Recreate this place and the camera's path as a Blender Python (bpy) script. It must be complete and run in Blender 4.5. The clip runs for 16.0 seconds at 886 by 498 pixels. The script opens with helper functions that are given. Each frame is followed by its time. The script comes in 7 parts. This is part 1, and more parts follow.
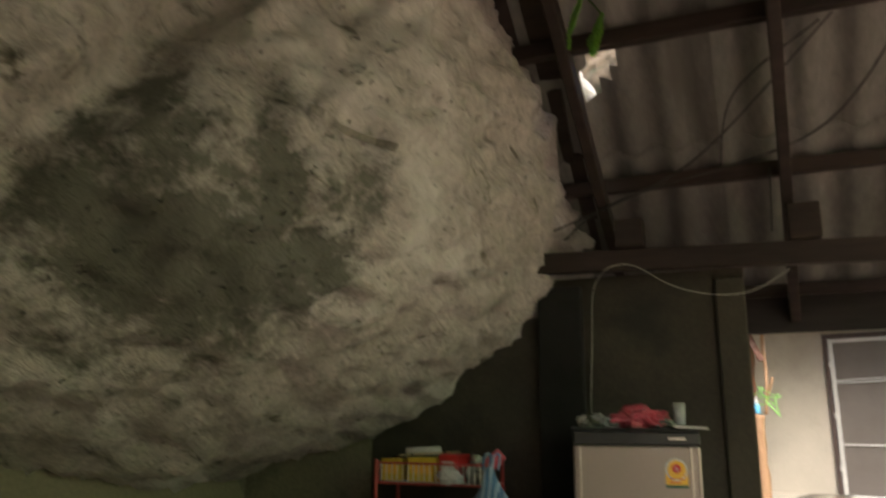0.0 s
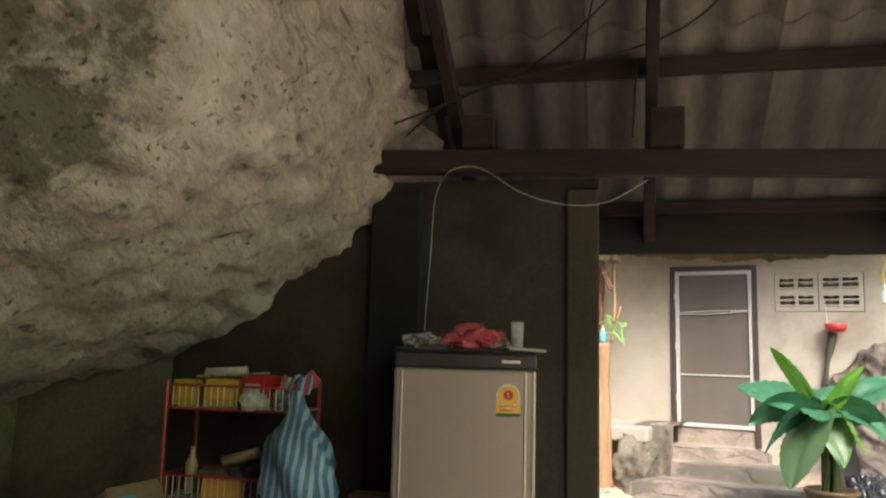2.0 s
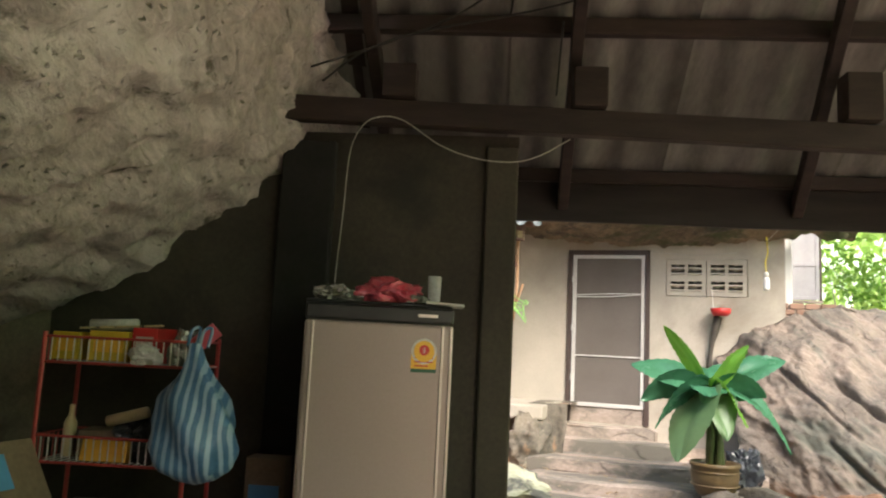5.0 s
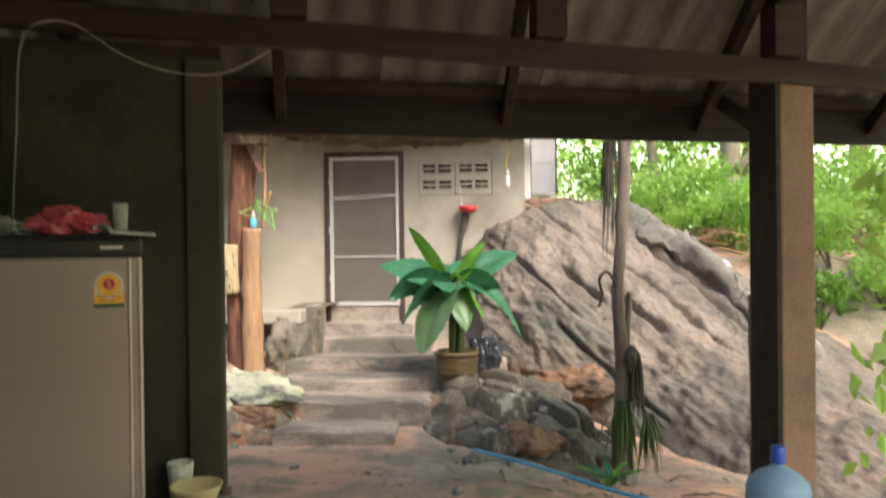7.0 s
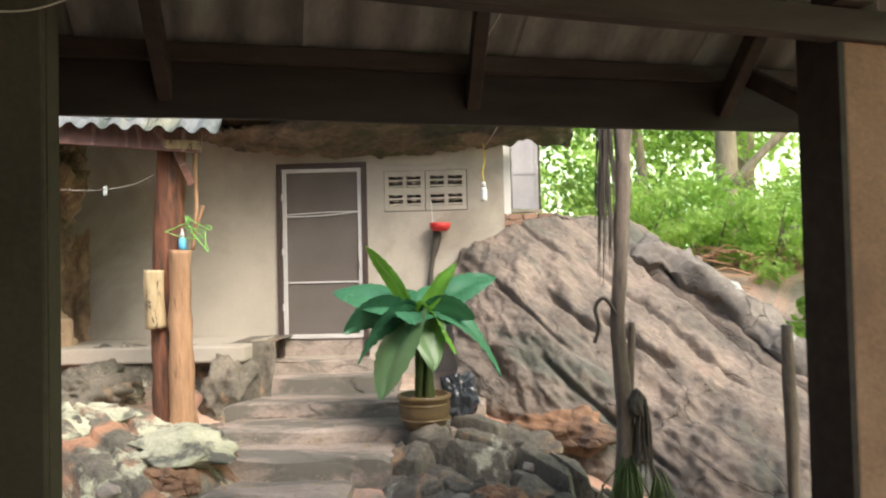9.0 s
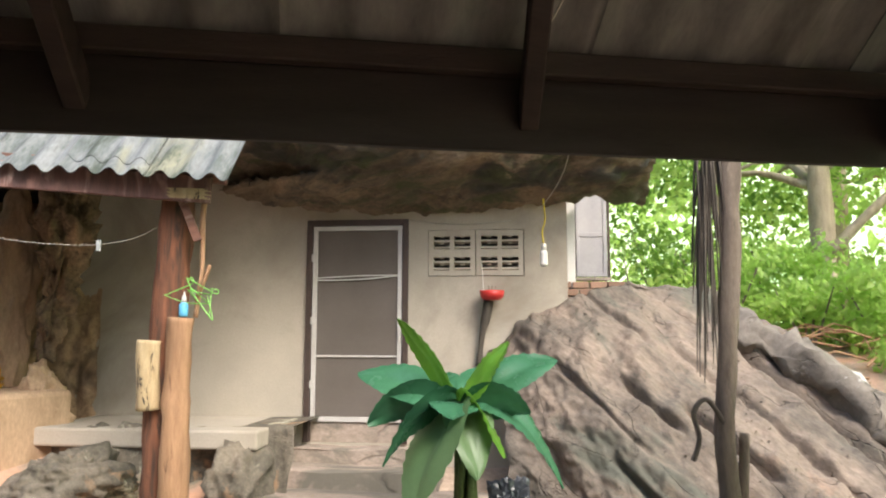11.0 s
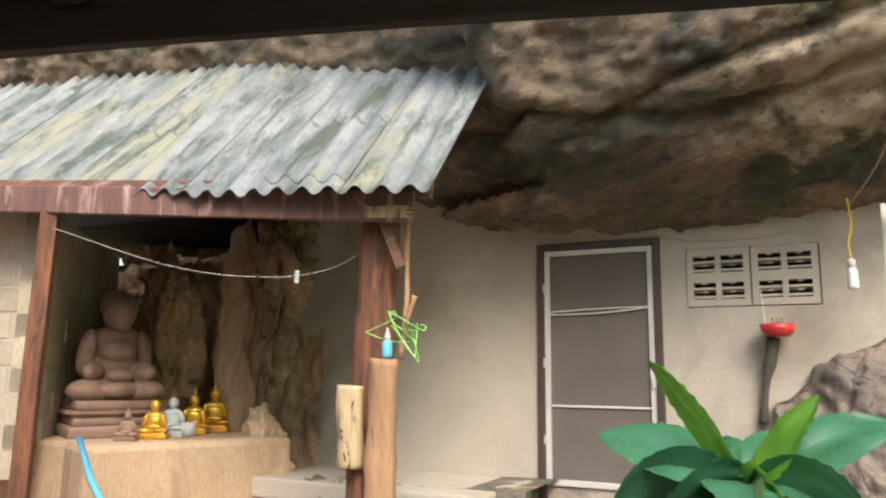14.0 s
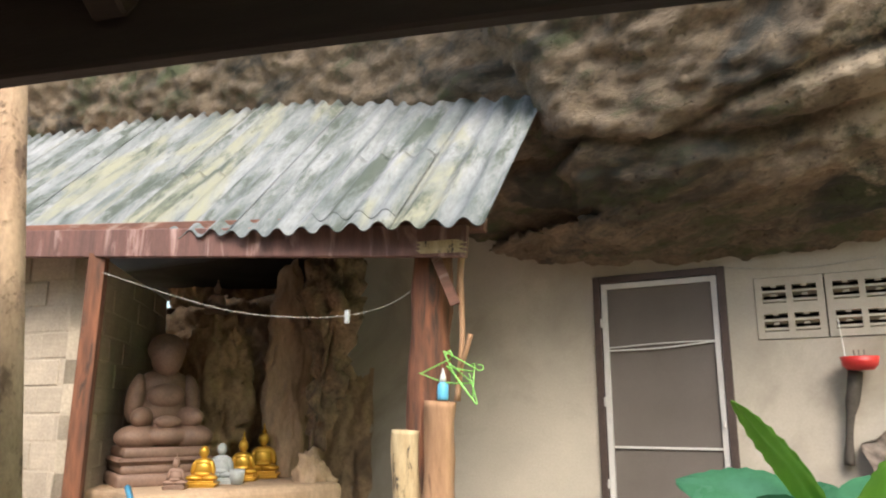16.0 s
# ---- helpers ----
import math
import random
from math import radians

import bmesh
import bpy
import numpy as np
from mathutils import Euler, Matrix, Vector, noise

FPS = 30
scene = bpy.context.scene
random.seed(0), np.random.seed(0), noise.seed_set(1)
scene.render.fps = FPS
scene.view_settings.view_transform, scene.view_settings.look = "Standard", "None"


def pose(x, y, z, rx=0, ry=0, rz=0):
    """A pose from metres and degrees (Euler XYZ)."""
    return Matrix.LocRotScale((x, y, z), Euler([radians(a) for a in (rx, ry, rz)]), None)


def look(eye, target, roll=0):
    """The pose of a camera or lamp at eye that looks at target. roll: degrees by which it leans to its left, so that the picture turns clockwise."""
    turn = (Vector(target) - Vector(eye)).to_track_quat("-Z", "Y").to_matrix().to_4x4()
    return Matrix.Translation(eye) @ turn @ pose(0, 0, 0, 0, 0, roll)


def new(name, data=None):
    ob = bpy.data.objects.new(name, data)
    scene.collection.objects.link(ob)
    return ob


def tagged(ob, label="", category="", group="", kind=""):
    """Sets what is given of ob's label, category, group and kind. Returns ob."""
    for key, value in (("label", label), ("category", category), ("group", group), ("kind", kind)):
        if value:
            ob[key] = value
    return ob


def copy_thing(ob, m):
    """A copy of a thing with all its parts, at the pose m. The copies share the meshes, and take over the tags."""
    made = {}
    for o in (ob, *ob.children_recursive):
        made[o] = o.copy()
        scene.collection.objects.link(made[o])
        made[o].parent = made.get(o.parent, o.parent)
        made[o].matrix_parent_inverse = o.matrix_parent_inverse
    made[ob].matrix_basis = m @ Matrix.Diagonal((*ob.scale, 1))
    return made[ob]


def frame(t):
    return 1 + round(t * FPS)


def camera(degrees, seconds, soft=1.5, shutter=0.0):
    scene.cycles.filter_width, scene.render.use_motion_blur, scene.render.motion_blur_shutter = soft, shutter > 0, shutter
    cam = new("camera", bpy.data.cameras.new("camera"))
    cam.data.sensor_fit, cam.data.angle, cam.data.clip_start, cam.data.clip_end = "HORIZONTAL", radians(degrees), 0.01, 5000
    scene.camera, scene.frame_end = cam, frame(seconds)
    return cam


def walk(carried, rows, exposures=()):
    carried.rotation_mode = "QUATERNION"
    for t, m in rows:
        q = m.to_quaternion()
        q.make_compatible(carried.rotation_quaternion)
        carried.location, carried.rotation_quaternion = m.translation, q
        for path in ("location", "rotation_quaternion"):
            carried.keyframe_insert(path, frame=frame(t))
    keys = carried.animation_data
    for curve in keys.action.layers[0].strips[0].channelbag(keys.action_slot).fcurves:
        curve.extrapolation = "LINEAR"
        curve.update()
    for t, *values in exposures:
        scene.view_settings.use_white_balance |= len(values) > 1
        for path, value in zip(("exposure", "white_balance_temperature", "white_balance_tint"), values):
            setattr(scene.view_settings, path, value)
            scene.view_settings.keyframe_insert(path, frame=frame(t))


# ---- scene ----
cam = camera(61.7, 16.0, soft=2.0, shutter=0.5)
PATH = [
    (0, (0.175, 0.742, 1.478), (-1.039, 2.263, 1.939), 0.4),
    (0.5, (0.184, 0.916, 1.442), (-0.925, 2.546, 1.778), -0.2),
    (1, (0.123, 1.085, 1.439), (-0.874, 2.792, 1.739), 0.4),
    (1.5, (0.065, 1.251, 1.433), (-0.86, 2.995, 1.752), 1.1),
    (2, (0.011, 1.39, 1.447), (-0.933, 3.131, 1.726), 1.6),
    (2.5, (-0.064, 1.445, 1.398), (-1.0, 3.207, 1.539), 2.2),
    (3, (-0.187, 1.481, 1.288), (-1.023, 3.293, 1.42), 2.1),
    (3.2, (-0.213, 1.49, 1.256), (-0.999, 3.322, 1.408), 2.4),
    (5.3, (-0.109, 1.502, 1.32), (-0.752, 3.376, 1.595), 2.8),
    (5.5, (-0.036, 1.464, 1.366), (-0.613, 3.359, 1.643), 3.4),
    (6, (0.068, 1.445, 1.453), (-0.328, 3.392, 1.675), 2.1),
    (6.5, (0.168, 1.488, 1.445), (-0.047, 3.472, 1.575), -0.2),
    (7, (0.199, 1.604, 1.413), (0.07, 3.6, 1.402), -0.7),
    (7.5, (0.124, 1.879, 1.355), (0.027, 3.87, 1.193), 0.2),
    (8, (0.229, 2.193, 1.36), (0.159, 4.188, 1.246), -1.5),
    (8.5, (0.288, 2.437, 1.419), (0.257, 4.436, 1.396), -1.3),
    (9, (0.289, 2.725, 1.401), (0.204, 4.722, 1.453), -1.3),
    (11.3, (0.316, 3.932, 1.492), (0.05, 5.901, 1.725), 0.4),
    (11.5, (0.336, 3.998, 1.486), (0.046, 5.963, 1.72), 0.6),
    (12, (0.349, 4.233, 1.52), (-0.087, 6.166, 1.791), 1.2),
    (12.5, (0.253, 4.437, 1.522), (-0.367, 6.31, 1.848), 0.1),
    (13, (0.157, 4.598, 1.536), (-0.538, 6.439, 1.889), -0.6),
    (13.5, (0.152, 4.766, 1.495), (-0.62, 6.582, 1.818), 0.3),
    (14, (0.114, 4.947, 1.509), (-0.755, 6.717, 1.844), 0.7),
    (14.5, (0.031, 5.026, 1.533), (-0.91, 6.748, 1.917), 0.1),
    (15, (0.01, 5.079, 1.537), (-1.029, 6.735, 1.958), -0.4),
    (15.5, (-0.03, 5.07, 1.528), (-1.041, 6.74, 1.964), -0.2),
    (16, (-0.045, 5.079, 1.544), (-1.003, 6.782, 1.972), -0.1),
]
walk(cam, [(t, look(eye, target, roll)) for t, eye, target, roll in PATH], [(0, 1.35), (0.6, 1.5), (3, 1.55), (6.5, 1.3), (7.5, 1.15), (9, 1.15), (11.5, 1.12), (16, 1.12)])
SUN_DIR = (0.42, -0.54, 0.68)

# ---- world and sun ----
world = bpy.data.worlds.new("world")
scene.world = world
world.use_nodes = True
wn = world.node_tree.nodes
sky = wn.new("ShaderNodeTexSky")
sky.sky_type, sky.sun_disc = "NISHITA", False
sun_v = Vector(SUN_DIR).normalized()
sky.sun_elevation = math.asin(sun_v.z)
sky.sun_rotation = math.atan2(sun_v.x, sun_v.y)
sky.air_density, sky.dust_density = 1.2, 3.0
wn["Background"].inputs["Strength"].default_value = 0.15
world.node_tree.links.new(sky.outputs[0], wn["Background"].inputs["Color"])
sun = bpy.data.lights.new("sun", "SUN")
sun.energy, sun.angle, sun.color = 2.3, radians(30), (1.0, 0.93, 0.85)
sun_ob = new("sun", sun)
sun_ob.matrix_world = look(sun_v * 30, (0, 0, 0))

# ---- materials ----
def ramp(nt, fac, stops):
    n = nt.nodes.new("ShaderNodeValToRGB")
    cr = n.color_ramp
    while len(cr.elements) < len(stops):
        cr.elements.new(0.5)
    for e, (p, c) in zip(cr.elements, stops):
        e.position = p
        e.color = (*c, 1) if len(c) == 3 else c
    nt.links.new(fac, n.inputs[0])
    return n.outputs[0]


def noise_tex(nt, vec, scale, detail=6, rough=0.6, distort=0.0):
    n = nt.nodes.new("ShaderNodeTexNoise")
    n.inputs["Scale"].default_value, n.inputs["Detail"].default_value = scale, detail
    n.inputs["Roughness"].default_value, n.inputs["Distortion"].default_value = rough, distort
    nt.links.new(vec, n.inputs["Vector"])
    return n.outputs[0]


def mixc(nt, fac, a, b, mode="MIX"):
    n = nt.nodes.new("ShaderNodeMix")
    n.data_type, n.blend_type = "RGBA", mode
    for sock, v in ((n.inputs[0], fac), (n.inputs[6], a), (n.inputs[7], b)):
        if isinstance(v, (int, float)):
            sock.default_value = v
        elif isinstance(v, tuple):
            sock.default_value = (*v, 1)
        else:
            nt.links.new(v, sock)
    return n.outputs[2]


def material(name, a, b, scale=3.0, fine=40.0, rough=0.8, metal=0.0, bump=0.3, stretch=(1, 1, 1), stain=None, stain_scale=1.2,
             stain_range=(0.52, 0.64), vary=0.0, translucent=0.0, alpha=1.0, spot=None, patch=None, depth=0.01, grit=0.55, crack=None, pits=None, turn=None):
    """Two-scale surface: a and b mixed by a broad noise, fine grain on top, and stains of a third colour."""
    m = bpy.data.materials.new(name)
    m.use_nodes = True
    nt = m.node_tree
    bs = nt.nodes["Principled BSDF"]
    co = nt.nodes.new("ShaderNodeTexCoord").outputs["Object"]
    mp = nt.nodes.new("ShaderNodeMapping")
    mp.inputs["Scale"].default_value = stretch
    if turn:
        spin = nt.nodes.new("ShaderNodeMapping")
        spin.inputs["Rotation"].default_value = [radians(a) for a in turn]
        nt.links.new(co, spin.inputs["Vector"])
        nt.links.new(spin.outputs[0], mp.inputs["Vector"])
    else:
        nt.links.new(co, mp.inputs["Vector"])
    vec = mp.outputs[0]
    broad, grain = noise_tex(nt, vec, scale), noise_tex(nt, vec, fine, 4, 0.7)
    col = ramp(nt, broad, [(0.32, a), (0.68, b)])
    col = mixc(nt, grit, col, ramp(nt, grain, [(0.25, (0.45, 0.45, 0.45)), (0.7, (1.12, 1.12, 1.12))]), "MULTIPLY")
    if stain:
        col = mixc(nt, ramp(nt, noise_tex(nt, vec, stain_scale, 8, 0.65, 0.6), [(stain_range[0], (0, 0, 0)), (stain_range[1], (1, 1, 1))]), col, stain)
    if patch:
        col = mixc(nt, ramp(nt, noise_tex(nt, vec, patch[1], 9, 0.7, 0.3), [(patch[2], (0, 0, 0)), (patch[3], (0.9, 0.9, 0.9))]), col, patch[0])
    if spot:
        centre, radius, colour = spot
        d = nt.nodes.new("ShaderNodeVectorMath")
        d.operation = "DISTANCE"
        nt.links.new(co, d.inputs[0])
        d.inputs[1].default_value = centre
        s = nt.nodes.new("ShaderNodeMath")
        s.operation = "MULTIPLY_ADD"
        nt.links.new(noise_tex(nt, co, 3.6, 9, 0.72), s.inputs[0])
        s.inputs[1].default_value = 2.4
        nt.links.new(d.outputs["Value"], s.inputs[2])
        third = nt.nodes.new("ShaderNodeMath")
        third.operation = "MULTIPLY"
        nt.links.new(s.outputs[0], third.inputs[0])
        third.inputs[1].default_value = 1 / 3
        col = mixc(nt, ramp(nt, third.outputs[0], [((radius + 1.0) / 3, (0.85, 0.85, 0.85)), ((radius + 1.3) / 3, (0, 0, 0))]), col, colour)
    cuts = []
    if crack:
        warp = nt.nodes.new("ShaderNodeTexNoise")
        warp.inputs["Scale"].default_value, warp.inputs["Detail"].default_value = crack[0] * 1.3, 5
        nt.links.new(vec, warp.inputs["Vector"])
        bent = mixc(nt, crack[2], vec, warp.outputs[1], "ADD")
        vo = nt.nodes.new("ShaderNodeTexVoronoi")
        vo.feature = "DISTANCE_TO_EDGE"
        vo.inputs["Scale"].default_value = crack[0]
        nt.links.new(bent, vo.inputs["Vector"])
        gate = ramp(nt, noise_tex(nt, co, crack[0] * 0.9, 3), [(0.42, (1, 1, 1)), (0.56, (0, 0, 0))])
        line = mixc(nt, 1.0, ramp(nt, vo.outputs["Distance"], [(0.0, (0, 0, 0)), (crack[1], (1, 1, 1))]), gate, "LIGHTEN")
        cuts.append(line)
        col = mixc(nt, 0.28, col, line, "MULTIPLY")
    if pits:
        vo = nt.nodes.new("ShaderNodeTexVoronoi")
        vo.inputs["Scale"].default_value = pits[0]
        nt.links.new(mixc(nt, 0.06, co, noise_tex(nt, co, pits[0] * 2, 3), "ADD"), vo.inputs["Vector"])
        gate = ramp(nt, noise_tex(nt, co, pits[0] * 0.35, 4), [(0.46, (1, 1, 1)), (0.58, (0, 0, 0))])
        dot = mixc(nt, 1.0, ramp(nt, vo.outputs["Distance"], [(pits[1] * 0.5, (0, 0, 0)), (pits[1], (1, 1, 1))]), gate, "LIGHTEN")
        cuts.append(dot)
        col = mixc(nt, 0.35, col, dot, "MULTIPLY")
    if vary:
        info = nt.nodes.new("ShaderNodeObjectInfo").outputs["Random"]
        col = mixc(nt, vary, col, ramp(nt, info, [(0, (0.5, 0.5, 0.5)), (1, (1.25, 1.25, 1.25))]), "MULTIPLY")
    nt.links.new(col, bs.inputs["Base Color"])
    bs.inputs["Metallic"].default_value = metal
    nt.links.new(ramp(nt, broad, [(0.3, (rough * 0.85,) * 3), (0.7, (min(1, rough * 1.1),) * 3)]), bs.inputs["Roughness"])
    bs.inputs["Alpha"].default_value = alpha
    if bump:
        bp = nt.nodes.new("ShaderNodeBump")
        bp.inputs["Strength"].default_value, bp.inputs["Distance"].default_value = bump, depth
        h = mixc(nt, 0.5, grain, broad)
        for c in cuts:
            h = mixc(nt, 0.5, h, c)
        nt.links.new(h, bp.inputs["Height"])
        nt.links.new(bp.outputs[0], bs.inputs["Normal"])
    if translucent:
        tr = nt.nodes.new("ShaderNodeBsdfTranslucent")
        nt.links.new(col, tr.inputs[0])
        mx = nt.nodes.new("ShaderNodeMixShader")
        mx.inputs[0].default_value = translucent
        nt.links.new(bs.outputs[0], mx.inputs[1])
        nt.links.new(tr.outputs[0], mx.inputs[2])
        nt.links.new(mx.outputs[0], nt.nodes["Material Output"].inputs[0])
    return m


def glass(name, colour, rough=0.05, ior=1.45):
    m = bpy.data.materials.new(name)
    m.use_nodes = True
    bs = m.node_tree.nodes["Principled BSDF"]
    bs.inputs["Base Color"].default_value = (*colour, 1)
    bs.inputs["Transmission Weight"].default_value = 1
    bs.inputs["Roughness"].default_value, bs.inputs["IOR"].default_value = rough, ior
    return m


M = {}
M["rock"] = material("overhang_rock", (0.60, 0.525, 0.495), (0.43, 0.37, 0.345), 3.6, 24, 0.92, bump=1.0, depth=0.06, turn=(38, 0, 0), stretch=(1, 0.7, 1.7), pits=(22.0, 0.24), grit=0.8, stain=(0.14, 0.12, 0.095), stain_scale=4.2,
                     stain_range=(0.6, 0.67), patch=((0.71, 0.65, 0.63), 1.3, 0.50, 0.66), spot=((-2.25, 2.3, 2.1), 0.62, (0.095, 0.092, 0.07)))
M["cliff"] = material("cliff_rock", (0.29, 0.215, 0.145), (0.13, 0.105, 0.077), 1.6, 34, 0.92, bump=1.0, depth=0.05, stretch=(0.6, 1, 1.5), turn=(0, 14, 0), pits=(24.0, 0.24), grit=0.85, stain=(0.055, 0.052, 0.044),
                      stain_scale=1.5, stain_range=(0.5, 0.62), patch=((0.07, 0.085, 0.042), 1.6, 0.53, 0.63), spot=((0.4, 9.5, 3.1), 0.5, (0.40, 0.32, 0.23)))
M["boulder"] = material("boulder_rock", (0.285, 0.222, 0.175), (0.135, 0.117, 0.10), 2.0, 22, 0.9, bump=1.0, depth=0.05, stretch=(0.6, 1, 1.7), turn=(0, -44, 0), crack=(1.5, 0.012, 0.5), pits=(18.0, 0.2), grit=0.8,
                        stain=(0.10, 0.102, 0.083), stain_scale=1.0, stain_range=(0.54, 0.66), patch=((0.42, 0.28, 0.20), 0.9, 0.58, 0.72))
M["outcrop"] = material("outcrop_rock", (0.23, 0.195, 0.15), (0.085, 0.08, 0.064), 2.6, 26, 0.92, bump=1.0, depth=0.03, grit=0.8, stain=(0.34, 0.21, 0.12), stain_scale=2.2, stain_range=(0.55, 0.65),
                        patch=((0.56, 0.54, 0.42), 1.7, 0.57, 0.64))
M["grotto"] = material("grotto_rock", (0.50, 0.335, 0.205), (0.33, 0.22, 0.135), 1.7, 26, 0.9, bump=1.0, depth=0.03, pits=(20.0, 0.2), grit=0.7, stain=(0.17, 0.115, 0.075), stain_scale=1.4,
                       stain_range=(0.55, 0.68))
M["flowstone"] = material("smooth_tan_flowstone", (0.54, 0.385, 0.255), (0.42, 0.295, 0.19), 1.6, 30, 0.85, bump=0.5, depth=0.015, stretch=(1.5, 1.5, 0.6), stain=(0.28, 0.185, 0.115), stain_scale=1.6, stain_range=(0.55, 0.7))
M["crumbly"] = material("crumbly_brown_rock", (0.36, 0.245, 0.155), (0.17, 0.12, 0.08), 5.0, 30, 0.95, bump=1.0, depth=0.05, pits=(26.0, 0.3), grit=0.85, stain=(0.09, 0.065, 0.045), stain_scale=4.0, stain_range=(0.54, 0.64))
M["stone"] = material("loose_stone", (0.36, 0.31, 0.26), (0.20, 0.18, 0.16), 5, 40, 0.9, bump=0.7, depth=0.02, stain=(0.33, 0.17, 0.08), stain_scale=2.5, vary=0.7)
M["rust"] = material("rust_stone", (0.33, 0.18, 0.10), (0.18, 0.11, 0.072), 4, 40, 0.92, bump=0.8, depth=0.03, crack=(3.0, 0.05, 0.4), stain=(0.10, 0.075, 0.06), stain_scale=2.4)
M["slabstone"] = material("whitened_slab", (0.27, 0.235, 0.20), (0.14, 0.122, 0.104), 3.0, 16, 0.92, bump=1.0, depth=0.04, crack=(2.0, 0.04, 0.5), stain=(0.52, 0.51, 0.49), stain_scale=2.4, stain_range=(0.58, 0.64))
M["bankrock"] = material("bank_rock", (0.24, 0.21, 0.165), (0.10, 0.095, 0.075), 3.0, 28, 0.92, bump=1.0, depth=0.03, grit=0.8, stain=(0.42, 0.22, 0.13), stain_scale=1.4, stain_range=(0.5, 0.62),
                         patch=((0.54, 0.54, 0.39), 1.3, 0.5, 0.56))
M["lichen"] = material("lichen_stone", (0.56, 0.55, 0.40), (0.38, 0.385, 0.27), 4, 40, 0.95, bump=0.6, depth=0.02, stain=(0.10, 0.10, 0.08), stain_scale=3, stain_range=(0.5, 0.6))
M["soil"] = material("trodden_ground", (0.52, 0.40, 0.31), (0.25, 0.21, 0.17), 1.7, 26, 0.95, bump=0.9, depth=0.025, grit=0.7, stain=(0.62, 0.355, 0.24), stain_scale=0.8,
                     stain_range=(0.45, 0.58), patch=((0.20, 0.185, 0.13), 1.3, 0.54, 0.64))
M["slab"] = material("step_concrete", (0.47, 0.375, 0.315), (0.29, 0.245, 0.205), 2.2, 34, 0.92, bump=0.8, depth=0.02, stretch=(0.6, 1.5, 1), crack=(1.2, 0.02, 0.5), grit=0.7, stain=(0.16, 0.145, 0.12), stain_scale=1.5,
                     stain_range=(0.47, 0.56))
M["render"] = material("facade_render", (0.50, 0.45, 0.37), (0.40, 0.36, 0.30), 1.1, 60, 0.93, bump=0.2, depth=0.004, grit=0.22, stain=(0.30, 0.26, 0.205), stain_scale=0.9,
                       stain_range=(0.47, 0.72))
M["block"] = material("cement_block", (0.52, 0.44, 0.335), (0.40, 0.34, 0.265), 3, 45, 0.95, bump=0.5, depth=0.01, vary=0.25)
# Shade under the rock is put into this dark wall colour.
M["darkwall"] = material("shade_dark_cement", (0.072, 0.060, 0.042), (0.042, 0.036, 0.027), 1.2, 40, 0.9, bump=0.3, depth=0.008, stain=(0.026, 0.024, 0.019), stain_scale=0.9)
# Near-black colour standing for deep shade on the pilaster and grotto roof.
M["shadeblack"] = material("shade_black_cement", (0.020, 0.018, 0.015), (0.011, 0.010, 0.009), 1.4, 40, 0.9, bump=0.3, depth=0.008)
M["olive"] = material("olive_cement", (0.29, 0.25, 0.18), (0.22, 0.19, 0.135), 1.0, 40, 0.92, bump=0.3, depth=0.008, stain=(0.075, 0.07, 0.05), stain_scale=0.8)
# Pale colour of the unseen slabs that reflect light up to the rock.
M["floorbounce"] = material("bounce_cement", (0.62, 0.52, 0.43), (0.50, 0.41, 0.335), 1.5, 40, 0.85, bump=0.3, depth=0.006, grit=0.3, stain=(0.36, 0.32, 0.27), stain_scale=1.0)
M["shedbeam"] = material("peeling_red_beam", (0.20, 0.095, 0.075), (0.12, 0.066, 0.057), 3, 30, 0.75, bump=0.5, stretch=(5, 1, 0.7), stain=(0.42, 0.28, 0.25), stain_scale=1.3, stain_range=(0.54, 0.66))
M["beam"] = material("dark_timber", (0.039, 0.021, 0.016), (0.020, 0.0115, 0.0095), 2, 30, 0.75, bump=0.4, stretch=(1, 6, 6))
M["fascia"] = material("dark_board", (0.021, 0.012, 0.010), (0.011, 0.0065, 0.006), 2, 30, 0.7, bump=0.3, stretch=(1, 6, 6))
M["redwood"] = material("weathered_red_timber", (0.24, 0.105, 0.07), (0.12, 0.06, 0.045), 3, 30, 0.8, bump=0.5, stretch=(1, 5, 5), stain=(0.33, 0.25, 0.21), stain_scale=2.5)
M["logred"] = material("red_brown_log", (0.32, 0.12, 0.058), (0.09, 0.045, 0.03), 5, 40, 0.8, bump=0.8, depth=0.02, stretch=(4, 4, 0.5), stain=(0.06, 0.035, 0.025), stain_scale=4)
M["logpale"] = material("pale_log", (0.50, 0.29, 0.16), (0.31, 0.175, 0.095), 5, 40, 0.85, bump=0.7, depth=0.015, stretch=(4, 4, 0.6), stain=(0.17, 0.09, 0.05), stain_scale=4,
                        stain_range=(0.6, 0.66))
M["logcut"] = material("yellow_cut_wood", (0.62, 0.50, 0.30), (0.45, 0.33, 0.18), 5, 40, 0.85, bump=0.7, depth=0.015, stretch=(4, 4, 0.8), stain=(0.06, 0.05, 0.04), stain_scale=5,
                        stain_range=(0.58, 0.62))
M["bark"] = material("grey_bark", (0.26, 0.21, 0.17), (0.13, 0.105, 0.085), 6, 50, 0.95, bump=0.9, depth=0.015, stretch=(3, 3, 0.6))
M["barkpale"] = material("pale_bark", (0.50, 0.41, 0.30), (0.32, 0.26, 0.19), 5, 50, 0.95, bump=0.7, depth=0.01, stretch=(3, 3, 0.7))
M["polebark"] = material("mottled_orange_bark", (0.46, 0.32, 0.20), (0.30, 0.20, 0.125), 9, 50, 0.95, bump=1.0, depth=0.012, stretch=(2, 2, 1), stain=(0.15, 0.095, 0.06), stain_scale=9, stain_range=(0.56, 0.64), pits=(40.0, 0.3))
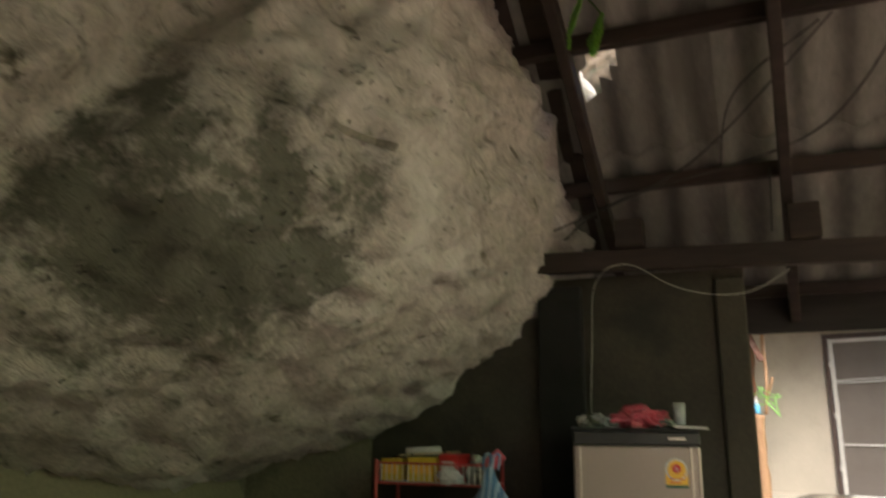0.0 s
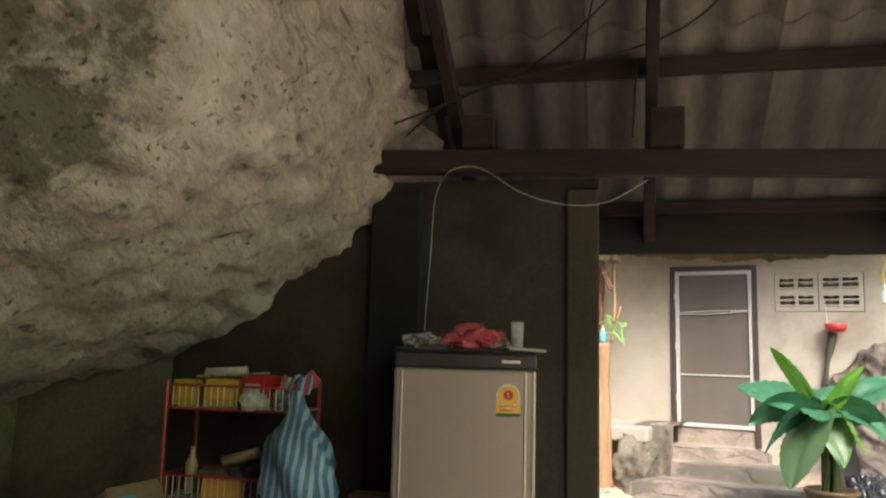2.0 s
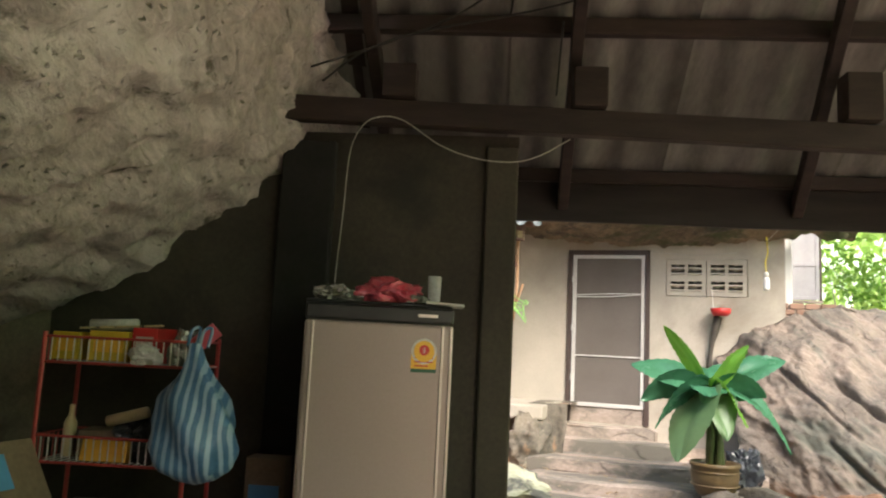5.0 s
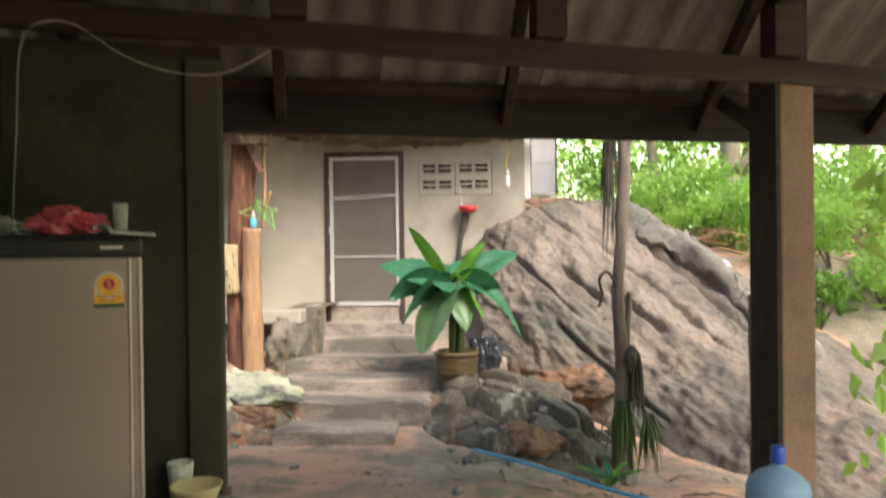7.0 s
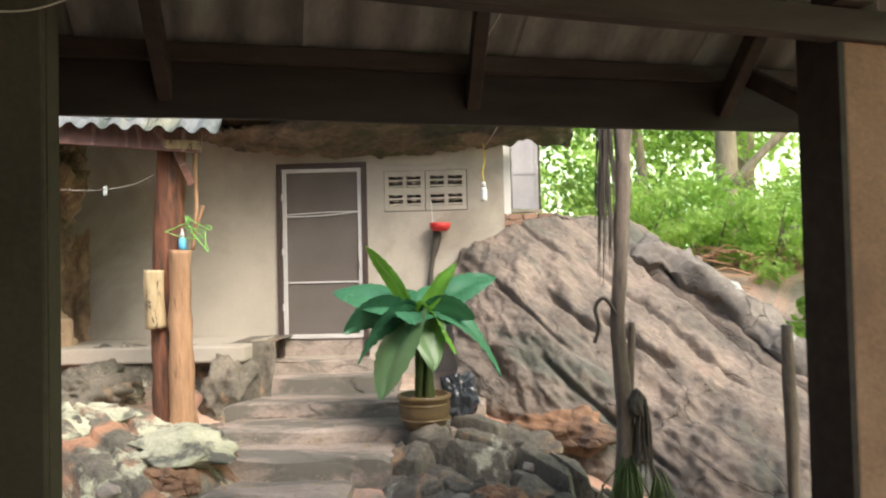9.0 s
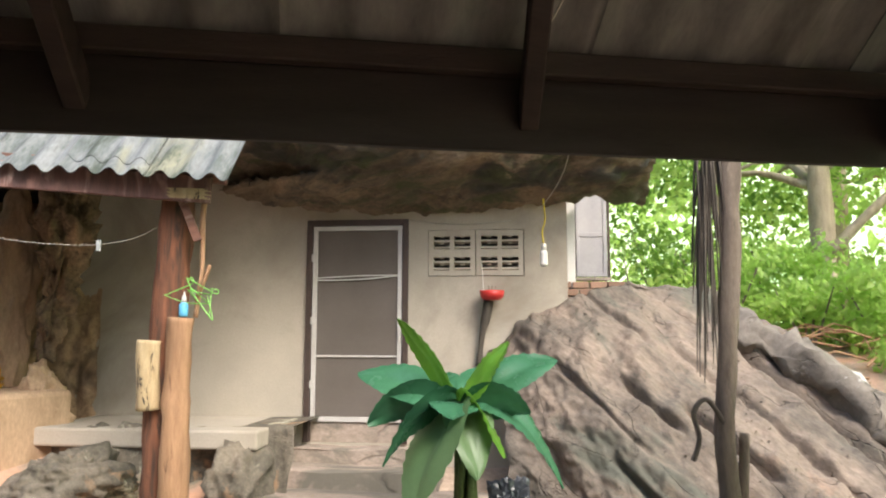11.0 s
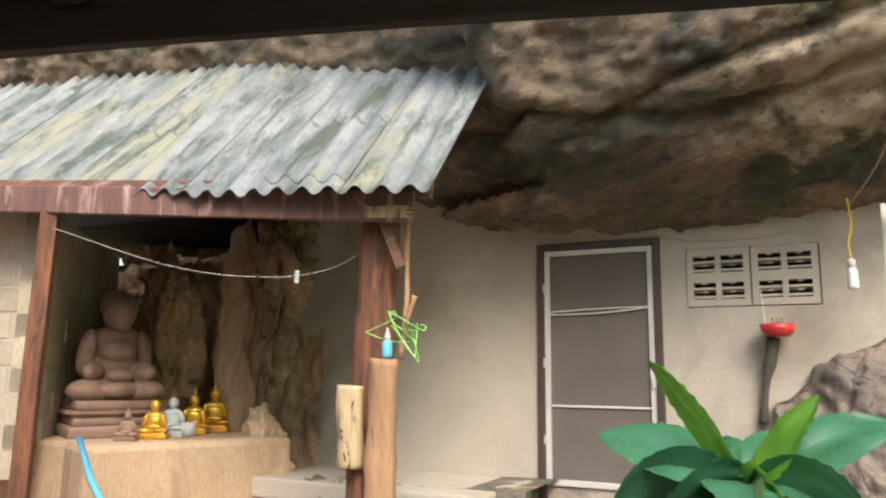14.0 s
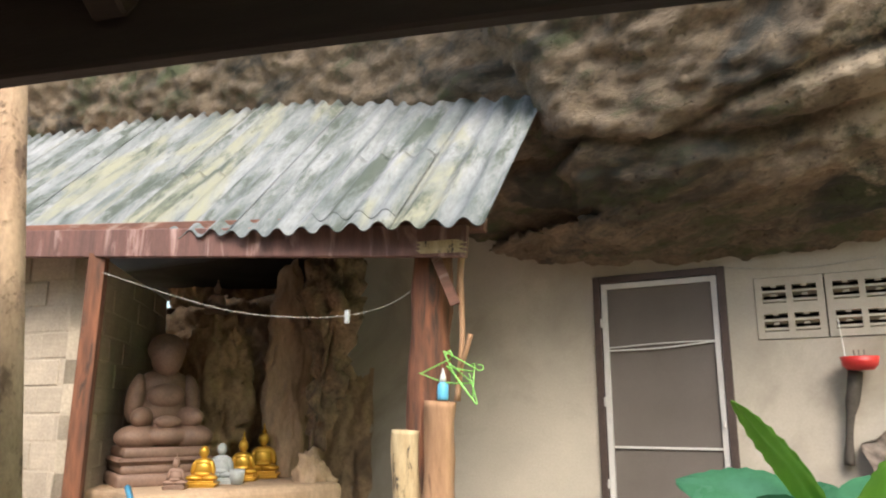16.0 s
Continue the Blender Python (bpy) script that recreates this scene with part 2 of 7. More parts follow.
M["roof"] = material("fibre_cement", (0.225, 0.208, 0.195), (0.13, 0.122, 0.115), 1.2, 30, 0.9, bump=0.25, stain=(0.11, 0.10, 0.09), stain_scale=1.6, stretch=(1, 0.35, 0.35))
M["shedroof"] = material("lichened_fibre_cement", (0.29, 0.30, 0.31), (0.105, 0.125, 0.125), 2.4, 30, 0.9, bump=0.6, stretch=(2.2, 0.55, 0.55), stain=(0.24, 0.24, 0.18), stain_scale=1.1,
                         stain_range=(0.53, 0.64), patch=((0.055, 0.07, 0.055), 2.0, 0.5, 0.6))
M["fridge"] = material("brushed_fridge_door", (0.38, 0.305, 0.275), (0.35, 0.28, 0.255), 1, 80, 0.38, metal=0.35, bump=0.02, grit=0.15)
M["fridgebody"] = material("grey_fridge_side", (0.16, 0.17, 0.175), (0.13, 0.14, 0.145), 2, 60, 0.5, bump=0.05)
M["black"] = material("black_plastic", (0.018, 0.018, 0.019), (0.028, 0.027, 0.026), 3, 50, 0.35, bump=0.05)
M["trim"] = material("satin_trim", (0.66, 0.58, 0.53), (0.58, 0.50, 0.46), 3, 50, 0.35, metal=0.6, bump=0.02, grit=0.15)
M["white"] = material("white_paint", (0.74, 0.73, 0.70), (0.62, 0.61, 0.58), 3, 40, 0.55, bump=0.1, grit=0.15)
M["alu"] = material("grey_white_aluminium", (0.62, 0.60, 0.57), (0.50, 0.48, 0.46), 4, 50, 0.45, bump=0.08, grit=0.15)
M["brown"] = material("brown_door_frame", (0.085, 0.055, 0.045), (0.05, 0.034, 0.029), 4, 40, 0.6, bump=0.2)
M["screen"] = material("insect_screen", (0.165, 0.14, 0.125), (0.135, 0.115, 0.10), 1.2, 300, 0.9, bump=0.3, depth=0.002)
M["shutter"] = material("grey_shutter", (0.40, 0.385, 0.40), (0.31, 0.30, 0.315), 3, 40, 0.6, bump=0.1, grit=0.15)
M["brick"] = material("weathered_brick", (0.38, 0.22, 0.15), (0.28, 0.19, 0.14), 6, 50, 0.95, bump=0.6, vary=0.5)
M["dark"] = material("room_shade", (0.05, 0.045, 0.04), (0.035, 0.03, 0.028), 2, 30, 0.95, bump=0.1)
M["red"] = material("red_plastic", (0.62, 0.035, 0.03), (0.48, 0.03, 0.028), 4, 50, 0.4, bump=0.05, grit=0.15)
M["redwire"] = material("red_coated_wire", (0.52, 0.06, 0.05), (0.38, 0.05, 0.045), 6, 60, 0.45, bump=0.05)
M["yellow"] = material("yellow_card", (0.62, 0.44, 0.03), (0.52, 0.34, 0.025), 4, 50, 0.6, bump=0.05, grit=0.15)
M["orange"] = material("orange_paper", (0.85, 0.48, 0.05), (0.78, 0.42, 0.04), 4, 60, 0.5, bump=0.0, grit=0.15)
M["paper"] = material("white_paper", (0.72, 0.70, 0.66), (0.60, 0.58, 0.55), 5, 50, 0.7, bump=0.1)
M["silver"] = material("crumpled_foil", (0.62, 0.62, 0.58), (0.40, 0.41, 0.38), 12, 60, 0.25, metal=0.7, bump=0.6, depth=0.01)
M["redbag"] = material("thin_red_plastic_bag", (0.62, 0.12, 0.16), (0.42, 0.05, 0.08), 9, 50, 0.3, bump=0.5, depth=0.01)
M["card"] = material("brown_cardboard", (0.22, 0.155, 0.105), (0.17, 0.12, 0.082), 3, 50, 0.85, bump=0.15)
M["bluelabel"] = material("blue_print", (0.10, 0.30, 0.55), (0.08, 0.24, 0.48), 4, 50, 0.6, bump=0.0, grit=0.15)
M["greenplastic"] = material("dark_green_plastic", (0.02, 0.10, 0.055), (0.015, 0.075, 0.04), 4, 50, 0.4, bump=0.05, grit=0.15)
M["blueplastic"] = material("blue_violet_plastic", (0.045, 0.045, 0.36), (0.035, 0.03, 0.28), 4, 50, 0.22, bump=0.02, grit=0.15)
M["pinkplastic"] = material("pink_red_plastic", (0.60, 0.10, 0.13), (0.48, 0.08, 0.10), 4, 50, 0.4, bump=0.05, grit=0.15)
M["cream"] = material("cream_enamel", (0.66, 0.55, 0.32), (0.58, 0.47, 0.26), 4, 50, 0.4, bump=0.05, grit=0.15)
M["greyplate"] = material("grey_melamine", (0.36, 0.35, 0.36), (0.28, 0.27, 0.28), 4, 50, 0.4, bump=0.05)
M["pot"] = material("glazed_brown_pot", (0.17, 0.11, 0.05), (0.10, 0.07, 0.035), 6, 50, 0.45, bump=0.2, stretch=(1, 1, 3))
M["bluepipe"] = material("blue_pvc", (0.13, 0.46, 0.70), (0.10, 0.38, 0.60), 4, 50, 0.4, bump=0.05, grit=0.15)
M["bluecap"] = material("blue_cap", (0.03, 0.09, 0.52), (0.025, 0.07, 0.42), 4, 50, 0.35, bump=0.02, grit=0.15)
M["bottle"] = material("milky_blue_bottle", (0.33, 0.50, 0.68), (0.26, 0.42, 0.60), 2, 50, 0.2, bump=0.02, translucent=0.4, grit=0.15)
M["column"] = material("brown_painted_column", (0.33, 0.205, 0.135), (0.24, 0.15, 0.10), 1.4, 45, 0.85, bump=0.3, stain=(0.19, 0.12, 0.085), stain_scale=1.6)
M["gold"] = material("gold_paint", (0.72, 0.42, 0.06), (0.55, 0.30, 0.035), 6, 60, 0.35, metal=0.6, bump=0.1, grit=0.15)
M["paleblue"] = material("pale_grey_stone_paint", (0.50, 0.53, 0.53), (0.38, 0.41, 0.41), 8, 60, 0.7, bump=0.2)
M["statue"] = material("brown_stone_statue", (0.30, 0.185, 0.135), (0.20, 0.125, 0.092), 3, 50, 0.6, bump=0.3, stain=(0.16, 0.10, 0.07), stain_scale=3)
M["lime"] = material("lime_green_wire", (0.30, 0.72, 0.16), (0.24, 0.62, 0.12), 5, 50, 0.4, bump=0.0)
M["yellowwire"] = material("yellow_cable", (0.72, 0.55, 0.03), (0.62, 0.47, 0.03), 5, 50, 0.5, bump=0.0)
M["wire"] = material("grey_white_cable", (0.46, 0.44, 0.38), (0.36, 0.34, 0.30), 5, 50, 0.6, bump=0.0)
M["blackwire"] = material("black_cable", (0.02, 0.018, 0.016), (0.03, 0.026, 0.022), 5, 50, 0.6, bump=0.0)
M["clear"] = material("clear_glass", (0.75, 0.77, 0.75), (0.70, 0.72, 0.70), 4, 40, 0.08, bump=0.0, alpha=0.45)
M["moss"] = material("dead_roots", (0.10, 0.085, 0.07), (0.06, 0.05, 0.04), 6, 50, 0.95, bump=0.4)
M["litter"] = material("hill_floor", (0.26, 0.24, 0.12), (0.15, 0.19, 0.06), 1.0, 20, 0.95, bump=0.6)
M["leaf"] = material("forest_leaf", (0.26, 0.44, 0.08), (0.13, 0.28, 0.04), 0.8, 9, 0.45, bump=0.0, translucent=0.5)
# Open sunlight is put into this paler, brighter leaf colour.
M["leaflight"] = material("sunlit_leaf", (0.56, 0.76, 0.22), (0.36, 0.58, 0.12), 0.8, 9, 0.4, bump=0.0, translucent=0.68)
M["plant"] = material("broad_plant_leaf", (0.075, 0.235, 0.125), (0.045, 0.16, 0.08), 5, 60, 0.27, bump=0.15, depth=0.004, translucent=0.25, grit=0.15)
M["plantlight"] = material("young_plant_leaf", (0.20, 0.42, 0.05), (0.13, 0.32, 0.04), 5, 60, 0.32, bump=0.15, depth=0.004, translucent=0.35, grit=0.15)
M["plantold"] = material("faded_plant_leaf", (0.16, 0.27, 0.12), (0.12, 0.21, 0.09), 4, 60, 0.4, bump=0.15, depth=0.004, translucent=0.25, grit=0.15)
M["stem"] = material("green_stem", (0.10, 0.15, 0.05), (0.06, 0.09, 0.03), 6, 50, 0.6, bump=0.1)
M["drygreen"] = material("hanging_strap_leaf", (0.13, 0.21, 0.07), (0.09, 0.14, 0.05), 3, 30, 0.6, bump=0.1, translucent=0.3)
M["blackbag"] = material("dark_grey_plastic", (0.05, 0.055, 0.065), (0.035, 0.04, 0.05), 6, 40, 0.3, bump=0.4, depth=0.01)


def striped_bag():
    m = material("blue_white_striped_plastic", (0.10, 0.24, 0.42), (0.08, 0.19, 0.36), 6, 50, 0.35, bump=0.5, depth=0.01, translucent=0.2)
    nt = m.node_tree
    co = nt.nodes.new("ShaderNodeTexCoord").outputs["Object"]
    w = nt.nodes.new("ShaderNodeTexWave")
    w.bands_direction = "X"
    w.inputs["Scale"].default_value, w.inputs["Distortion"].default_value, w.inputs["Detail Scale"].default_value = 9.0, 1.6, 1.0
    nt.links.new(co, w.inputs["Vector"])
    bs = nt.nodes["Principled BSDF"]
    old = bs.inputs["Base Color"].links[0].from_socket
    col = mixc(nt, ramp(nt, w.outputs[0], [(0.5, (0, 0, 0)), (0.68, (0.85, 0.85, 0.85))]), old, (0.42, 0.56, 0.70))
    nt.links.new(col, bs.inputs["Base Color"])
    return m


M["stripe"] = striped_bag()


# ---- building helpers ----
def link_mesh(name, bm, mat, parent=None, label="", smooth=False):
    me = bpy.data.meshes.new(name)
    bm.to_mesh(me)
    bm.free()
    me.materials.append(mat)
    if smooth:
        me.polygons.foreach_set("use_smooth", [True] * len(me.polygons))
    ob = new(name, me)
    if parent:
        ob.parent = parent
    if label:
        ob["label"] = label
    return ob


def part(name, bm, mat, parent, label="", smooth=False):
    return link_mesh(name, bm, mat, parent, label, smooth)


def empty(name, m, label, category, group="", kind=""):
    ob = new(name)
    ob.matrix_world = m
    return tagged(ob, label, category, group, kind)


def box(bm, x0, x1, y0, y1, z0, z1, bevel=0.0, m=None):
    r = bmesh.ops.create_cube(bm, size=1)
    vs = r["verts"]
    for v in vs:
        v.co = Vector(((x0 + x1) / 2 + v.co.x * (x1 - x0), (y0 + y1) / 2 + v.co.y * (y1 - y0), (z0 + z1) / 2 + v.co.z * (z1 - z0)))
    if bevel:
        es = list({e for v in vs for e in v.link_edges})
        r2 = bmesh.ops.bevel(bm, geom=es, offset=bevel, segments=2, profile=0.5, affect="EDGES")
        vs = list({v for f in r2["faces"] for v in f.verts} | {v for v in vs if v.is_valid})
    if m is not None:
        for v in vs:
            v.co = m @ v.co
    return vs


def bx(*a, bevel=0.004, m=None):
    bm = bmesh.new()
    box(bm, *a, bevel=bevel, m=m)
    return bm


def between(p, q):
    p, q = Vector(p), Vector(q)
    return Matrix.Translation(p) @ (q - p).to_track_quat("Z", "Y").to_matrix().to_4x4(), (q - p).length


def tube(bm, pts, radii, seg=8, caps=True, wobble=0.0, seed=0):
    """A tapered tube along pts."""
    rings = []
    n = len(pts)
    pts = [Vector(p) for p in pts]
    if not isinstance(radii, (list, tuple)):
        radii = [radii] * n
    for i, p in enumerate(pts):
        d = (pts[min(i + 1, n - 1)] - pts[max(i - 1, 0)]).normalized()
        side = d.cross(Vector((0.31, 0.95, 0.05) if abs(d.y) < 0.9 else (1, 0, 0.1))).normalized()
        up = side.cross(d)
        ring = []
        for k in range(seg):
            a = 2 * math.pi * k / seg
            off = side * math.cos(a) + up * math.sin(a)
            rr = radii[i] * (1 + wobble * noise.noise(p * 4 + off * 1.5 + Vector((seed, 0, 0))))
            ring.append(bm.verts.new(p + off * rr))
        rings.append(ring)
    for i in range(n - 1):
        for k in range(seg):
            bm.faces.new((rings[i][k], rings[i][(k + 1) % seg], rings[i + 1][(k + 1) % seg], rings[i + 1][k]))
    if caps:
        bm.faces.new(rings[0][::-1])
        bm.faces.new(rings[-1])
    return bm


def tb(pts, radii, seg=8, wobble=0.0, seed=0):
    return tube(bmesh.new(), pts, radii, seg, True, wobble, seed)


def curve_pts(pts, n=8):
    """A smooth line through pts."""
    pts = [Vector(p) for p in pts]
    out = []
    for i in range(len(pts) - 1):
        p0, p1, p2, p3 = pts[max(i - 1, 0)], pts[i], pts[i + 1], pts[min(i + 2, len(pts) - 1)]
        for k in range(n):
            t = k / n
            out.append(0.5 * (2 * p1 + (p2 - p0) * t + (2 * p0 - 5 * p1 + 4 * p2 - p3) * t * t + (3 * p1 - p0 - 3 * p2 + p3) * t ** 3))
    return out + [pts[-1]]


def lathe(profile, seg=24, m=None):
    """A body of revolution round z from (radius, z) pairs."""
    bm = bmesh.new()
    rings = []
    for r, z in profile:
        rings.append([bm.verts.new((r * math.cos(2 * math.pi * k / seg), r * math.sin(2 * math.pi * k / seg), z)) for k in range(seg)])
    for i in range(len(rings) - 1):
        for k in range(seg):
            bm.faces.new((rings[i][k], rings[i][(k + 1) % seg], rings[i + 1][(k + 1) % seg], rings[i + 1][k]))
    bm.faces.new(rings[0][::-1])
    bm.faces.new(rings[-1])
    if m is not None:
        bmesh.ops.transform(bm, matrix=m, verts=bm.verts)
    return bm


def fbm(p, octaves=5):
    return noise.fractal(p, 1.0, 2.0, octaves)


def crag(p, strength, f=1.0, strata=(1.0, 1.0, 2.2), seed=0.0):
    """Rock relief: broad lumps, layered ledges, fine roughness."""
    q = Vector((p.x * strata[0], p.y * strata[1], p.z * strata[2])) * f + Vector((seed, seed * 0.7, -seed))
    a = fbm(q * 0.8, 4)
    b = abs(fbm(q * 2.1 + Vector((7, 3, 1)), 4))
    c = fbm(q * 6.5, 3)
    return strength * (0.55 * a - 0.75 * b + 0.16 * c)


def surface(name, fn, nu, nv, mat, relief, parent=None, thick=0.0):
    """A rock face from fn(s, t) over the unit square, pushed along its normals by relief(p)."""
    P = [[Vector(fn(i / nu, j / nv)) for j in range(nv + 1)] for i in range(nu + 1)]
    verts, faces = [], []
    for i in range(nu + 1):
        for j in range(nv + 1):
            du = P[min(i + 1, nu)][j] - P[max(i - 1, 0)][j]
            dv = P[i][min(j + 1, nv)] - P[i][max(j - 1, 0)]
            nrm = du.cross(dv)
            nrm = nrm.normalized() if nrm.length > 1e-9 else Vector((0, 0, 1))
            verts.append(P[i][j] + nrm * relief(P[i][j]))
    for i in range(nu):
        for j in range(nv):
            a = i * (nv + 1) + j
            faces.append((a, a + nv + 1, a + nv + 2, a + 1))
    me = bpy.data.meshes.new(name)
    me.from_pydata(verts, [], faces)
    me.materials.append(mat)
    me.polygons.foreach_set("use_smooth", [True] * len(me.polygons))
    ob = new(name, me)
    if parent:
        ob.parent = parent
    return ob


def lerp_table(x, table):
    if x <= table[0][0]:
        return table[0][1]
    for (a, va), (b, vb) in zip(table, table[1:]):
        if x <= b:
            t = (x - a) / (b - a)
            return va + (vb - va) * t
    return table[-1][1]


def smooth_table(x, table):
    xs = sum(lerp_table(x + d, table) for d in (-0.18, -0.09, 0, 0.09, 0.18))
    return xs / 5


def rock_blob(size, seed, strength=0.35, sub=3, flat=0.0):
    """A loose stone as a bmesh, about size across, base near z = 0."""
    bm = bmesh.new()
    bmesh.ops.create_icosphere(bm, subdivisions=sub, radius=0.5)
    off = Vector((seed * 3.1, seed * 1.7, seed * 2.3))
    bm.normal_update()
    for v in bm.verts:
        p = v.co.copy()
        k = 1 + strength * noise.noise(p * 2.2 + off) + strength * 0.5 * noise.noise(p * 5 + off)
        p = p * k
        for n, d in ((Vector((0.3, -0.8, 0.5)), 0.36), (Vector((-0.7, 0.1, 0.7)), 0.38), (Vector((0.8, 0.4, 0.3)), 0.38)):
            n = (n + Vector((math.sin(seed * 5), math.cos(seed * 3), math.sin(seed * 7))) * 0.4).normalized()
            over = p.dot(n) - d
            if over > 0:
                p = p - n * over * 0.85
        p.z = max(p.z, -0.42) + 0.36
        q = Vector((p.x * size[0], p.y * size[1], p.z * size[2]))
        if sub >= 4:
            q += v.normal * crag(q + off, 0.28 * min(size), 2.2 / max(size), (1, 1, 1.6), seed)
        v.co = q
    return bm


def leaf_mesh(name, blobs, count, size, mat, seed, parent=None, droop=0.3):
    """Many small folded leaves in and near the ellipsoids blobs: (centre, radii)."""
    rng = np.random.default_rng(seed)
    vols = np.array([b[1][0] * b[1][1] * b[1][2] for b in blobs])
    pick = rng.choice(len(blobs), count, p=vols / vols.sum())
    c = np.array([b[0] for b in blobs])[pick]
    r = np.array([b[1] for b in blobs])[pick]
    d = rng.normal(size=(count, 3))
    d /= np.linalg.norm(d, axis=1)[:, None]
    pos = c + d * r * (rng.random((count, 1)) ** 0.45)
    a = rng.normal(size=(count, 3))
    a[:, 2] -= droop * 2
    a /= np.linalg.norm(a, axis=1)[:, None]
    b = np.cross(a, rng.normal(size=(count, 3)))
    b /= np.linalg.norm(b, axis=1)[:, None]
    nrm = np.cross(a, b)
    s = size * (0.55 + 0.9 * rng.random((count, 1)))
    v0, v2 = pos, pos + a * s
    mid = pos + a * s * 0.45
    v1, v3 = mid + b * s * 0.27 + nrm * s * 0.08, mid - b * s * 0.27 + nrm * s * 0.08
    verts = np.stack([v0, v1, v2, v3], 1).reshape(-1, 3)
    idx = np.arange(count) * 4
    faces = np.concatenate([np.stack([idx, idx + 1, idx + 2], 1), np.stack([idx, idx + 2, idx + 3], 1)])
    me = bpy.data.meshes.new(name)
    me.from_pydata(verts.tolist(), [], faces.tolist())
    me.materials.append(mat)
    ob = new(name, me)
    if parent:
        ob.parent = parent
    return ob

# ---- ground ----
PATH_Z = [(3.5, 0.0), (5.0, -0.04), (6.2, -0.11), (7.4, -0.2), (8.0, -0.24), (8.7, -0.1), (9.3, 0.0), (10.0, 0.12), (10.7, 0.25), (12.0, 0.9), (15.0, 1.5), (30.0, 0.8), (60, -2.0)]
RIGHT_Z = [(3.5, -0.04), (4.8, -0.18), (6.0, -0.26), (7.2, -0.4), (8.4, -0.5), (9.3, -0.3), (10.2, 0.4), (11.5, 1.2), (13.0, 1.45), (15.0, 1.5), (30.0, 0.8), (60, -2.0)]


def ground_z(x, y):
    k = min(max((x - 0.1) / 1.3, 0), 1)
    k = k * k * (3 - 2 * k)
    z = smooth_table(y, PATH_Z) * (1 - k) + smooth_table(y, RIGHT_Z) * k
    if x > 1.8:
        z -= 0.18 * min(x - 1.8, 3.5) * min(max((y - 4.6) / 1.5, 0), 1) * min(max((11.5 - y) / 2.5, 0), 1)
    if x < -1.9:
        z += min((-1.9 - x) * 0.25, 0.35) * min(max((y - 7.0) / 1.0, 0), 1)
    p = Vector((x, y, 0))
    rough = min(max((y - 4.8) / 1.0, 0.25), 1)
    return z + rough * (0.05 * fbm(p * 0.9, 4) + 0.018 * fbm(p * 4.0, 3))


def steps_out(lo, hi, fine, far):
    a = list(np.arange(lo, hi, fine))
    out, d, p = [], fine, hi
    while p < far:
        out.append(p)
        d *= 1.35
        p += d
    back, d, p = [], fine, lo - fine
    while p > -far:
        back.append(p)
        d *= 1.35
        p -= d
    return back[::-1] + a + out


gx, gy = steps_out(-3.6, 4.6, 0.07, 400), steps_out(3.0, 11.0, 0.07, 400)
gv = [(x, y, ground_z(x, y)) for x in gx for y in gy]
nyy = len(gy)
gf = [(i * nyy + j, (i + 1) * nyy + j, (i + 1) * nyy + j + 1, i * nyy + j + 1) for i in range(len(gx) - 1) for j in range(nyy - 1)]
gm = bpy.data.meshes.new("ground")
gm.from_pydata(gv, [], gf)
gm.materials.append(M["soil"])
gm.polygons.foreach_set("use_smooth", [True] * len(gm.polygons))
tagged(new("ground", gm), "uneven trodden earth with reddish and mossy patches", "ground", kind="structure")

# ---- overhanging rock over the shelter ----
ROCK_X = [(0.9, -4.6), (1.12, -4.1), (1.3, -3.5), (1.48, -2.95), (1.7, -2.5), (2.05, -2.04), (2.5, -1.72), (3.0, -1.62), (3.7, -1.7), (4.8, -2.2)]
ROCK_OFF = [(-4.0, -0.7), (-1.5, -0.55), (0.4, -0.35), (1.2, -0.55), (2.0, -0.42), (3.0, 0.0), (3.9, -0.12), (4.8, -0.3)]


def rock_face(s, t):
    y = -4.0 + s * 9.2
    z = 0.9 + (t ** 1.2) * 3.9
    x = smooth_table(z, ROCK_X) + smooth_table(y, ROCK_OFF) * (0.7 + 0.3 * min(max((z - 1.4) / 1.0, 0), 1.3))
    return (x, y, z)


def rock_relief(p):
    d = crag(p, 0.15, 1.3, (1.0, 1.0, 1.5), 2.0) + 0.03 + 0.010 * fbm(p * 9, 3)
    crease = (p.y - 1.75) - 0.55 * (p.z - 2.4)
    d -= 0.22 * math.exp(-(crease / 0.13) ** 2) * min(max((p.z - 1.6) / 0.8, 0), 1)
    return d


rock = surface("overhang_rock", rock_face, 230, 130, M["rock"], rock_relief)
tagged(rock, "huge overhanging pale beige limestone rock with dark stains", "rock", kind="structure")



def rock_point(y, z):
    a = Vector(rock_face((y + 4.0) / 9.2, max(0.0, (z - 0.9) / 3.9) ** (1 / 1.2)))
    b = Vector(rock_face((y + 4.01) / 9.2, max(0.0, (z - 0.9) / 3.9) ** (1 / 1.2)))
    c = Vector(rock_face((y + 4.0) / 9.2, max(0.0, (z - 0.89) / 3.9) ** (1 / 1.2)))
    n = (b - a).cross(c - a).normalized()
    return a + n * (rock_relief(a) + 0.012)


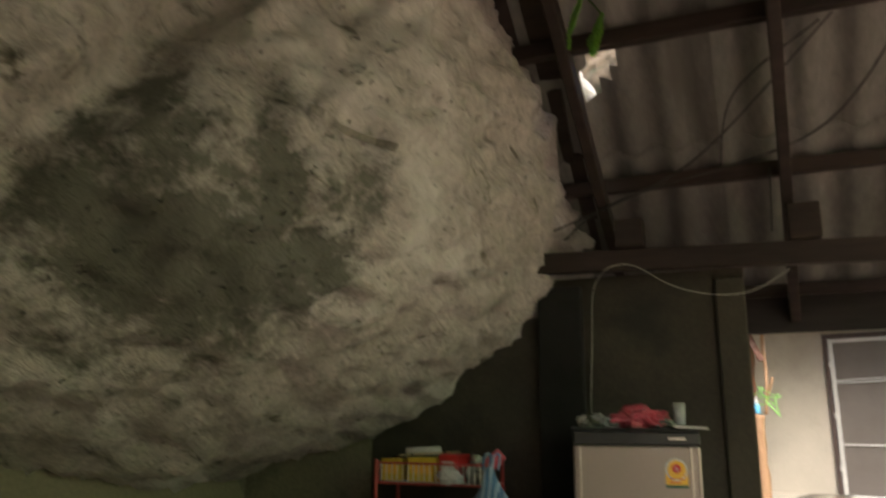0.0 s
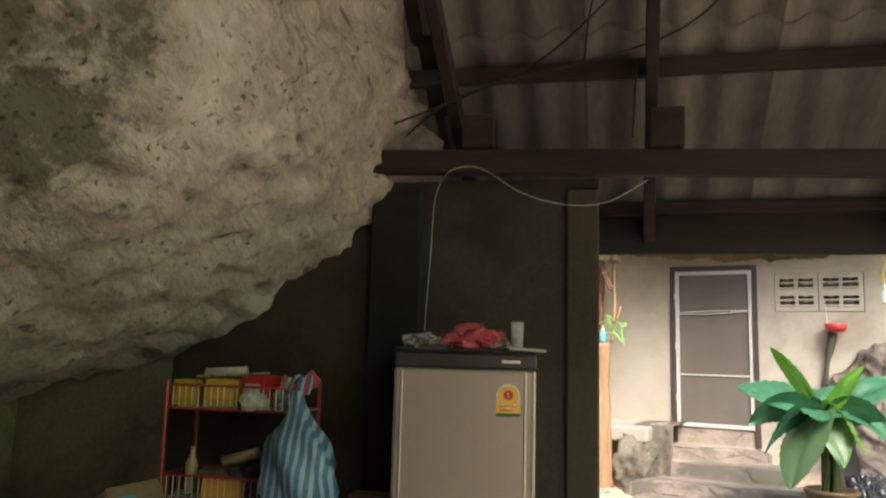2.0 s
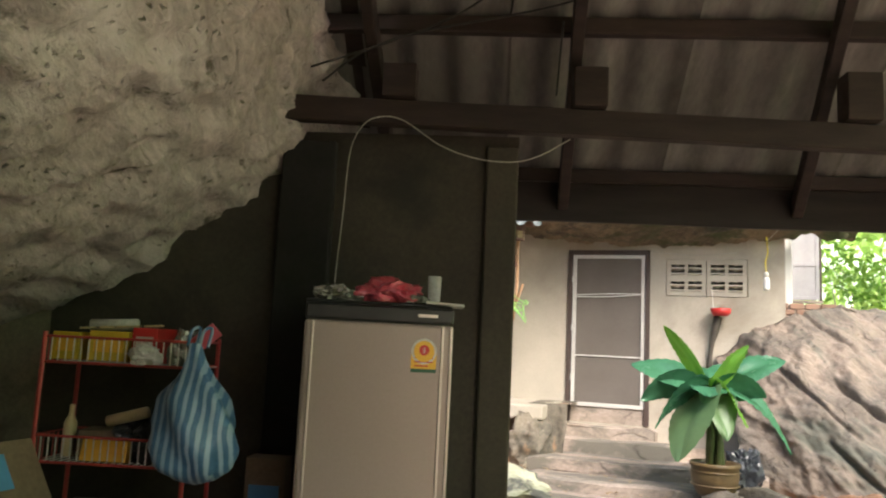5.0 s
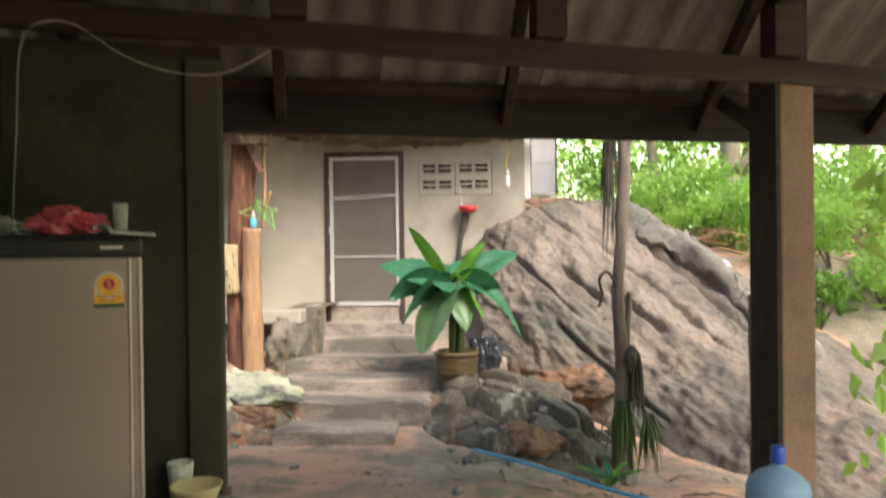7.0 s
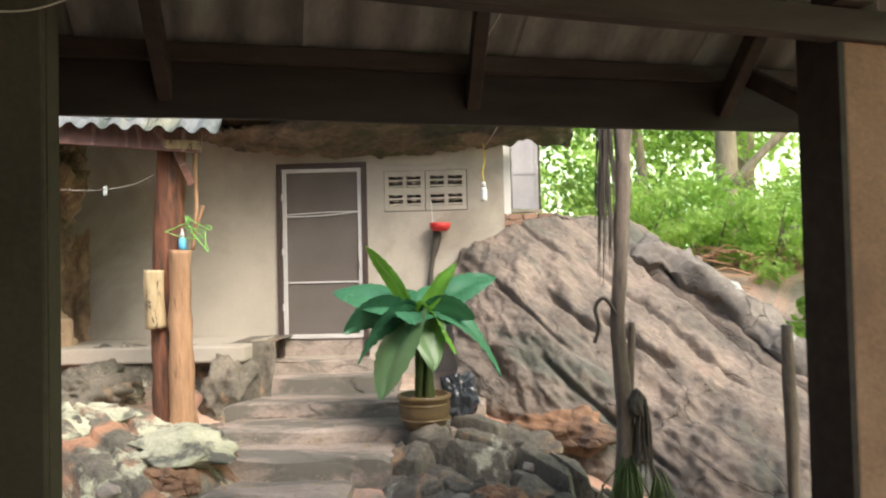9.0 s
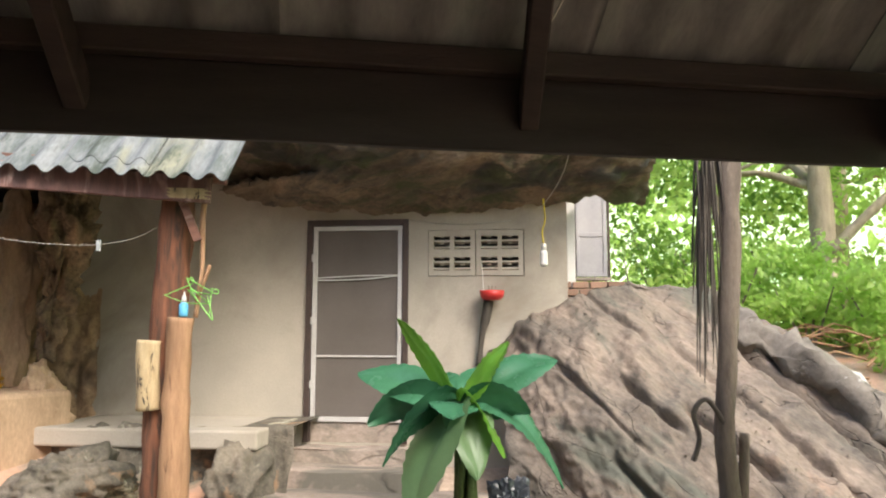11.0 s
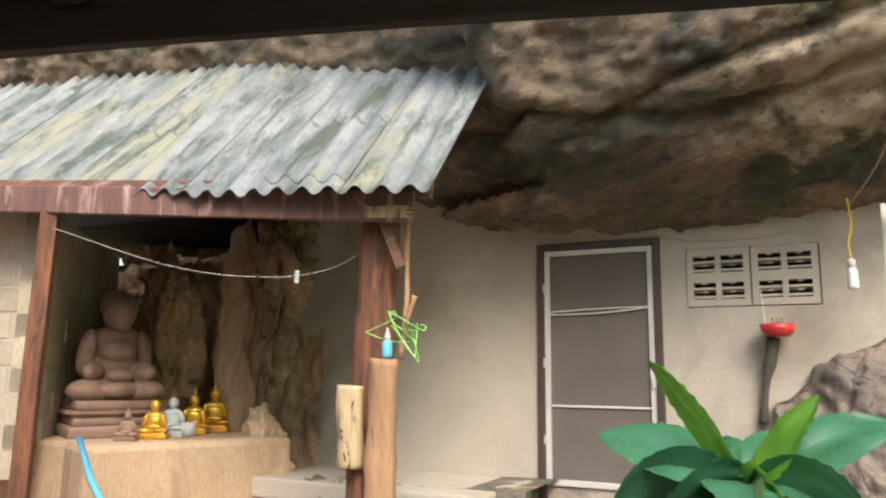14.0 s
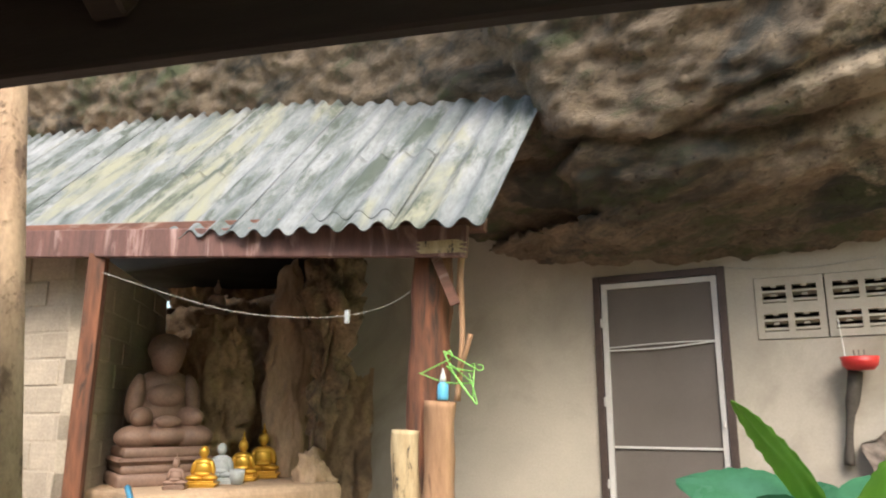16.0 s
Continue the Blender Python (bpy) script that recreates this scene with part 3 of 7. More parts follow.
bm = bmesh.new()
for y0, y1, lift, high in ((2.33, 2.46, 0.0, 0.035), (2.50, 2.56, -0.01, 0.035), (2.60, 2.86, -0.02, 0.032)):
    n = int((y1 - y0) / 0.02)
    for k in range(n):
        a, b = y0 + (y1 - y0) * k / n, y0 + (y1 - y0) * (k + 1) / n
        za, zb = 2.71 + lift - 0.2 * (a - 2.33), 2.71 + lift - 0.2 * (b - 2.33)
        bm.faces.new([bm.verts.new(rock_point(*q)) for q in ((a, za - high / 2), (b, zb - high / 2), (b, zb + high / 2), (a, za + high / 2))])
M["ink"] = material("faded_dark_paint", (0.24, 0.21, 0.185), (0.42, 0.365, 0.325), 22, 60, 0.9, bump=0.0)
tagged(link_mesh("painted_strokes", bm, M["ink"]), "faded dark painted bars of writing on the rock", "writing", kind="stuff")

# ---- shelter: wall, platform, beams, roof ----
SH = pose(-0.98, 5.75, 0, 0, 0, 16)


def placed(ob, label, category, group="", kind="", m=SH):
    ob.matrix_world = m
    return tagged(ob, label, category, group, kind)


# One wall in stretches: dark colour where shaded, olive where lit.
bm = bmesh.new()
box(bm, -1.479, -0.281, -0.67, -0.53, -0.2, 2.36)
placed(link_mesh("wall_shelter", bm, M["darkwall"]), "cement wall behind the fridge, coloured dark for the shade", "wall", kind="structure")
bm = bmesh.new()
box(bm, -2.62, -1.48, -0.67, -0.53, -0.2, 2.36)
placed(link_mesh("wall_soot", bm, M["darkwall"]), "cement wall behind the red rack, coloured dark for the shade", "wall", kind="structure")
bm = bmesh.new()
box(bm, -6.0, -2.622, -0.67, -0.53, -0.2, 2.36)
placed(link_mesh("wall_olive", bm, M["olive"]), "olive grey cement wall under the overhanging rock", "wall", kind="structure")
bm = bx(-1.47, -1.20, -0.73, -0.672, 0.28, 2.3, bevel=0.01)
placed(link_mesh("pilaster", bm, M["shadeblack"]), "cement pilaster behind the fridge, coloured near black for the shade", "pilaster", kind="structure")
placed(link_mesh("pilaster", bx(-0.44, -0.283, -0.70, -0.672, 0.28, 2.3, bevel=0.01), M["darkwall"]), "dim cement pier at the end of the shade-dark wall", "pilaster", kind="structure")
bm = bmesh.new()
box(bm, -3.75, -3.6, -5.5, -0.68, 0, 1.5)
placed(link_mesh("wall_side", bm, M["olive"]), "dim olive cement side wall under the rock", "wall", kind="structure")
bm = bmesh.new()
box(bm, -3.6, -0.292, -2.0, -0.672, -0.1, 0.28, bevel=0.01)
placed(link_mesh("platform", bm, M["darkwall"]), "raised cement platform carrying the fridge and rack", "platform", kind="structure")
bm = bx(-0.29, -0.25, -2.0, -0.672, -0.1, 0.285, bevel=0.006)
placed(link_mesh("platform_edge", bm, M["redwood"]), "reddish brown wooden edge board of the platform", "edge board", kind="structure")

roof_z = lambda v: 2.33 - 0.706 * v


def timber(name, a, b, w, h, mat, label, category="beam", group="", up=(0, 0, 1)):
    """A squared timber from a to b in shelter coordinates, h deep below its upper edge line."""
    a, b = Vector(a), Vector(b)
    d = (b - a).normalized()
    side = d.cross(Vector(up)).normalized()
    top = side.cross(d)
    bm = bmesh.new()
    L = (b - a).length
    n = max(2, int(L / 0.4))
    rings = []
    for i in range(n + 1):
        c = a + d * L * i / n
        wob = 0.004 * noise.noise(Vector((i * 0.7, a.x * 3, a.y * 5)))
        rings.append([bm.verts.new(c + side * sx * (w / 2 + wob) - top * tz * (h + wob)) for sx, tz in ((-1, 0), (1, 0), (1, 1), (-1, 1))])
    for i in range(n):
        for k in range(4):
            bm.faces.new((rings[i][k], rings[i][(k + 1) % 4], rings[i + 1][(k + 1) % 4], rings[i + 1][k]))
    bm.faces.new(rings[0][::-1])
    bm.faces.new(rings[-1])
    bmesh.ops.recalc_face_normals(bm, faces=bm.faces)
    bmesh.ops.bevel(bm, geom=[e for e in bm.edges if e.calc_face_angle(0) > 1], offset=0.005, segments=1, affect="EDGES")
    return placed(link_mesh(name, bm, mat), label, category, group, "structure")


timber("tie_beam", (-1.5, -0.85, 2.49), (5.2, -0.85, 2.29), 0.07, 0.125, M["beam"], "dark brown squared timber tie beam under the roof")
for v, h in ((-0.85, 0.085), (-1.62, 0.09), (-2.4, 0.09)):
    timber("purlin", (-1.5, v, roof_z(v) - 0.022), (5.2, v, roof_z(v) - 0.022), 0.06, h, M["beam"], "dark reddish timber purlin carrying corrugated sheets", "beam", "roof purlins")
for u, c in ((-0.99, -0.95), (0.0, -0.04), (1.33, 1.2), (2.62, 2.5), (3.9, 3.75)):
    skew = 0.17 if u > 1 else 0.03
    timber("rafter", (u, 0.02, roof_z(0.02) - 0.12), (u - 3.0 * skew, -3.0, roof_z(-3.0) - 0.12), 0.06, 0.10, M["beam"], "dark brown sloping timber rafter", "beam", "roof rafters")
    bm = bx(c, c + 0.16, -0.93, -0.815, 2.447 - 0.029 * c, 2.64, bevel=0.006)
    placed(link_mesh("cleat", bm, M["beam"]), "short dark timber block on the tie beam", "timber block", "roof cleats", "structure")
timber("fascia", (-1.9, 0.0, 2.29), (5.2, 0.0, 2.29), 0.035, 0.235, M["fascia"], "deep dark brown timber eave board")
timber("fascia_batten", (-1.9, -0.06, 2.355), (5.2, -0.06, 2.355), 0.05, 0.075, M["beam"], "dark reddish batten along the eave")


def corrugated(u0, u1, pitch, amp, v0, v1, zf, thick=0.007, broken=None):
    """A corrugated sheet; ridges run along v; broken(u, v) marks what has crumbled away."""
    bm = bmesh.new()
    n = max(2, int((u1 - u0) / pitch * 10))
    m = 14
    grid = {}
    for k in (0, 1):
        for i in range(n + 1):
            u = u0 + (u1 - u0) * i / n
            w = amp * math.cos(2 * math.pi * u / pitch)
            w = math.copysign(abs(w / amp) ** 0.8, w) * amp
            for j in range(m + 1):
                v = v0 + (v1 - v0) * j / m
                grid[k, i, j] = bm.verts.new((u, v, zf(u, v) + w + (thick if k else 0) + 0.006 * noise.noise(Vector((u * 2, v * 2, 3)))))
    for k in (0, 1):
        for i in range(n):
            for j in range(m):
                q = [grid[k, i, j], grid[k, i + 1, j], grid[k, i + 1, j + 1], grid[k, i, j + 1]]
                bm.faces.new(q if k else q[::-1])
    for i in range(n):
        for j, fl in ((0, 1), (m, 0)):
            q = [grid[0, i, j], grid[0, i + 1, j], grid[1, i + 1, j], grid[1, i, j]]
            bm.faces.new(q if fl else q[::-1])
    for j in range(m):
        for i, fl in ((0, 0), (n, 1)):
            q = [grid[0, i, j], grid[0, i, j + 1], grid[1, i, j + 1], grid[1, i, j]]
            bm.faces.new(q[::-1] if fl else q)
    if broken:
        gone = [f for f in bm.faces if broken(f.calc_center_median().x, f.calc_center_median().y)]
        bmesh.ops.delete(bm, geom=gone, context="FACES")
    return bm


for r, (va, vb) in enumerate(((0.16, -0.95), (-0.85, -2.0), (-1.9, -3.05))):
    for c in range(7):
        u0 = -1.3 + c * 0.93
        lift = 0.012 * r + 0.006 * (c % 2)
        bm = corrugated(u0, u0 + 0.96, 0.232, 0.026, va, vb, lambda u, v: roof_z(v) + 0.022 + lift, broken=(lambda u, v: -1.62 < v < -1.26 and -1.01 + 0.2 * max(0, (-1.45 - v) / 0.12) < u < -1.0 + 0.2 * min(1, (-1.2 - v) / 0.25)) if r == 1 and c == 0 else None)
        placed(link_mesh("roof_sheet", bm, M["roof"], smooth=True), "grey corrugated fibre cement roof sheet seen from below", "roof sheet", "shelter roof sheets", "structure")
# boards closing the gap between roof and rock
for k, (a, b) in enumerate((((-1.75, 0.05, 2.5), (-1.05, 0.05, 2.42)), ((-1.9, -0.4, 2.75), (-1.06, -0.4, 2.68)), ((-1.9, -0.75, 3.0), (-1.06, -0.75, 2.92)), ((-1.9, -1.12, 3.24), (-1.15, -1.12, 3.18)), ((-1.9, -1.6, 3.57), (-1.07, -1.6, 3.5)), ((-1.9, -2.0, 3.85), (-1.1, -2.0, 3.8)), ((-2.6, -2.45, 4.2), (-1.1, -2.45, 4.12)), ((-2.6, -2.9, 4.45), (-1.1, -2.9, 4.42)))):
    timber("gap_board", a, b, 0.5, 0.03, M["beam"], "dark board added to close the gap between roof and rock", "board", "gap boards", up=(0, 0.58, 0.82))

# Unseen boards behind the walker, added to keep sky light off the rock.
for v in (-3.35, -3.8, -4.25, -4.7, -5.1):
    timber("gap_board", (-3.0, v, roof_z(-3.0) + 0.06 + 0.55 * (v + 3.0)), (-1.15, v, roof_z(-3.0) + 0.03 + 0.55 * (v + 3.0)), 0.52, 0.03, M["beam"], "dark board added to close the gap between roof and rock", "board", "gap boards", up=(0, -0.48, 0.88))
# Floor slabs out of view, added as reflectors under the rock.
placed(link_mesh("floor", bx(-3.5, 4.2, -5.1, -2.02, -0.1, 0.03, bevel=0.01), M["floorbounce"]), "unseen pale floor slab added to bounce light onto the rock", "floor", kind="structure")
placed(link_mesh("floor", bx(-0.24, 4.2, -2.018, -1.35, -0.1, 0.026, bevel=0.01), M["floorbounce"]), "unseen pale slab added beside the platform to bounce light", "floor", kind="structure")
# square column
# Dark sheet in place of the shade on the column's left face.
placed(link_mesh("column_board", bx(2.545, 2.577, -0.86, -0.63, -0.4, 2.33, bevel=0.004), M["fascia"]), "thin dark sheet standing for the shaded side of the column", "board", kind="structure")
col = placed(link_mesh("column", bx(2.58, 2.79, -0.85, -0.64, -0.4, 2.33, bevel=0.012), M["column"]), "square brown painted cement column", "column", kind="structure")
placed(link_mesh("column_head", bx(2.6, 2.77, -0.83, -0.66, 2.332, 3.0, bevel=0.006), M["beam"]), "dark timber post head above the column", "post head", kind="structure")
timber("brace", (2.685, -0.63, 2.05), (2.685, 0.0, 2.42), 0.06, 0.08, M["beam"], "dark diagonal timber brace at the column", "brace")
tagged(link_mesh("pole", tb([(-1.84, 6.11, -0.2), (-1.75, 6.11, 1.25), (-1.96, 6.11, 2.5)], [0.042, 0.042, 0.038], 10, 0.2), M["polebark"], smooth=True),
       "slender pale bark pole leaning under the eave", "pole", kind="structure")
# unseen roof back slope and closing wall behind the walker, added to block light
timber("ridge_beam", (-1.5, -3.05, roof_z(-3.05) - 0.03), (5.2, -3.05, roof_z(-3.05) - 0.03), 0.08, 0.16, M["beam"], "dark timber ridge beam of the added back slope")
for c in range(7):
    u0 = -1.3 + c * 0.93
    bm = corrugated(u0, u0 + 0.96, 0.232, 0.026, -2.95, -5.15, lambda u, v: roof_z(-3.0) + 0.06 + 0.55 * (v + 3.0))
    placed(link_mesh("roof_sheet", bm, M["roof"], smooth=True), "grey corrugated fibre cement roof sheet seen from below", "roof sheet", "shelter roof sheets", "structure")
bm = bmesh.new()
box(bm, -4.2, 1.0, -5.3, -5.15, -0.3, 3.2)
placed(link_mesh("wall_back", bm, M["olive"]), "unseen wall added at the back to keep light off the rack", "wall", kind="structure")
# ---- house facade ----
def wall_with_openings(x0, x1, z0, z1, y0, y1, holes):
    xs = sorted({x0, x1, *[h[0] for h in holes], *[h[1] for h in holes]})
    zs = sorted({z0, z1, *[h[2] for h in holes], *[h[3] for h in holes]})
    bm = bmesh.new()
    for a, b in zip(xs, xs[1:]):
        for c, d in zip(zs, zs[1:]):
            mx, mz = (a + b) / 2, (c + d) / 2
            if not any(h[0] < mx < h[1] and h[2] < mz < h[3] for h in holes):
                box(bm, a, b, y0, y1, c, d)
    bmesh.ops.remove_doubles(bm, verts=bm.verts, dist=0.0005)
    gone = [f for f in bm.faces if any(g is not f and (g.calc_center_median() - f.calc_center_median()).length < 1e-4 for e in f.edges for g in e.link_faces)]
    bmesh.ops.delete(bm, geom=gone, context="FACES")
    return bm


FY = 10.75
DX0, DX1, DZ0, DZ1 = -1.86, -0.87, 0.48, 2.58
VX0, VX1, VZ0, VZ1 = -0.68, 0.225, 2.03, 2.47
bm = wall_with_openings(-4.4, 0.62, -0.3, 3.4, FY, FY + 0.16, [(DX0, DX1, DZ0, DZ1), (VX0, VX1, VZ0, VZ1)])
tagged(link_mesh("wall_house", bm, M["render"]), "plain beige grey cement rendered house wall", "wall", kind="structure")
# Closing room added behind door and vents; its dark colour stands for shade.
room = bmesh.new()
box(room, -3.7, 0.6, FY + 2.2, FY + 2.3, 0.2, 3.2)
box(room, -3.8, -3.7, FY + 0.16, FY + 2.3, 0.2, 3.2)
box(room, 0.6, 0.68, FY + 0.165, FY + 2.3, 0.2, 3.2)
tagged(link_mesh("wall_room", room, M["dark"]), "plain walls added behind the door, coloured dark for shade", "wall", kind="structure")
tagged(link_mesh("ceiling", bx(-3.8, 0.68, FY + 0.165, FY + 2.3, 3.2, 3.3), M["dark"]), "plain ceiling of the added room, coloured dark for shade", "ceiling", kind="structure")
tagged(link_mesh("floor", bx(-3.7, 0.6, FY + 0.165, FY + 2.2, 0.3, 0.46), M["dark"]), "plain floor of the added room, coloured dark for shade", "floor", kind="structure")

door = empty("door_1", pose(DX0, FY, DZ0), "closed brown framed door with a grey insect screen", "door", kind="structure")
W, H = DX1 - DX0, DZ1 - DZ0
for nm, a in (("door_jamb", (0, 0.055, -0.03, 0.12, 0, H)), ("door_jamb", (W - 0.055, W, -0.03, 0.12, 0, H)), ("door_lintel", (0.055, W - 0.055, -0.03, 0.12, H - 0.055, H))):
    part(nm, bx(*a, bevel=0.005), M["brown"], door)
x0, x1, z0, z1 = 0.06, W - 0.06, 0.19, H - 0.06
leaf = part("screen_leaf", bx(x0 + 0.04, x1 - 0.04, 0.012, 0.02, z0 + 0.04, z1 - 0.04, bevel=0), M["screen"], door, "taupe insect mesh")
for nm, a in (("stile", (x0, x0 + 0.042, -0.012, 0.03, z0, z1)), ("stile", (x1 - 0.042, x1, -0.012, 0.03, z0, z1)),
              ("rail", (x0 + 0.042, x1 - 0.042, -0.012, 0.03, z1 - 0.042, z1)), ("rail", (x0 + 0.042, x1 - 0.042, -0.012, 0.03, z0, z0 + 0.045)),
              ("rail", (x0 + 0.042, x1 - 0.042, -0.004, 0.011, z0 + 0.60, z0 + 0.618))):
    part(nm, bx(*a, bevel=0.003), M["alu"], door, "grey white aluminium bar")
part("cord", tb(curve_pts([(x0 + 0.03, -0.006, z0 + 1.33), (W / 2, -0.008, z0 + 1.335), (x1 - 0.03, -0.006, z0 + 1.37)]), 0.006, 6), M["white"], door, "white cord across the screen")
part("cord", tb(curve_pts([(x0 + 0.03, -0.006, z0 + 1.35), (W / 2, -0.008, z0 + 1.37), (x1 - 0.03, -0.006, z0 + 1.375)]), 0.005, 6), M["white"], door, "white cord across the screen")
part("kick_board", bx(0.057, W - 0.057, 0.01, 0.1, 0.0, z0 - 0.005, bevel=0.006), M["slab"], door, "pale cement sill under the screen")
for zz in (0.5, 1.1, 1.7):
    part("hinge", bx(x0 - 0.012, x0 + 0.008, -0.03, -0.008, zz, zz + 0.07, bevel=0.003), M["alu"], door)
part("latch", bx(x1 - 0.03, x1 - 0.005, -0.035, -0.012, 0.95, 1.03, bevel=0.004), M["alu"], door)


def vent_block():
    """A pierced cement ventilation block with four slots, each with a slanting lip."""
    ob = empty("vent_block", pose(VX0 + 0.005, FY - 0.012, VZ0 + 0.005), "pierced pale cement ventilation block set in the wall", "vent block", "vent blocks over the red pot")
    w, h, d = 0.44, 0.43, 0.1
    bm = bmesh.new()
    xs = [0, 0.045, 0.2, 0.24, 0.395, w]
    zs = [0, 0.05, 0.175, 0.25, 0.375, h]
    for i in range(5):
        for j in range(5):
            if i in (1, 3) and j in (1, 3):
                continue
            box(bm, xs[i], xs[i + 1], 0, d, zs[j], zs[j + 1])
    bmesh.ops.remove_doubles(bm, verts=bm.verts, dist=0.0005)
    part("block_body", bm, M["render"], ob)
    for i in (1, 3):
        for j in (1, 3):
            cx, hh = (xs[i] + xs[i + 1]) / 2, zs[j + 1] - zs[j]
            for k in (0, 1):
                z = zs[j] + 0.5 * hh * k
                bm = bmesh.new()
                box(bm, -0.077, 0.077, -0.035, 0.035, -0.009, 0.009, m=pose(cx, 0.045, z + 0.01, -16))
                part("slot_lip", bm, M["render"], ob)
                bm = bmesh.new()
                box(bm, cx - 0.02, cx + 0.02, 0.012, 0.05, z + 0.5 * hh - 0.014, z + 0.5 * hh, bevel=0.004)
                part("slot_lip", bm, M["render"], ob)
    return ob


vb = vent_block()
copy_thing(vb, pose(VX0 + 0.455, FY - 0.012, VZ0 + 0.005))

# corner wing with window
bm = bx(0.62, 0.70, FY + 0.1, FY + 0.75, 1.4, 3.3, bevel=0.008)
tagged(link_mesh("wall_corner", bm, M["white"]), "white painted end of the house wall", "wall", kind="structure")
win = empty("window_1", pose(0.705, FY + 0.7, 2.06), "open grey window shutter in a white frame", "window", kind="structure")
part("window_frame", bx(0.0, 0.035, -0.03, 0.03, 0, 0.9, bevel=0.003), M["brown"], win)
part("window_sill", bx(0, 0.38, -0.05, 0.05, -0.03, 0.0, bevel=0.004), M["slab"], win)
sh = part("shutter", bx(0.037, 0.345, -0.012, 0.012, 0.01, 0.9, bevel=0.003), M["shutter"], win, "grey boarded shutter")
for a in ((0.04, 0.07, 0.01, 0.9), (0.31, 0.345, 0.01, 0.9)):
    part("shutter_stile", bx(a[0], a[1], -0.022, -0.0125, a[2], a[3], bevel=0.002), M["shutter"], win)
for z in (0.01, 0.42, 0.85):
    part("shutter_rail", bx(0.072, 0.308, -0.022, -0.0125, z, z + 0.04, bevel=0.002), M["shutter"], win)
part("window_stile", bx(0.35, 0.375, -0.02, 0.02, 0, 0.9, bevel=0.003), M["brown"], win)
tagged(link_mesh("wall_wing", bx(0.705, 1.1, FY + 0.76, FY + 0.9, 1.2, 2.02, bevel=0.01), M["render"]), "low rendered wall under the window", "wall", kind="structure")
rng = random.Random(5)
low = empty("brick_course", pose(0.5, FY + 0.05, 1.78), "weathered red brown brick course on the boulder", "brick course")
brick_mesh = None
for row in range(3):
    for k in range(4):
        if brick_mesh is None:
            b0 = part("brick", bx(0, 0.15, 0, 0.1, 0, 0.06, bevel=0.006), M["brick"], low)
            brick_mesh = b0.data
            b = b0
        else:
            b = new("brick", brick_mesh)
            b.parent = low
        b.matrix_local = pose(k * 0.162 + (row % 2) * 0.07 + rng.uniform(-0.006, 0.006), rng.uniform(-0.012, 0.012), row * 0.068, 0, 0, rng.uniform(-3, 3))

# ---- cliff over the house and shed ----
CLIFF = [(0.0, 11.0, 2.58), (0.14, 10.45, 2.68), (0.28, 9.9, 2.86), (0.42, 9.35, 3.2), (0.58, 9.0, 3.8), (0.78, 8.6, 5.0), (1.0, 8.4, 6.8)]


def cliff_face(s, t):
    x = -11 + s * 12.4
    y = smooth_table(t, [(a, b) for a, b, c in CLIFF])
    z = smooth_table(t, [(a, c) for a, b, c in CLIFF])
    left = min(max((-2.4 - x) / 3.0, 0), 1)
    z += 0.45 * left + 0.14 * max(0, -1.6 - x) * (1 - left) - 0.05 * (x + 1.6) + 0.13 * max(0, x + 1.0)
    set_back = min(max((-1.5 - 0.45 * (z - 3.4) * (z > 3.4) - x) / 0.35, 0), 1) if z > 2.9 else 0
    y += 0.25 * left + max(0, x - 0.9) * 0.9 + 0.42 * set_back * set_back * (3 - 2 * set_back)
    return (x, y, z)


CRACKS = ([(-6.0, 3.9), (-2.02, 3.33), (-1.54, 3.25), (-1.05, 3.18), (-0.47, 3.13), (0.21, 3.22), (1.4, 3.5)], [(-1.2, 3.12), (-0.85, 3.21), (-0.51, 3.36), (0.21, 3.46), (1.4, 3.7)], [(-2.6, 3.12), (-2.15, 3.04), (-0.99, 2.86), (0.0, 2.9)])


def cliff_relief(p):
    d = crag(p, 0.10, 1.3, (0.7, 1, 1.4), 9.0) + 0.03 + 0.035 * fbm(p * 3.6, 4) - 0.04 * abs(fbm(Vector((p.x * 3, p.y * 5, p.z * 7)), 3)) + 0.028 * fbm(p * 12, 3)
    for table, deep, lip in zip(CRACKS, (0.15, 0.11, 0.05), (0.07, 0.05, 0.03)):
        g = p.z - smooth_table(p.x, table) + 0.035 * fbm(p * 2.5, 3)
        if table[0][0] < p.x < table[-1][0]:
            fade = min(1, (p.x - table[0][0]) / 0.3, (table[-1][0] - p.x) / 0.3) * (0.55 + 0.9 * abs(noise.noise(p * 1.6)))
            d -= deep * fade * math.exp(-(g / 0.03) ** 2)
            d += lip * fade * math.exp(-((g - 0.16) / 0.13) ** 2)
    return d


cliff = surface("cliff", cliff_face, 330, 150, M["cliff"], cliff_relief)
tagged(cliff, "dark weathered limestone cliff overhanging the house", "cliff", kind="structure")

# ---- grotto ----
def grotto_face(s, t):
    x = -8.0 + s * 4.05
    z = 0.5 + t * 3.6
    y = 10.55 - 0.5 * max(0, t - 0.6) * 2.0 + 0.5 * max(0, s - 0.75) * 4 * 0.3 - 0.75 * max(0, 0.3 - s) * 3
    y += 0.2 * math.exp(-((z - 2.4) / 0.3) ** 2) + 2.0 * min(max((z - 2.62 - 0.08 * math.sin(x * 3)) / 0.14, 0), 1)
    return (x, y, z)


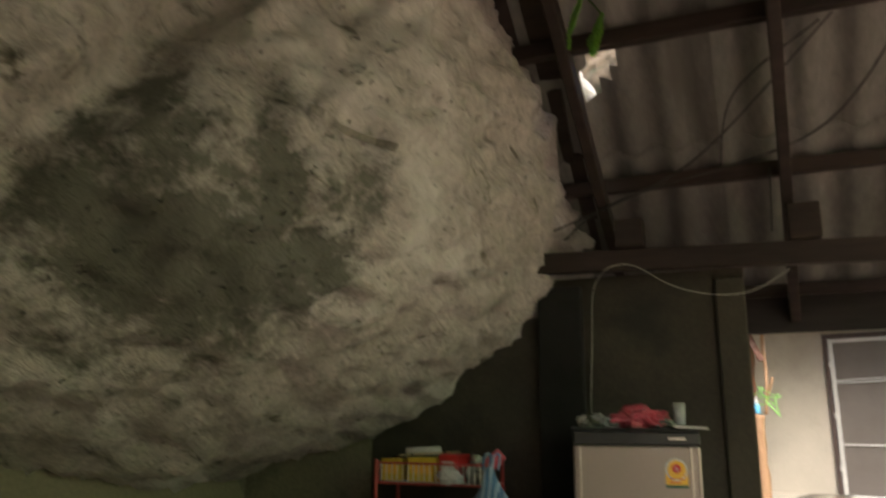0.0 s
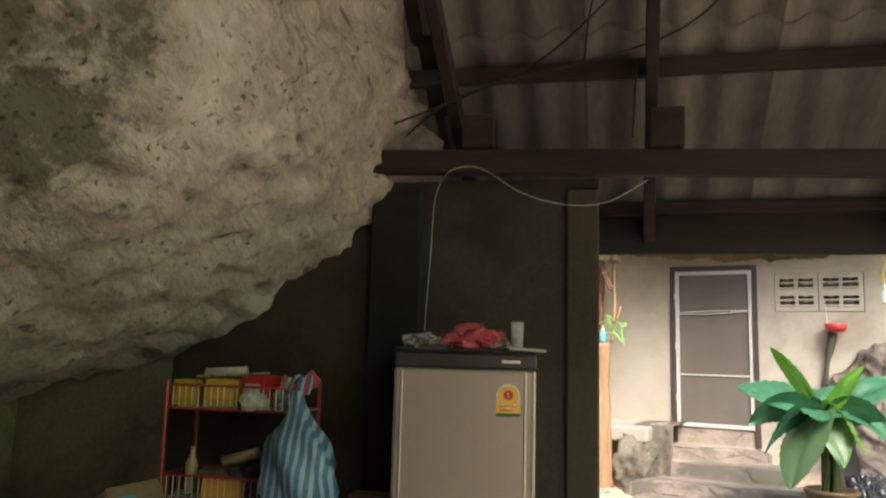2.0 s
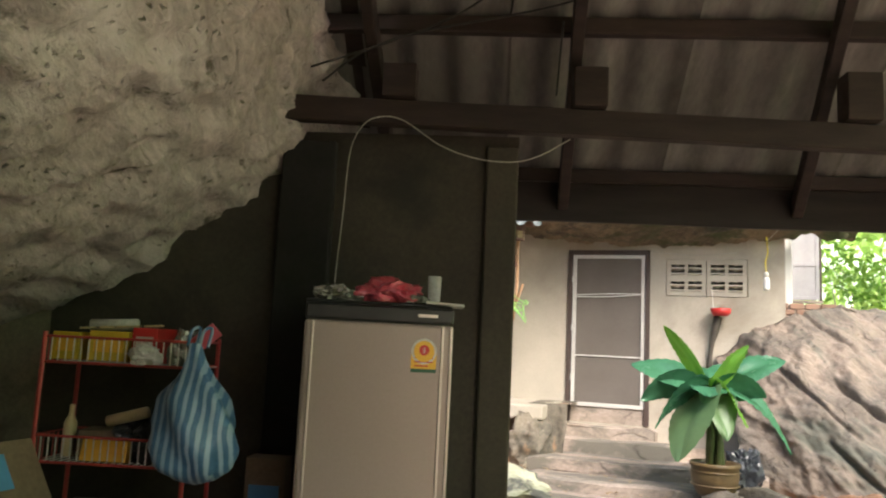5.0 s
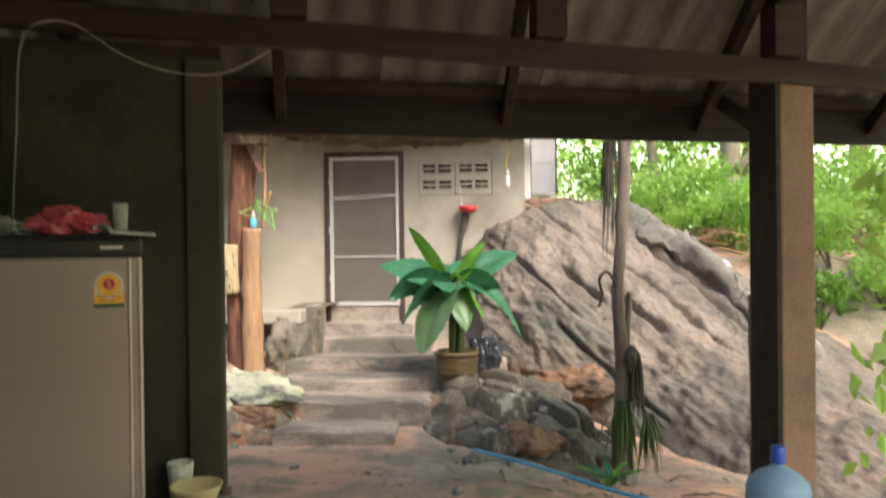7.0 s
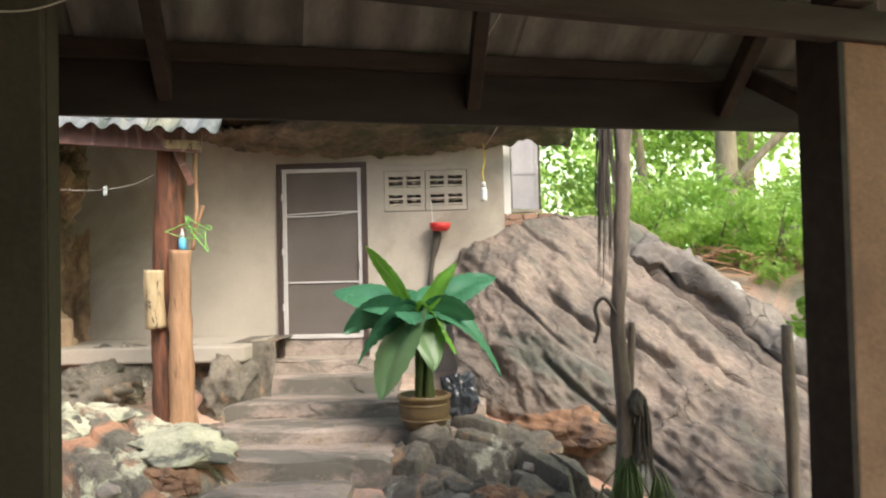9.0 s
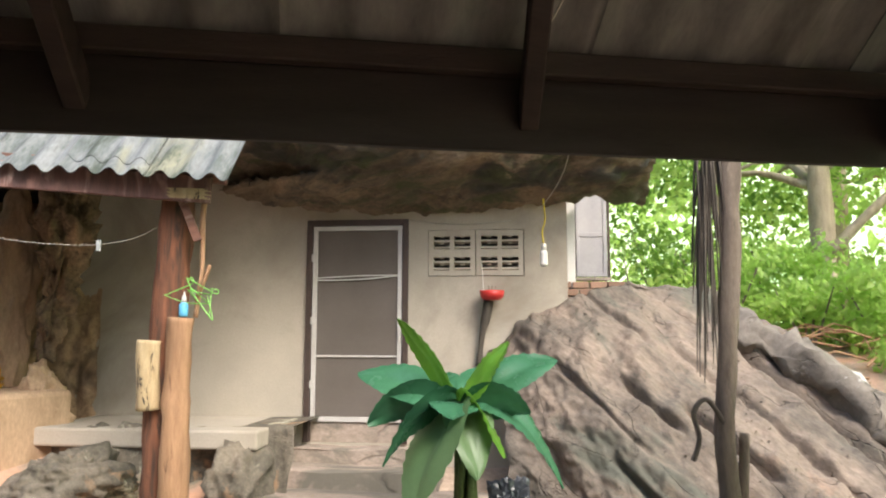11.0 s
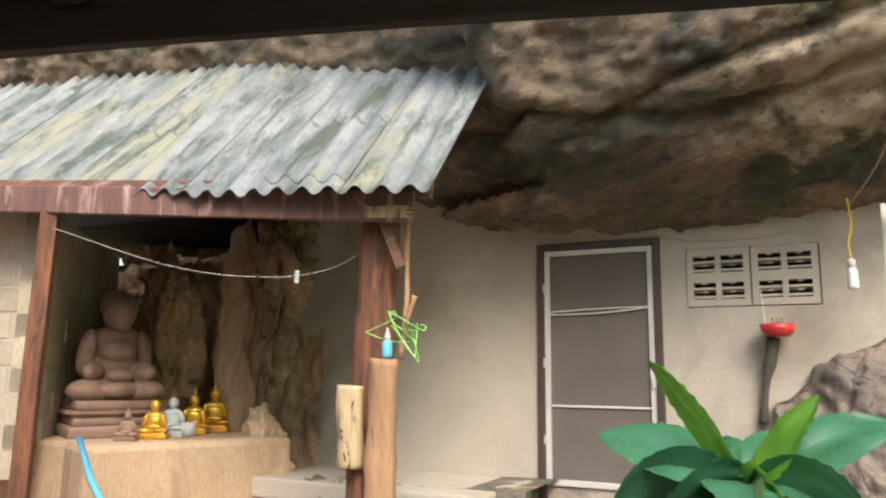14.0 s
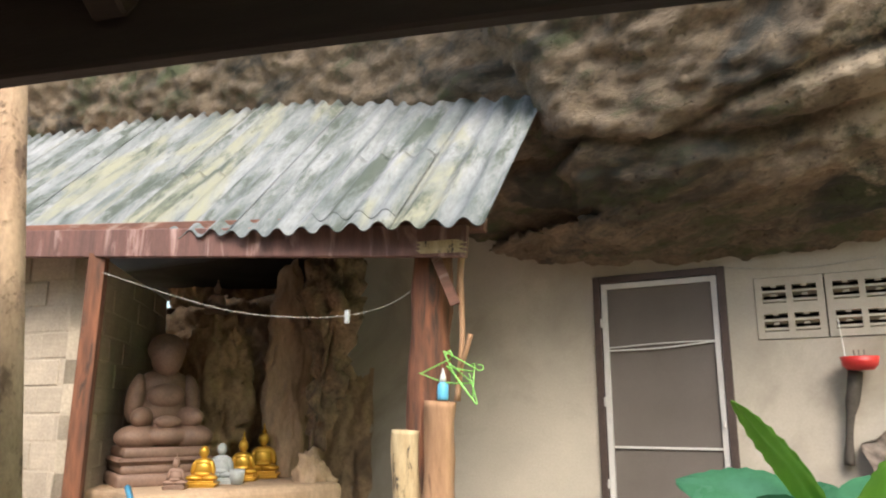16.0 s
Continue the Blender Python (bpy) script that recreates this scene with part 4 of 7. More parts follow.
def grotto_relief(p):
    rough = 0.35 + 0.65 * min(max((p.z - 1.7) / 0.6, 0), 1)
    column = 0.10 * math.sin(p.x * 4.6 + 2.2 * fbm(p * 0.9, 3)) * (0.6 + 0.6 * noise.noise(p * 0.8))
    return rough * (crag(p, 0.22, 1.4, (1.6, 1, 0.7), 4.0) + column) + 0.02 * fbm(p * 7, 3)


# Slab added to shut out sky light; black stands for the cavity's shade.
tagged(link_mesh("grotto_roof", bx(-9.0, -3.55, 10.75, 13.2, 3.15, 3.5, bevel=0.05), M["shadeblack"]), "rock slab added over the grotto cavity, coloured black for its shade", "rock", kind="structure")
gr = surface("grotto_wall", grotto_face, 190, 150, M["grotto"], lambda p: grotto_relief(p))
tagged(gr, "ochre brown fluted grotto rock behind the statues", "rock", kind="structure")


def hanging_rock(name, base, h, w, mat, label, seed, t0, t1, lean=0.0, rough=0.22):
    bm = bmesh.new()
    bmesh.ops.create_icosphere(bm, subdivisions=5, radius=0.5)
    for v in bm.verts:
        p = v.co.copy()
        zz = p.z + 0.5
        taper = t0 + (t1 - t0) * zz ** 0.9
        q = Vector((p.x * w * taper + lean * zz, p.y * w * 0.85 * taper, zz * h))
        q += p.normalized() * (crag(q + Vector((seed, 0, 0)), rough, 2.4, (1.3, 1.3, 0.7), seed) + 0.25 * rough * fbm(q * 9, 3))
        v.co = q
    bmesh.ops.transform(bm, matrix=Matrix.Translation(base), verts=bm.verts)
    return tagged(link_mesh(name, bm, mat, smooth=True), label, "rock", kind="structure")


hanging_rock("hanging_rock", (-4.14, 10.1, 1.12), 1.95, 0.66, M["crumbly"], "tapering crumbly brown rock pendant beside the grotto", 3, 0.35, 1.1, 0.28, 0.30)
hanging_rock("rock_foot", (-4.02, 10.0, 0.45), 0.78, 0.55, M["flowstone"], "rounded pinkish rock at the altar end", 8, 1.0, 0.75)
hanging_rock("rock_rib", (-4.56, 10.25, 0.8), 2.1, 0.5, M["flowstone"], "smooth tan flowstone rib of the grotto", 12, 0.95, 0.8, 0.03, 0.10)
hanging_rock("rock_rib", (-5.15, 10.05, 1.0), 1.55, 0.75, M["grotto"], "ochre flowstone rib behind the seated statue", 15, 1.0, 0.8, -0.1, 0.2)


def block_wall(m, rows, count, label):
    """A wall of cement blocks in running bond, mortar set back behind the blocks."""
    ob = empty("block_wall", m, label, "wall", kind="structure")
    first = part("block", bx(0, 0.385, 0, 0.14, 0, 0.185, bevel=0.008), M["block"], ob)
    half = bx(0, 0.19, 0, 0.14, 0, 0.185, bevel=0.008)
    half_mesh = None
    for row in range(rows):
        if row % 2:
            b = new("block", half_mesh) if half_mesh else part("block", half, M["block"], ob)
            half_mesh = b.data
            b.parent = ob
            b.matrix_local = pose(count * 0.397 - 0.2, 0.003, row * 0.197)
        for k in range(count):
            b = first if row == 0 and k == 0 else new("block", first.data)
            b.parent = ob
            b.matrix_local = pose(k * 0.397 - (row % 2) * 0.2, 0.004 * math.sin(k * 3 + row), row * 0.197)
    part("mortar", bx(-0.2, count * 0.397 - 0.02, 0.005, 0.13, 0, rows * 0.197 - 0.01, bevel=0), M["block"], ob)


block_wall(pose(-5.05, 8.66, 0.75, 0, 0, 128), 10, 6, "dim cement block wall behind the seated statue")
block_wall(pose(-6.92, 8.22, 0.75, 0, 0, 8), 10, 5, "pale cement block wall ending at the leaning shed post")

# ---- ledge, altar, steps ----
def ledge_top(s, t):
    x = -6.6 + s * 4.9
    y = 10.95 - t * 1.25
    z = 0.66 + 0.03 * (x + 4)
    if t > 0.86:
        z -= (t - 0.86) / 0.14 * 0.75
        y = 10.95 - 0.86 * 1.25 - (t - 0.86) * 0.9
    return (x, y + 0.1 * math.sin(x * 2.3), z)


led = surface("ledge", ledge_top, 120, 46, M["outcrop"], lambda p: -crag(p, 0.14, 1.8, (1, 1, 1), 5) - 0.02 if p.y < 9.95 else 0.01)
tagged(led, "rough rock ledge along the house wall", "ledge", kind="structure")
tagged(link_mesh("ledge_floor", bx(-3.9, -1.92, 9.72, 10.748, 0.55, 0.705, bevel=0.02), M["render"]), "smooth cement floor strip along the wall", "floor", kind="structure")
tagged(link_mesh("ledge_end", rock_blob((0.55, 0.95, 0.75), 3.3, 0.3, 4), M["outcrop"], smooth=True), "grey green rock at the ledge end", "rock", kind="structure").matrix_world = pose(-2.05, 9.75, 0.02)
altar = tagged(link_mesh("altar", bx(0, 1.6, 0, 1.0, 0.1, 1.0, bevel=0.05), M["flowstone"]), "low smoothed cement altar platform in the grotto", "altar", kind="structure")
altar.matrix_world = pose(-4.36, 8.56, 0, 0, 0, 67)
tagged(link_mesh("altar_back", bx(-6.4, -4.5, 8.75, 10.9, 0.1, 0.99, bevel=0.03), M["flowstone"]), "cement platform under the seated statue", "platform", kind="structure")

STEPS = [(-1.62, -0.62, 7.58, 8.3, -0.10), (-1.85, -0.35, 8.15, 8.9, 0.03), (-1.95, 0.25, 8.72, 9.5, 0.12), (-1.98, 0.35, 9.35, 10.1, 0.23), (-1.97, -0.5, 10.0, 10.5, 0.36), (-1.95, -0.75, 10.45, 10.746, 0.47)]
for k, (a, b, c, d, z) in enumerate(STEPS):
    bm = bmesh.new()
    nx, ny = 26, 16
    g = {}
    for i in range(nx + 1):
        for j in range(ny + 1):
            x, y = a + (b - a) * i / nx, c + (d - c) * j / ny
            edge = min(i, nx - i) / nx * (b - a)
            fr = j / ny * (d - c)
            x += 0.05 * noise.noise(Vector((x * 2, y * 2, k))) * (1 if i in (0, nx) else 0.3)
            yy = y + (0.06 * noise.noise(Vector((x * 2.2, k * 3.1, 0.4))) if j == 0 else 0)
            zz = z + 0.022 * fbm(Vector((x * 1.6, y * 1.6, k * 2.0)), 4) - 0.02 * max(0, 1 - fr / 0.05) - 0.03 * max(0, 1 - edge / 0.08) - 0.05 * fr
            g[i, j] = bm.verts.new((x, yy, zz))
    for i in range(nx):
        for j in range(ny):
            bm.faces.new((g[i, j], g[i + 1, j], g[i + 1, j + 1], g[i, j + 1]))
    rim = [g[i, 0] for i in range(nx + 1)] + [g[nx, j] for j in range(1, ny + 1)] + [g[i, ny] for i in range(nx - 1, -1, -1)] + [g[0, j] for j in range(ny - 1, 0, -1)]
    lowr = [bm.verts.new((v.co.x + 0.01 * noise.noise(v.co * 6), v.co.y + 0.012 * noise.noise(v.co * 5), z - 0.32)) for v in rim]
    for i in range(len(rim)):
        bm.faces.new((rim[i], lowr[i], lowr[(i + 1) % len(rim)], rim[(i + 1) % len(rim)]))
    bmesh.ops.recalc_face_normals(bm, faces=bm.faces)
    tagged(link_mesh("step", bm, M["slab"]), "worn uneven concrete step leading to the door", "step", "steps to the door", "structure")

# ---- big boulder ----
RIDGE = [(0.0, -0.22, 10.68, 1.32), (0.14, 0.42, 10.62, 1.76), (0.3, 1.05, 10.75, 2.02), (0.5, 2.0, 11.0, 1.92), (0.66, 2.7, 10.7, 1.38), (0.82, 3.4, 10.0, 0.68), (1.0, 4.5, 8.9, -0.1)]
FOOT = [(0.0, 0.15, 9.9, 0.0), (0.14, 0.45, 9.6, 0.05), (0.3, 0.95, 9.2, -0.25), (0.5, 1.55, 8.6, -0.6), (0.66, 2.0, 7.95, -0.8), (0.82, 2.65, 7.2, -0.9), (1.0, 3.7, 6.1, -1.0)]


def soft_table(x, table):
    return sum(lerp_table(x + d, table) for d in (-0.05, -0.025, 0, 0.025, 0.05)) / 5


def boulder_face(s, t):
    f = [soft_table(s, [(r[0], r[k]) for r in FOOT]) for k in (1, 2, 3)]
    r = [soft_table(s, [(q[0], q[k]) for q in RIDGE]) for k in (1, 2, 3)]
    if t < 0.8:
        k = t / 0.8
        bulge = 0.22 * math.sin(k * math.pi)
        return (f[0] + (r[0] - f[0]) * k, f[1] + (r[1] - f[1]) * k - bulge, f[2] + (r[2] - f[2]) * k + bulge * 0.4)
    k = (t - 0.8) / 0.2
    return (r[0] + 0.3 * k, r[1] + 1.6 * k, r[2] - 0.5 * k * k)


def boulder_relief(p):
    across = p.x * 0.69 + p.z * 0.72
    along = p.x * 0.72 - p.z * 0.69
    q = Vector((along * 0.8 + 0.3 * noise.noise(p * 1.1), p.y * 0.8, across * 2.6 + 0.5 * noise.noise(p * 0.9)))
    gate = min(max(0.45 + 1.1 * noise.noise(p * 0.7 + Vector((5, 5, 1))), 0.1), 1)
    streak = gate * (0.06 * fbm(q, 5) - 0.05 * abs(fbm(q * 1.9 + Vector((4, 2, 7)), 3))) + 0.035 * fbm(p * 3.4, 4)
    d = crag(p, 0.11, 0.8, (1, 1, 1), 6.0) + streak + 0.016 * fbm(p * 9, 3)
    wob = 0.05 * noise.noise(p * 1.7)
    for c, a0, a1, deep, wide in ((1.55, -0.15, 0.5, 0.10, 0.022), (1.72, 0.35, 1.1, 0.12, 0.028), (2.05, 0.0, 1.6, 0.07, 0.02), (2.4, 0.3, 2.2, 0.12, 0.03), (1.25, -0.6, 0.4, 0.07, 0.02), (1.9, -0.9, 0.0, 0.06, 0.02), (1.05, 0.2, 1.5, 0.08, 0.025)):
        if a0 < along < a1:
            d -= deep * min(1, (along - a0) / 0.12, (a1 - along) / 0.12) * math.exp(-((across - c - wob) / wide) ** 2)
    return d


bo = surface("boulder", boulder_face, 260, 190, M["boulder"], lambda p: boulder_relief(p))
tagged(bo, "large sloping grey pink boulder streaked with cracks", "boulder")

slab = tb(curve_pts([(1.95, 10.62, 1.52), (2.45, 10.28, 1.32), (2.95, 9.85, 0.85), (3.3, 9.4, 0.3), (3.6, 8.9, -0.4)], 9), [0.1] + [0.15] * 7 + [0.19] * 20 + [0.24] * 9, 22, 0.5, 4.0)
for v in slab.verts:
    v.co += Vector((0, -0.05, 0.05)) * fbm(v.co * 3, 4) + Vector((0, 0, 1)) * crag(v.co, 0.22, 2.4, (1, 1, 1), 2)
tagged(link_mesh("rock_slab", slab, M["slabstone"], smooth=True), "whitened grey rock slab lying along the boulder", "rock", kind="structure")

# ---- shed by the grotto ----
SD = pose(-1.95, 8.72, 0, 0, 0, 12)
SHEAR = Matrix(((1, 0.22, 0, 0), (0, 1, 0, 0), (-0.068, 0, 1, 0), (0, 0, 0, 1)))


def shed_z(v):
    return 2.60 + 1.05 * (v + 0.17)


for c in range(11):
    u0 = 0.12 - (c + 1) * 0.56
    lift = 0.010 * (c % 2)
    top = 1.24 + max(0.0, 0.1 - 0.05 * c) + 0.03 * math.sin(c * 2.1)
    bm = corrugated(u0 - 0.02, u0 + 0.56, 0.172, 0.026, -0.23 + 0.01 * math.sin(c * 5), top, lambda u, v: shed_z(v) + lift - 0.02 * u)
    placed(link_mesh("roof_sheet", bm, M["shedroof"], smooth=True), "weathered corrugated sheet with pale lichen streaks", "roof sheet", "shed roof sheets", "structure", SD @ SHEAR)
    if c in (1, 4):
        bm = corrugated(u0 - 0.02, u0 + 0.56, 0.172, 0.026, -0.16, 0.35, lambda u, v: shed_z(v) + 0.02 - 0.02 * u)
        placed(link_mesh("roof_sheet", bm, M["shedroof"], smooth=True), "short overlapping corrugated patch sheet with lichen", "roof sheet", "shed roof sheets", "structure", SD @ SHEAR)


def shed_timber(name, a, b, w, h, mat, label):
    ob = timber(name, a, b, w, h, mat, label)
    ob.matrix_world = SD
    return ob


shed_timber("shed_beam", (-4.4, 0, 2.86), (0.02, 0, 2.58), 0.05, 0.185, M["shedbeam"], "weathered reddish timber beam under the shed roof")
shed_timber("shed_purlin", (0.11, 0.06, 2.65), (-4.4, 0.06, 2.90), 0.08, 0.1, M["redwood"], "reddish timber purlin with a sawn end")
for k in range(9):
    bm = bmesh.new()
    y0 = -0.10 + 0.013 * k
    tube(bm, [(-0.26 - 0.01 * (k % 3), -0.03, 2.43 + 0.008 * k), (-0.06 + 0.03 * (k % 2), -0.034 - 0.003 * (k % 3), 2.425 + 0.008 * k), (0.02 - 0.02 * (k % 3), -0.032, 2.42 + 0.009 * k)], [0.004, 0.006, 0.002], 5)
    placed(link_mesh("splinter", bm, M["logcut"]), "pale splinter of the broken beam end", "splinter", "beam end splinters", "stuff", SD)
logs = tagged(link_mesh("log_post", tb(curve_pts([(-2.33, 8.93, 0.0), (-2.34, 8.93, 0.9), (-2.30, 8.92, 1.7), (-2.28, 8.92, 2.46)], 6), 0.122, 16, 0.22, 3), M["logred"], smooth=True),
              "dark red brown fissured log post of the shed", "post", kind="structure")
tagged(link_mesh("log_post", tb(curve_pts([(-2.13, 8.80, 0.02), (-2.16, 8.80, 0.6), (-2.17, 8.80, 1.2), (-2.15, 8.80, 1.60)], 6), [0.115] * 3 + [0.1] * 8 + [0.085] * 8, 16, 0.25, 9), M["logpale"], smooth=True),
       "pale orange barked log leaning on the post", "post", kind="structure")
tagged(link_mesh("log_piece", tb(curve_pts([(-2.37, 8.80, 0.96), (-2.38, 8.79, 1.2), (-2.37, 8.79, 1.44)], 6), 0.085, 14, 0.2, 5), M["logcut"], smooth=True),
       "short yellow cut log fixed to the post", "log", kind="structure")
tagged(link_mesh("brace", bx(-0.03, 0.03, -0.015, 0.015, 0, 0.36, bevel=0.005), M["redwood"]), "short reddish brace under the shed beam", "brace", kind="structure").matrix_world = pose(-2.05, 8.79, 2.14, 0, -22, 24)
tagged(link_mesh("stick", tb(curve_pts([(-2.06, 8.82, 1.6), (-2.03, 8.83, 1.95), (-2.035, 8.82, 2.3), (-2.02, 8.83, 2.55)], 5), [0.017] * 8 + [0.02] * 8, 8, 0.2, 2), M["logpale"], smooth=True),
       "thin orange stick tied beside the log post", "stick")
tagged(link_mesh("stick", tb(curve_pts([(-2.06, 8.82, 1.72), (-2.0, 8.80, 1.85), (-1.96, 8.80, 1.97)], 5), 0.014, 8, 0.2, 4), M["logpale"], smooth=True), "forked stub of the orange stick", "stick")
tagged(link_mesh("shed_post", tb([(-2.62, 0.05, 0.3), (-2.6, 0.04, 1.4), (-2.57, 0.03, 2.58)], 0.075, 4, 0.05), M["logred"]), "dark reddish squared post at the far end of the shed", "post", kind="structure").matrix_world = SD

bot = empty("spray_bottle", pose(-2.14, 8.80, 1.605), "small white bottle with a blue label on the log", "bottle")
part("bottle_body", lathe([(0.001, 0), (0.03, 0), (0.032, 0.02), (0.032, 0.085), (0.02, 0.1)], 16), M["bluepipe"], bot, "blue labelled body", True)
part("bottle_cap", lathe([(0.019, 0.1), (0.017, 0.13), (0.008, 0.16), (0.004, 0.18)], 14), M["white"], bot, "white nozzle cap", True)


def hanger(m, seed):
    r = random.Random(seed)
    pts = [(0, 0, 0.07), (0.02, 0.01, 0.1), (0.045, 0, 0.085), (0.04, 0, 0.06), (0, 0, 0.035), (-0.17, 0.01, -0.06), (-0.18, 0.02, -0.075), (0.0, 0.0, -0.085 + r.uniform(-.02, .02)), (0.18, -0.01, -0.08), (0.17, 0, -0.065), (0.02, 0, 0.03)]
    ob = link_mesh("clothes_hanger", tb(curve_pts(pts, 5), 0.0042, 6), M["lime"])
    ob.matrix_world = m @ Matrix.Diagonal((0.8, 0.8, 0.95, 1))
    return tagged(ob, "lime green plastic coated wire clothes hanger", "hanger", "hangers on the stick")


hanger(pose(-2.10, 8.76, 1.79, 25, 8, 15), 1)
hanger(pose(-1.98, 8.77, 1.74, 15, 42, -10), 2)
hanger(pose(-1.97, 8.79, 1.77, -25, 60, 30), 3)

# string with a peg
tagged(link_mesh("string", tb(curve_pts([(-4.4, 8.2, 2.45), (-3.5, 8.4, 2.17), (-2.9, 8.6, 2.10), (-2.55, 8.75, 2.15), (-2.36, 8.85, 2.27)], 8), 0.0024, 5), M["wire"]), "thin sagging string across the shed", "string")
tagged(link_mesh("clothes_peg", bx(-0.014, 0.014, -0.008, 0.008, -0.06, 0.02, bevel=0.003), M["paleblue"]), "pale plastic clothes peg on the string", "peg").matrix_world = pose(-2.72, 8.66, 2.12)


# ---- statues ----
def joined(shapes):
    bm = bmesh.new()
    for loc, rad, rot in shapes:
        r = bmesh.ops.create_icosphere(bm, subdivisions=3, radius=1)
        mm = pose(*loc, *rot) @ Matrix.Diagonal((*rad, 1))
        bmesh.ops.transform(bm, matrix=mm, verts=r["verts"])
    return bm


def seated(name, h, mat, label, m, spire=True):
    """A plain seated figure of stone, about h high, facing -y, on its own plinth."""
    k = h
    shapes = [((0, 0, 0.36 * k), (0.19 * k, 0.14 * k, 0.22 * k), (0, 0, 0)), ((0, 0.0, 0.50 * k), (0.20 * k, 0.12 * k, 0.10 * k), (0, 0, 0)),
              ((0, -0.01 * k, 0.72 * k), (0.105 * k, 0.11 * k, 0.13 * k), (0, 0, 0)), ((0, 0, 0.60 * k), (0.06 * k, 0.06 * k, 0.06 * k), (0, 0, 0)),
              ((-0.19 * k, -0.02 * k, 0.40 * k), (0.06 * k, 0.07 * k, 0.16 * k), (0, 14, 0)), ((0.19 * k, -0.02 * k, 0.40 * k), (0.06 * k, 0.07 * k, 0.16 * k), (0, -14, 0)),
              ((0, -0.13 * k, 0.27 * k), (0.17 * k, 0.06 * k, 0.05 * k), (0, 0, 0)),
              ((-0.14 * k, -0.08 * k, 0.19 * k), (0.20 * k, 0.13 * k, 0.07 * k), (0, 0, 18)), ((0.14 * k, -0.08 * k, 0.19 * k), (0.20 * k, 0.13 * k, 0.07 * k), (0, 0, -18))]
    if spire:
        shapes += [((0, 0, 0.86 * k), (0.05 * k, 0.05 * k, 0.05 * k), (0, 0, 0)), ((0, 0, 0.94 * k), (0.018 * k, 0.018 * k, 0.08 * k), (0, 0, 0))]
    bm = joined(shapes)
    for a, b, z0, z1 in ((0.30, 0.22, 0.0, 0.06), (0.33, 0.24, 0.055, 0.09), (0.27, 0.2, 0.085, 0.135)):
        box(bm, -a * k, a * k, -b * k, b * k, z0 * k, z1 * k, bevel=0.012 * k)
    ob = link_mesh(name, bm, mat, smooth=True)
    ob.matrix_world = m
    return tagged(ob, label, "statue")


def big_statue():
    """A large plain seated stone figure on stepped plinths."""
    shapes = [((0, 0.05, 0.60), (0.27, 0.22, 0.24), (0, 0, 0)), ((0, 0.04, 0.76), (0.28, 0.18, 0.14), (10, 0, 0)), ((0, 0.03, 0.88), (0.13, 0.12, 0.10), (0, 0, 0)),
              ((0, -0.06, 0.99), (0.165, 0.165, 0.155), (14, 0, 0)), ((0, 0.0, 1.05), (0.205, 0.20, 0.135), (18, 0, 0)), ((0, -0.17, 0.95), (0.035, 0.05, 0.03), (0, 0, 0)), ((-0.13, -0.02, 0.98), (0.03, 0.05, 0.08), (0, 0, 0)), ((0.13, -0.02, 0.98), (0.03, 0.05, 0.08), (0, 0, 0)),
              ((-0.29, 0.0, 0.66), (0.10, 0.13, 0.20), (0, 12, 0)), ((0.29, 0.0, 0.66), (0.10, 0.13, 0.20), (0, -12, 0)), ((-0.24, -0.15, 0.51), (0.10, 0.20, 0.085), (0, 0, -32)), ((0.24, -0.15, 0.51), (0.10, 0.20, 0.085), (0, 0, 32)),
              ((0, -0.27, 0.48), (0.14, 0.07, 0.05), (0, 0, 0)), ((0, -0.12, 0.68), (0.2, 0.10, 0.10), (0, 0, 0)),
              ((-0.26, -0.15, 0.36), (0.26, 0.20, 0.10), (0, 0, 24)), ((0.26, -0.15, 0.36), (0.26, 0.20, 0.10), (0, 0, -24)), ((0, -0.26, 0.37), (0.24, 0.10, 0.07), (0, 0, 0)), ((0, 0.02, 0.38), (0.34, 0.26, 0.12), (0, 0, 0))]
    bm = joined(shapes)
    for a, b, z0, z1 in ((0.50, 0.46, 0.0, 0.10), (0.46, 0.42, 0.095, 0.17), (0.49, 0.44, 0.165, 0.215), (0.44, 0.40, 0.21, 0.29)):
        box(bm, -a, a, -b, b * 0.85, z0, z1, bevel=0.028)
    ob = link_mesh("seated_statue", bm, M["statue"], smooth=True)
    ob.matrix_world = pose(-5.05, 9.33, 0.99, 0, 0, 62) @ Matrix.Diagonal((0.74, 0.78, 1.0, 1))
    return tagged(ob, "large brown stone seated statue on a stepped base", "statue")


big_statue()
for nm, x, y, h, mt, lab, sp in (("gold_statuette", -4.43, 9.22, 0.35, "gold", "small gold painted seated statuette on the altar", False), ("stone_statuette", -4.50, 9.47, 0.36, "paleblue", "small pale grey seated statuette on the altar", False),
                                 ("gold_statuette", -4.54, 9.74, 0.38, "gold", "small gold painted seated statuette on the altar", True), ("gold_statuette", -4.58, 10.02, 0.44, "gold", "small gold painted seated statuette on the altar", True),
                                 ("stone_statuette", -4.47, 9.0, 0.25, "statue", "tiny weathered brown statuette at the altar edge", True)):
    seated(nm, h, M[mt], lab, pose(x, y, 1.0, 0, 0, 35), sp)
tagged(link_mesh("incense_cup", lathe([(0.001, 0), (0.045, 0), (0.055, 0.05), (0.06, 0.11), (0.05, 0.11), (0.045, 0.03), (0.001, 0.02)], 18), M["paleblue"], smooth=True), "small grey stone cup among the statuettes", "cup").matrix_world = pose(-4.36, 9.5, 1.0)
for k, (x, y, z, s) in enumerate(((-5.2, 9.98, 2.42, 0.2),)):
    seated("stone_statuette", s * 1.6, M["statue"], "little dusty statuette on a rock shelf", pose(x, y, z, 0, 0, 35), True)

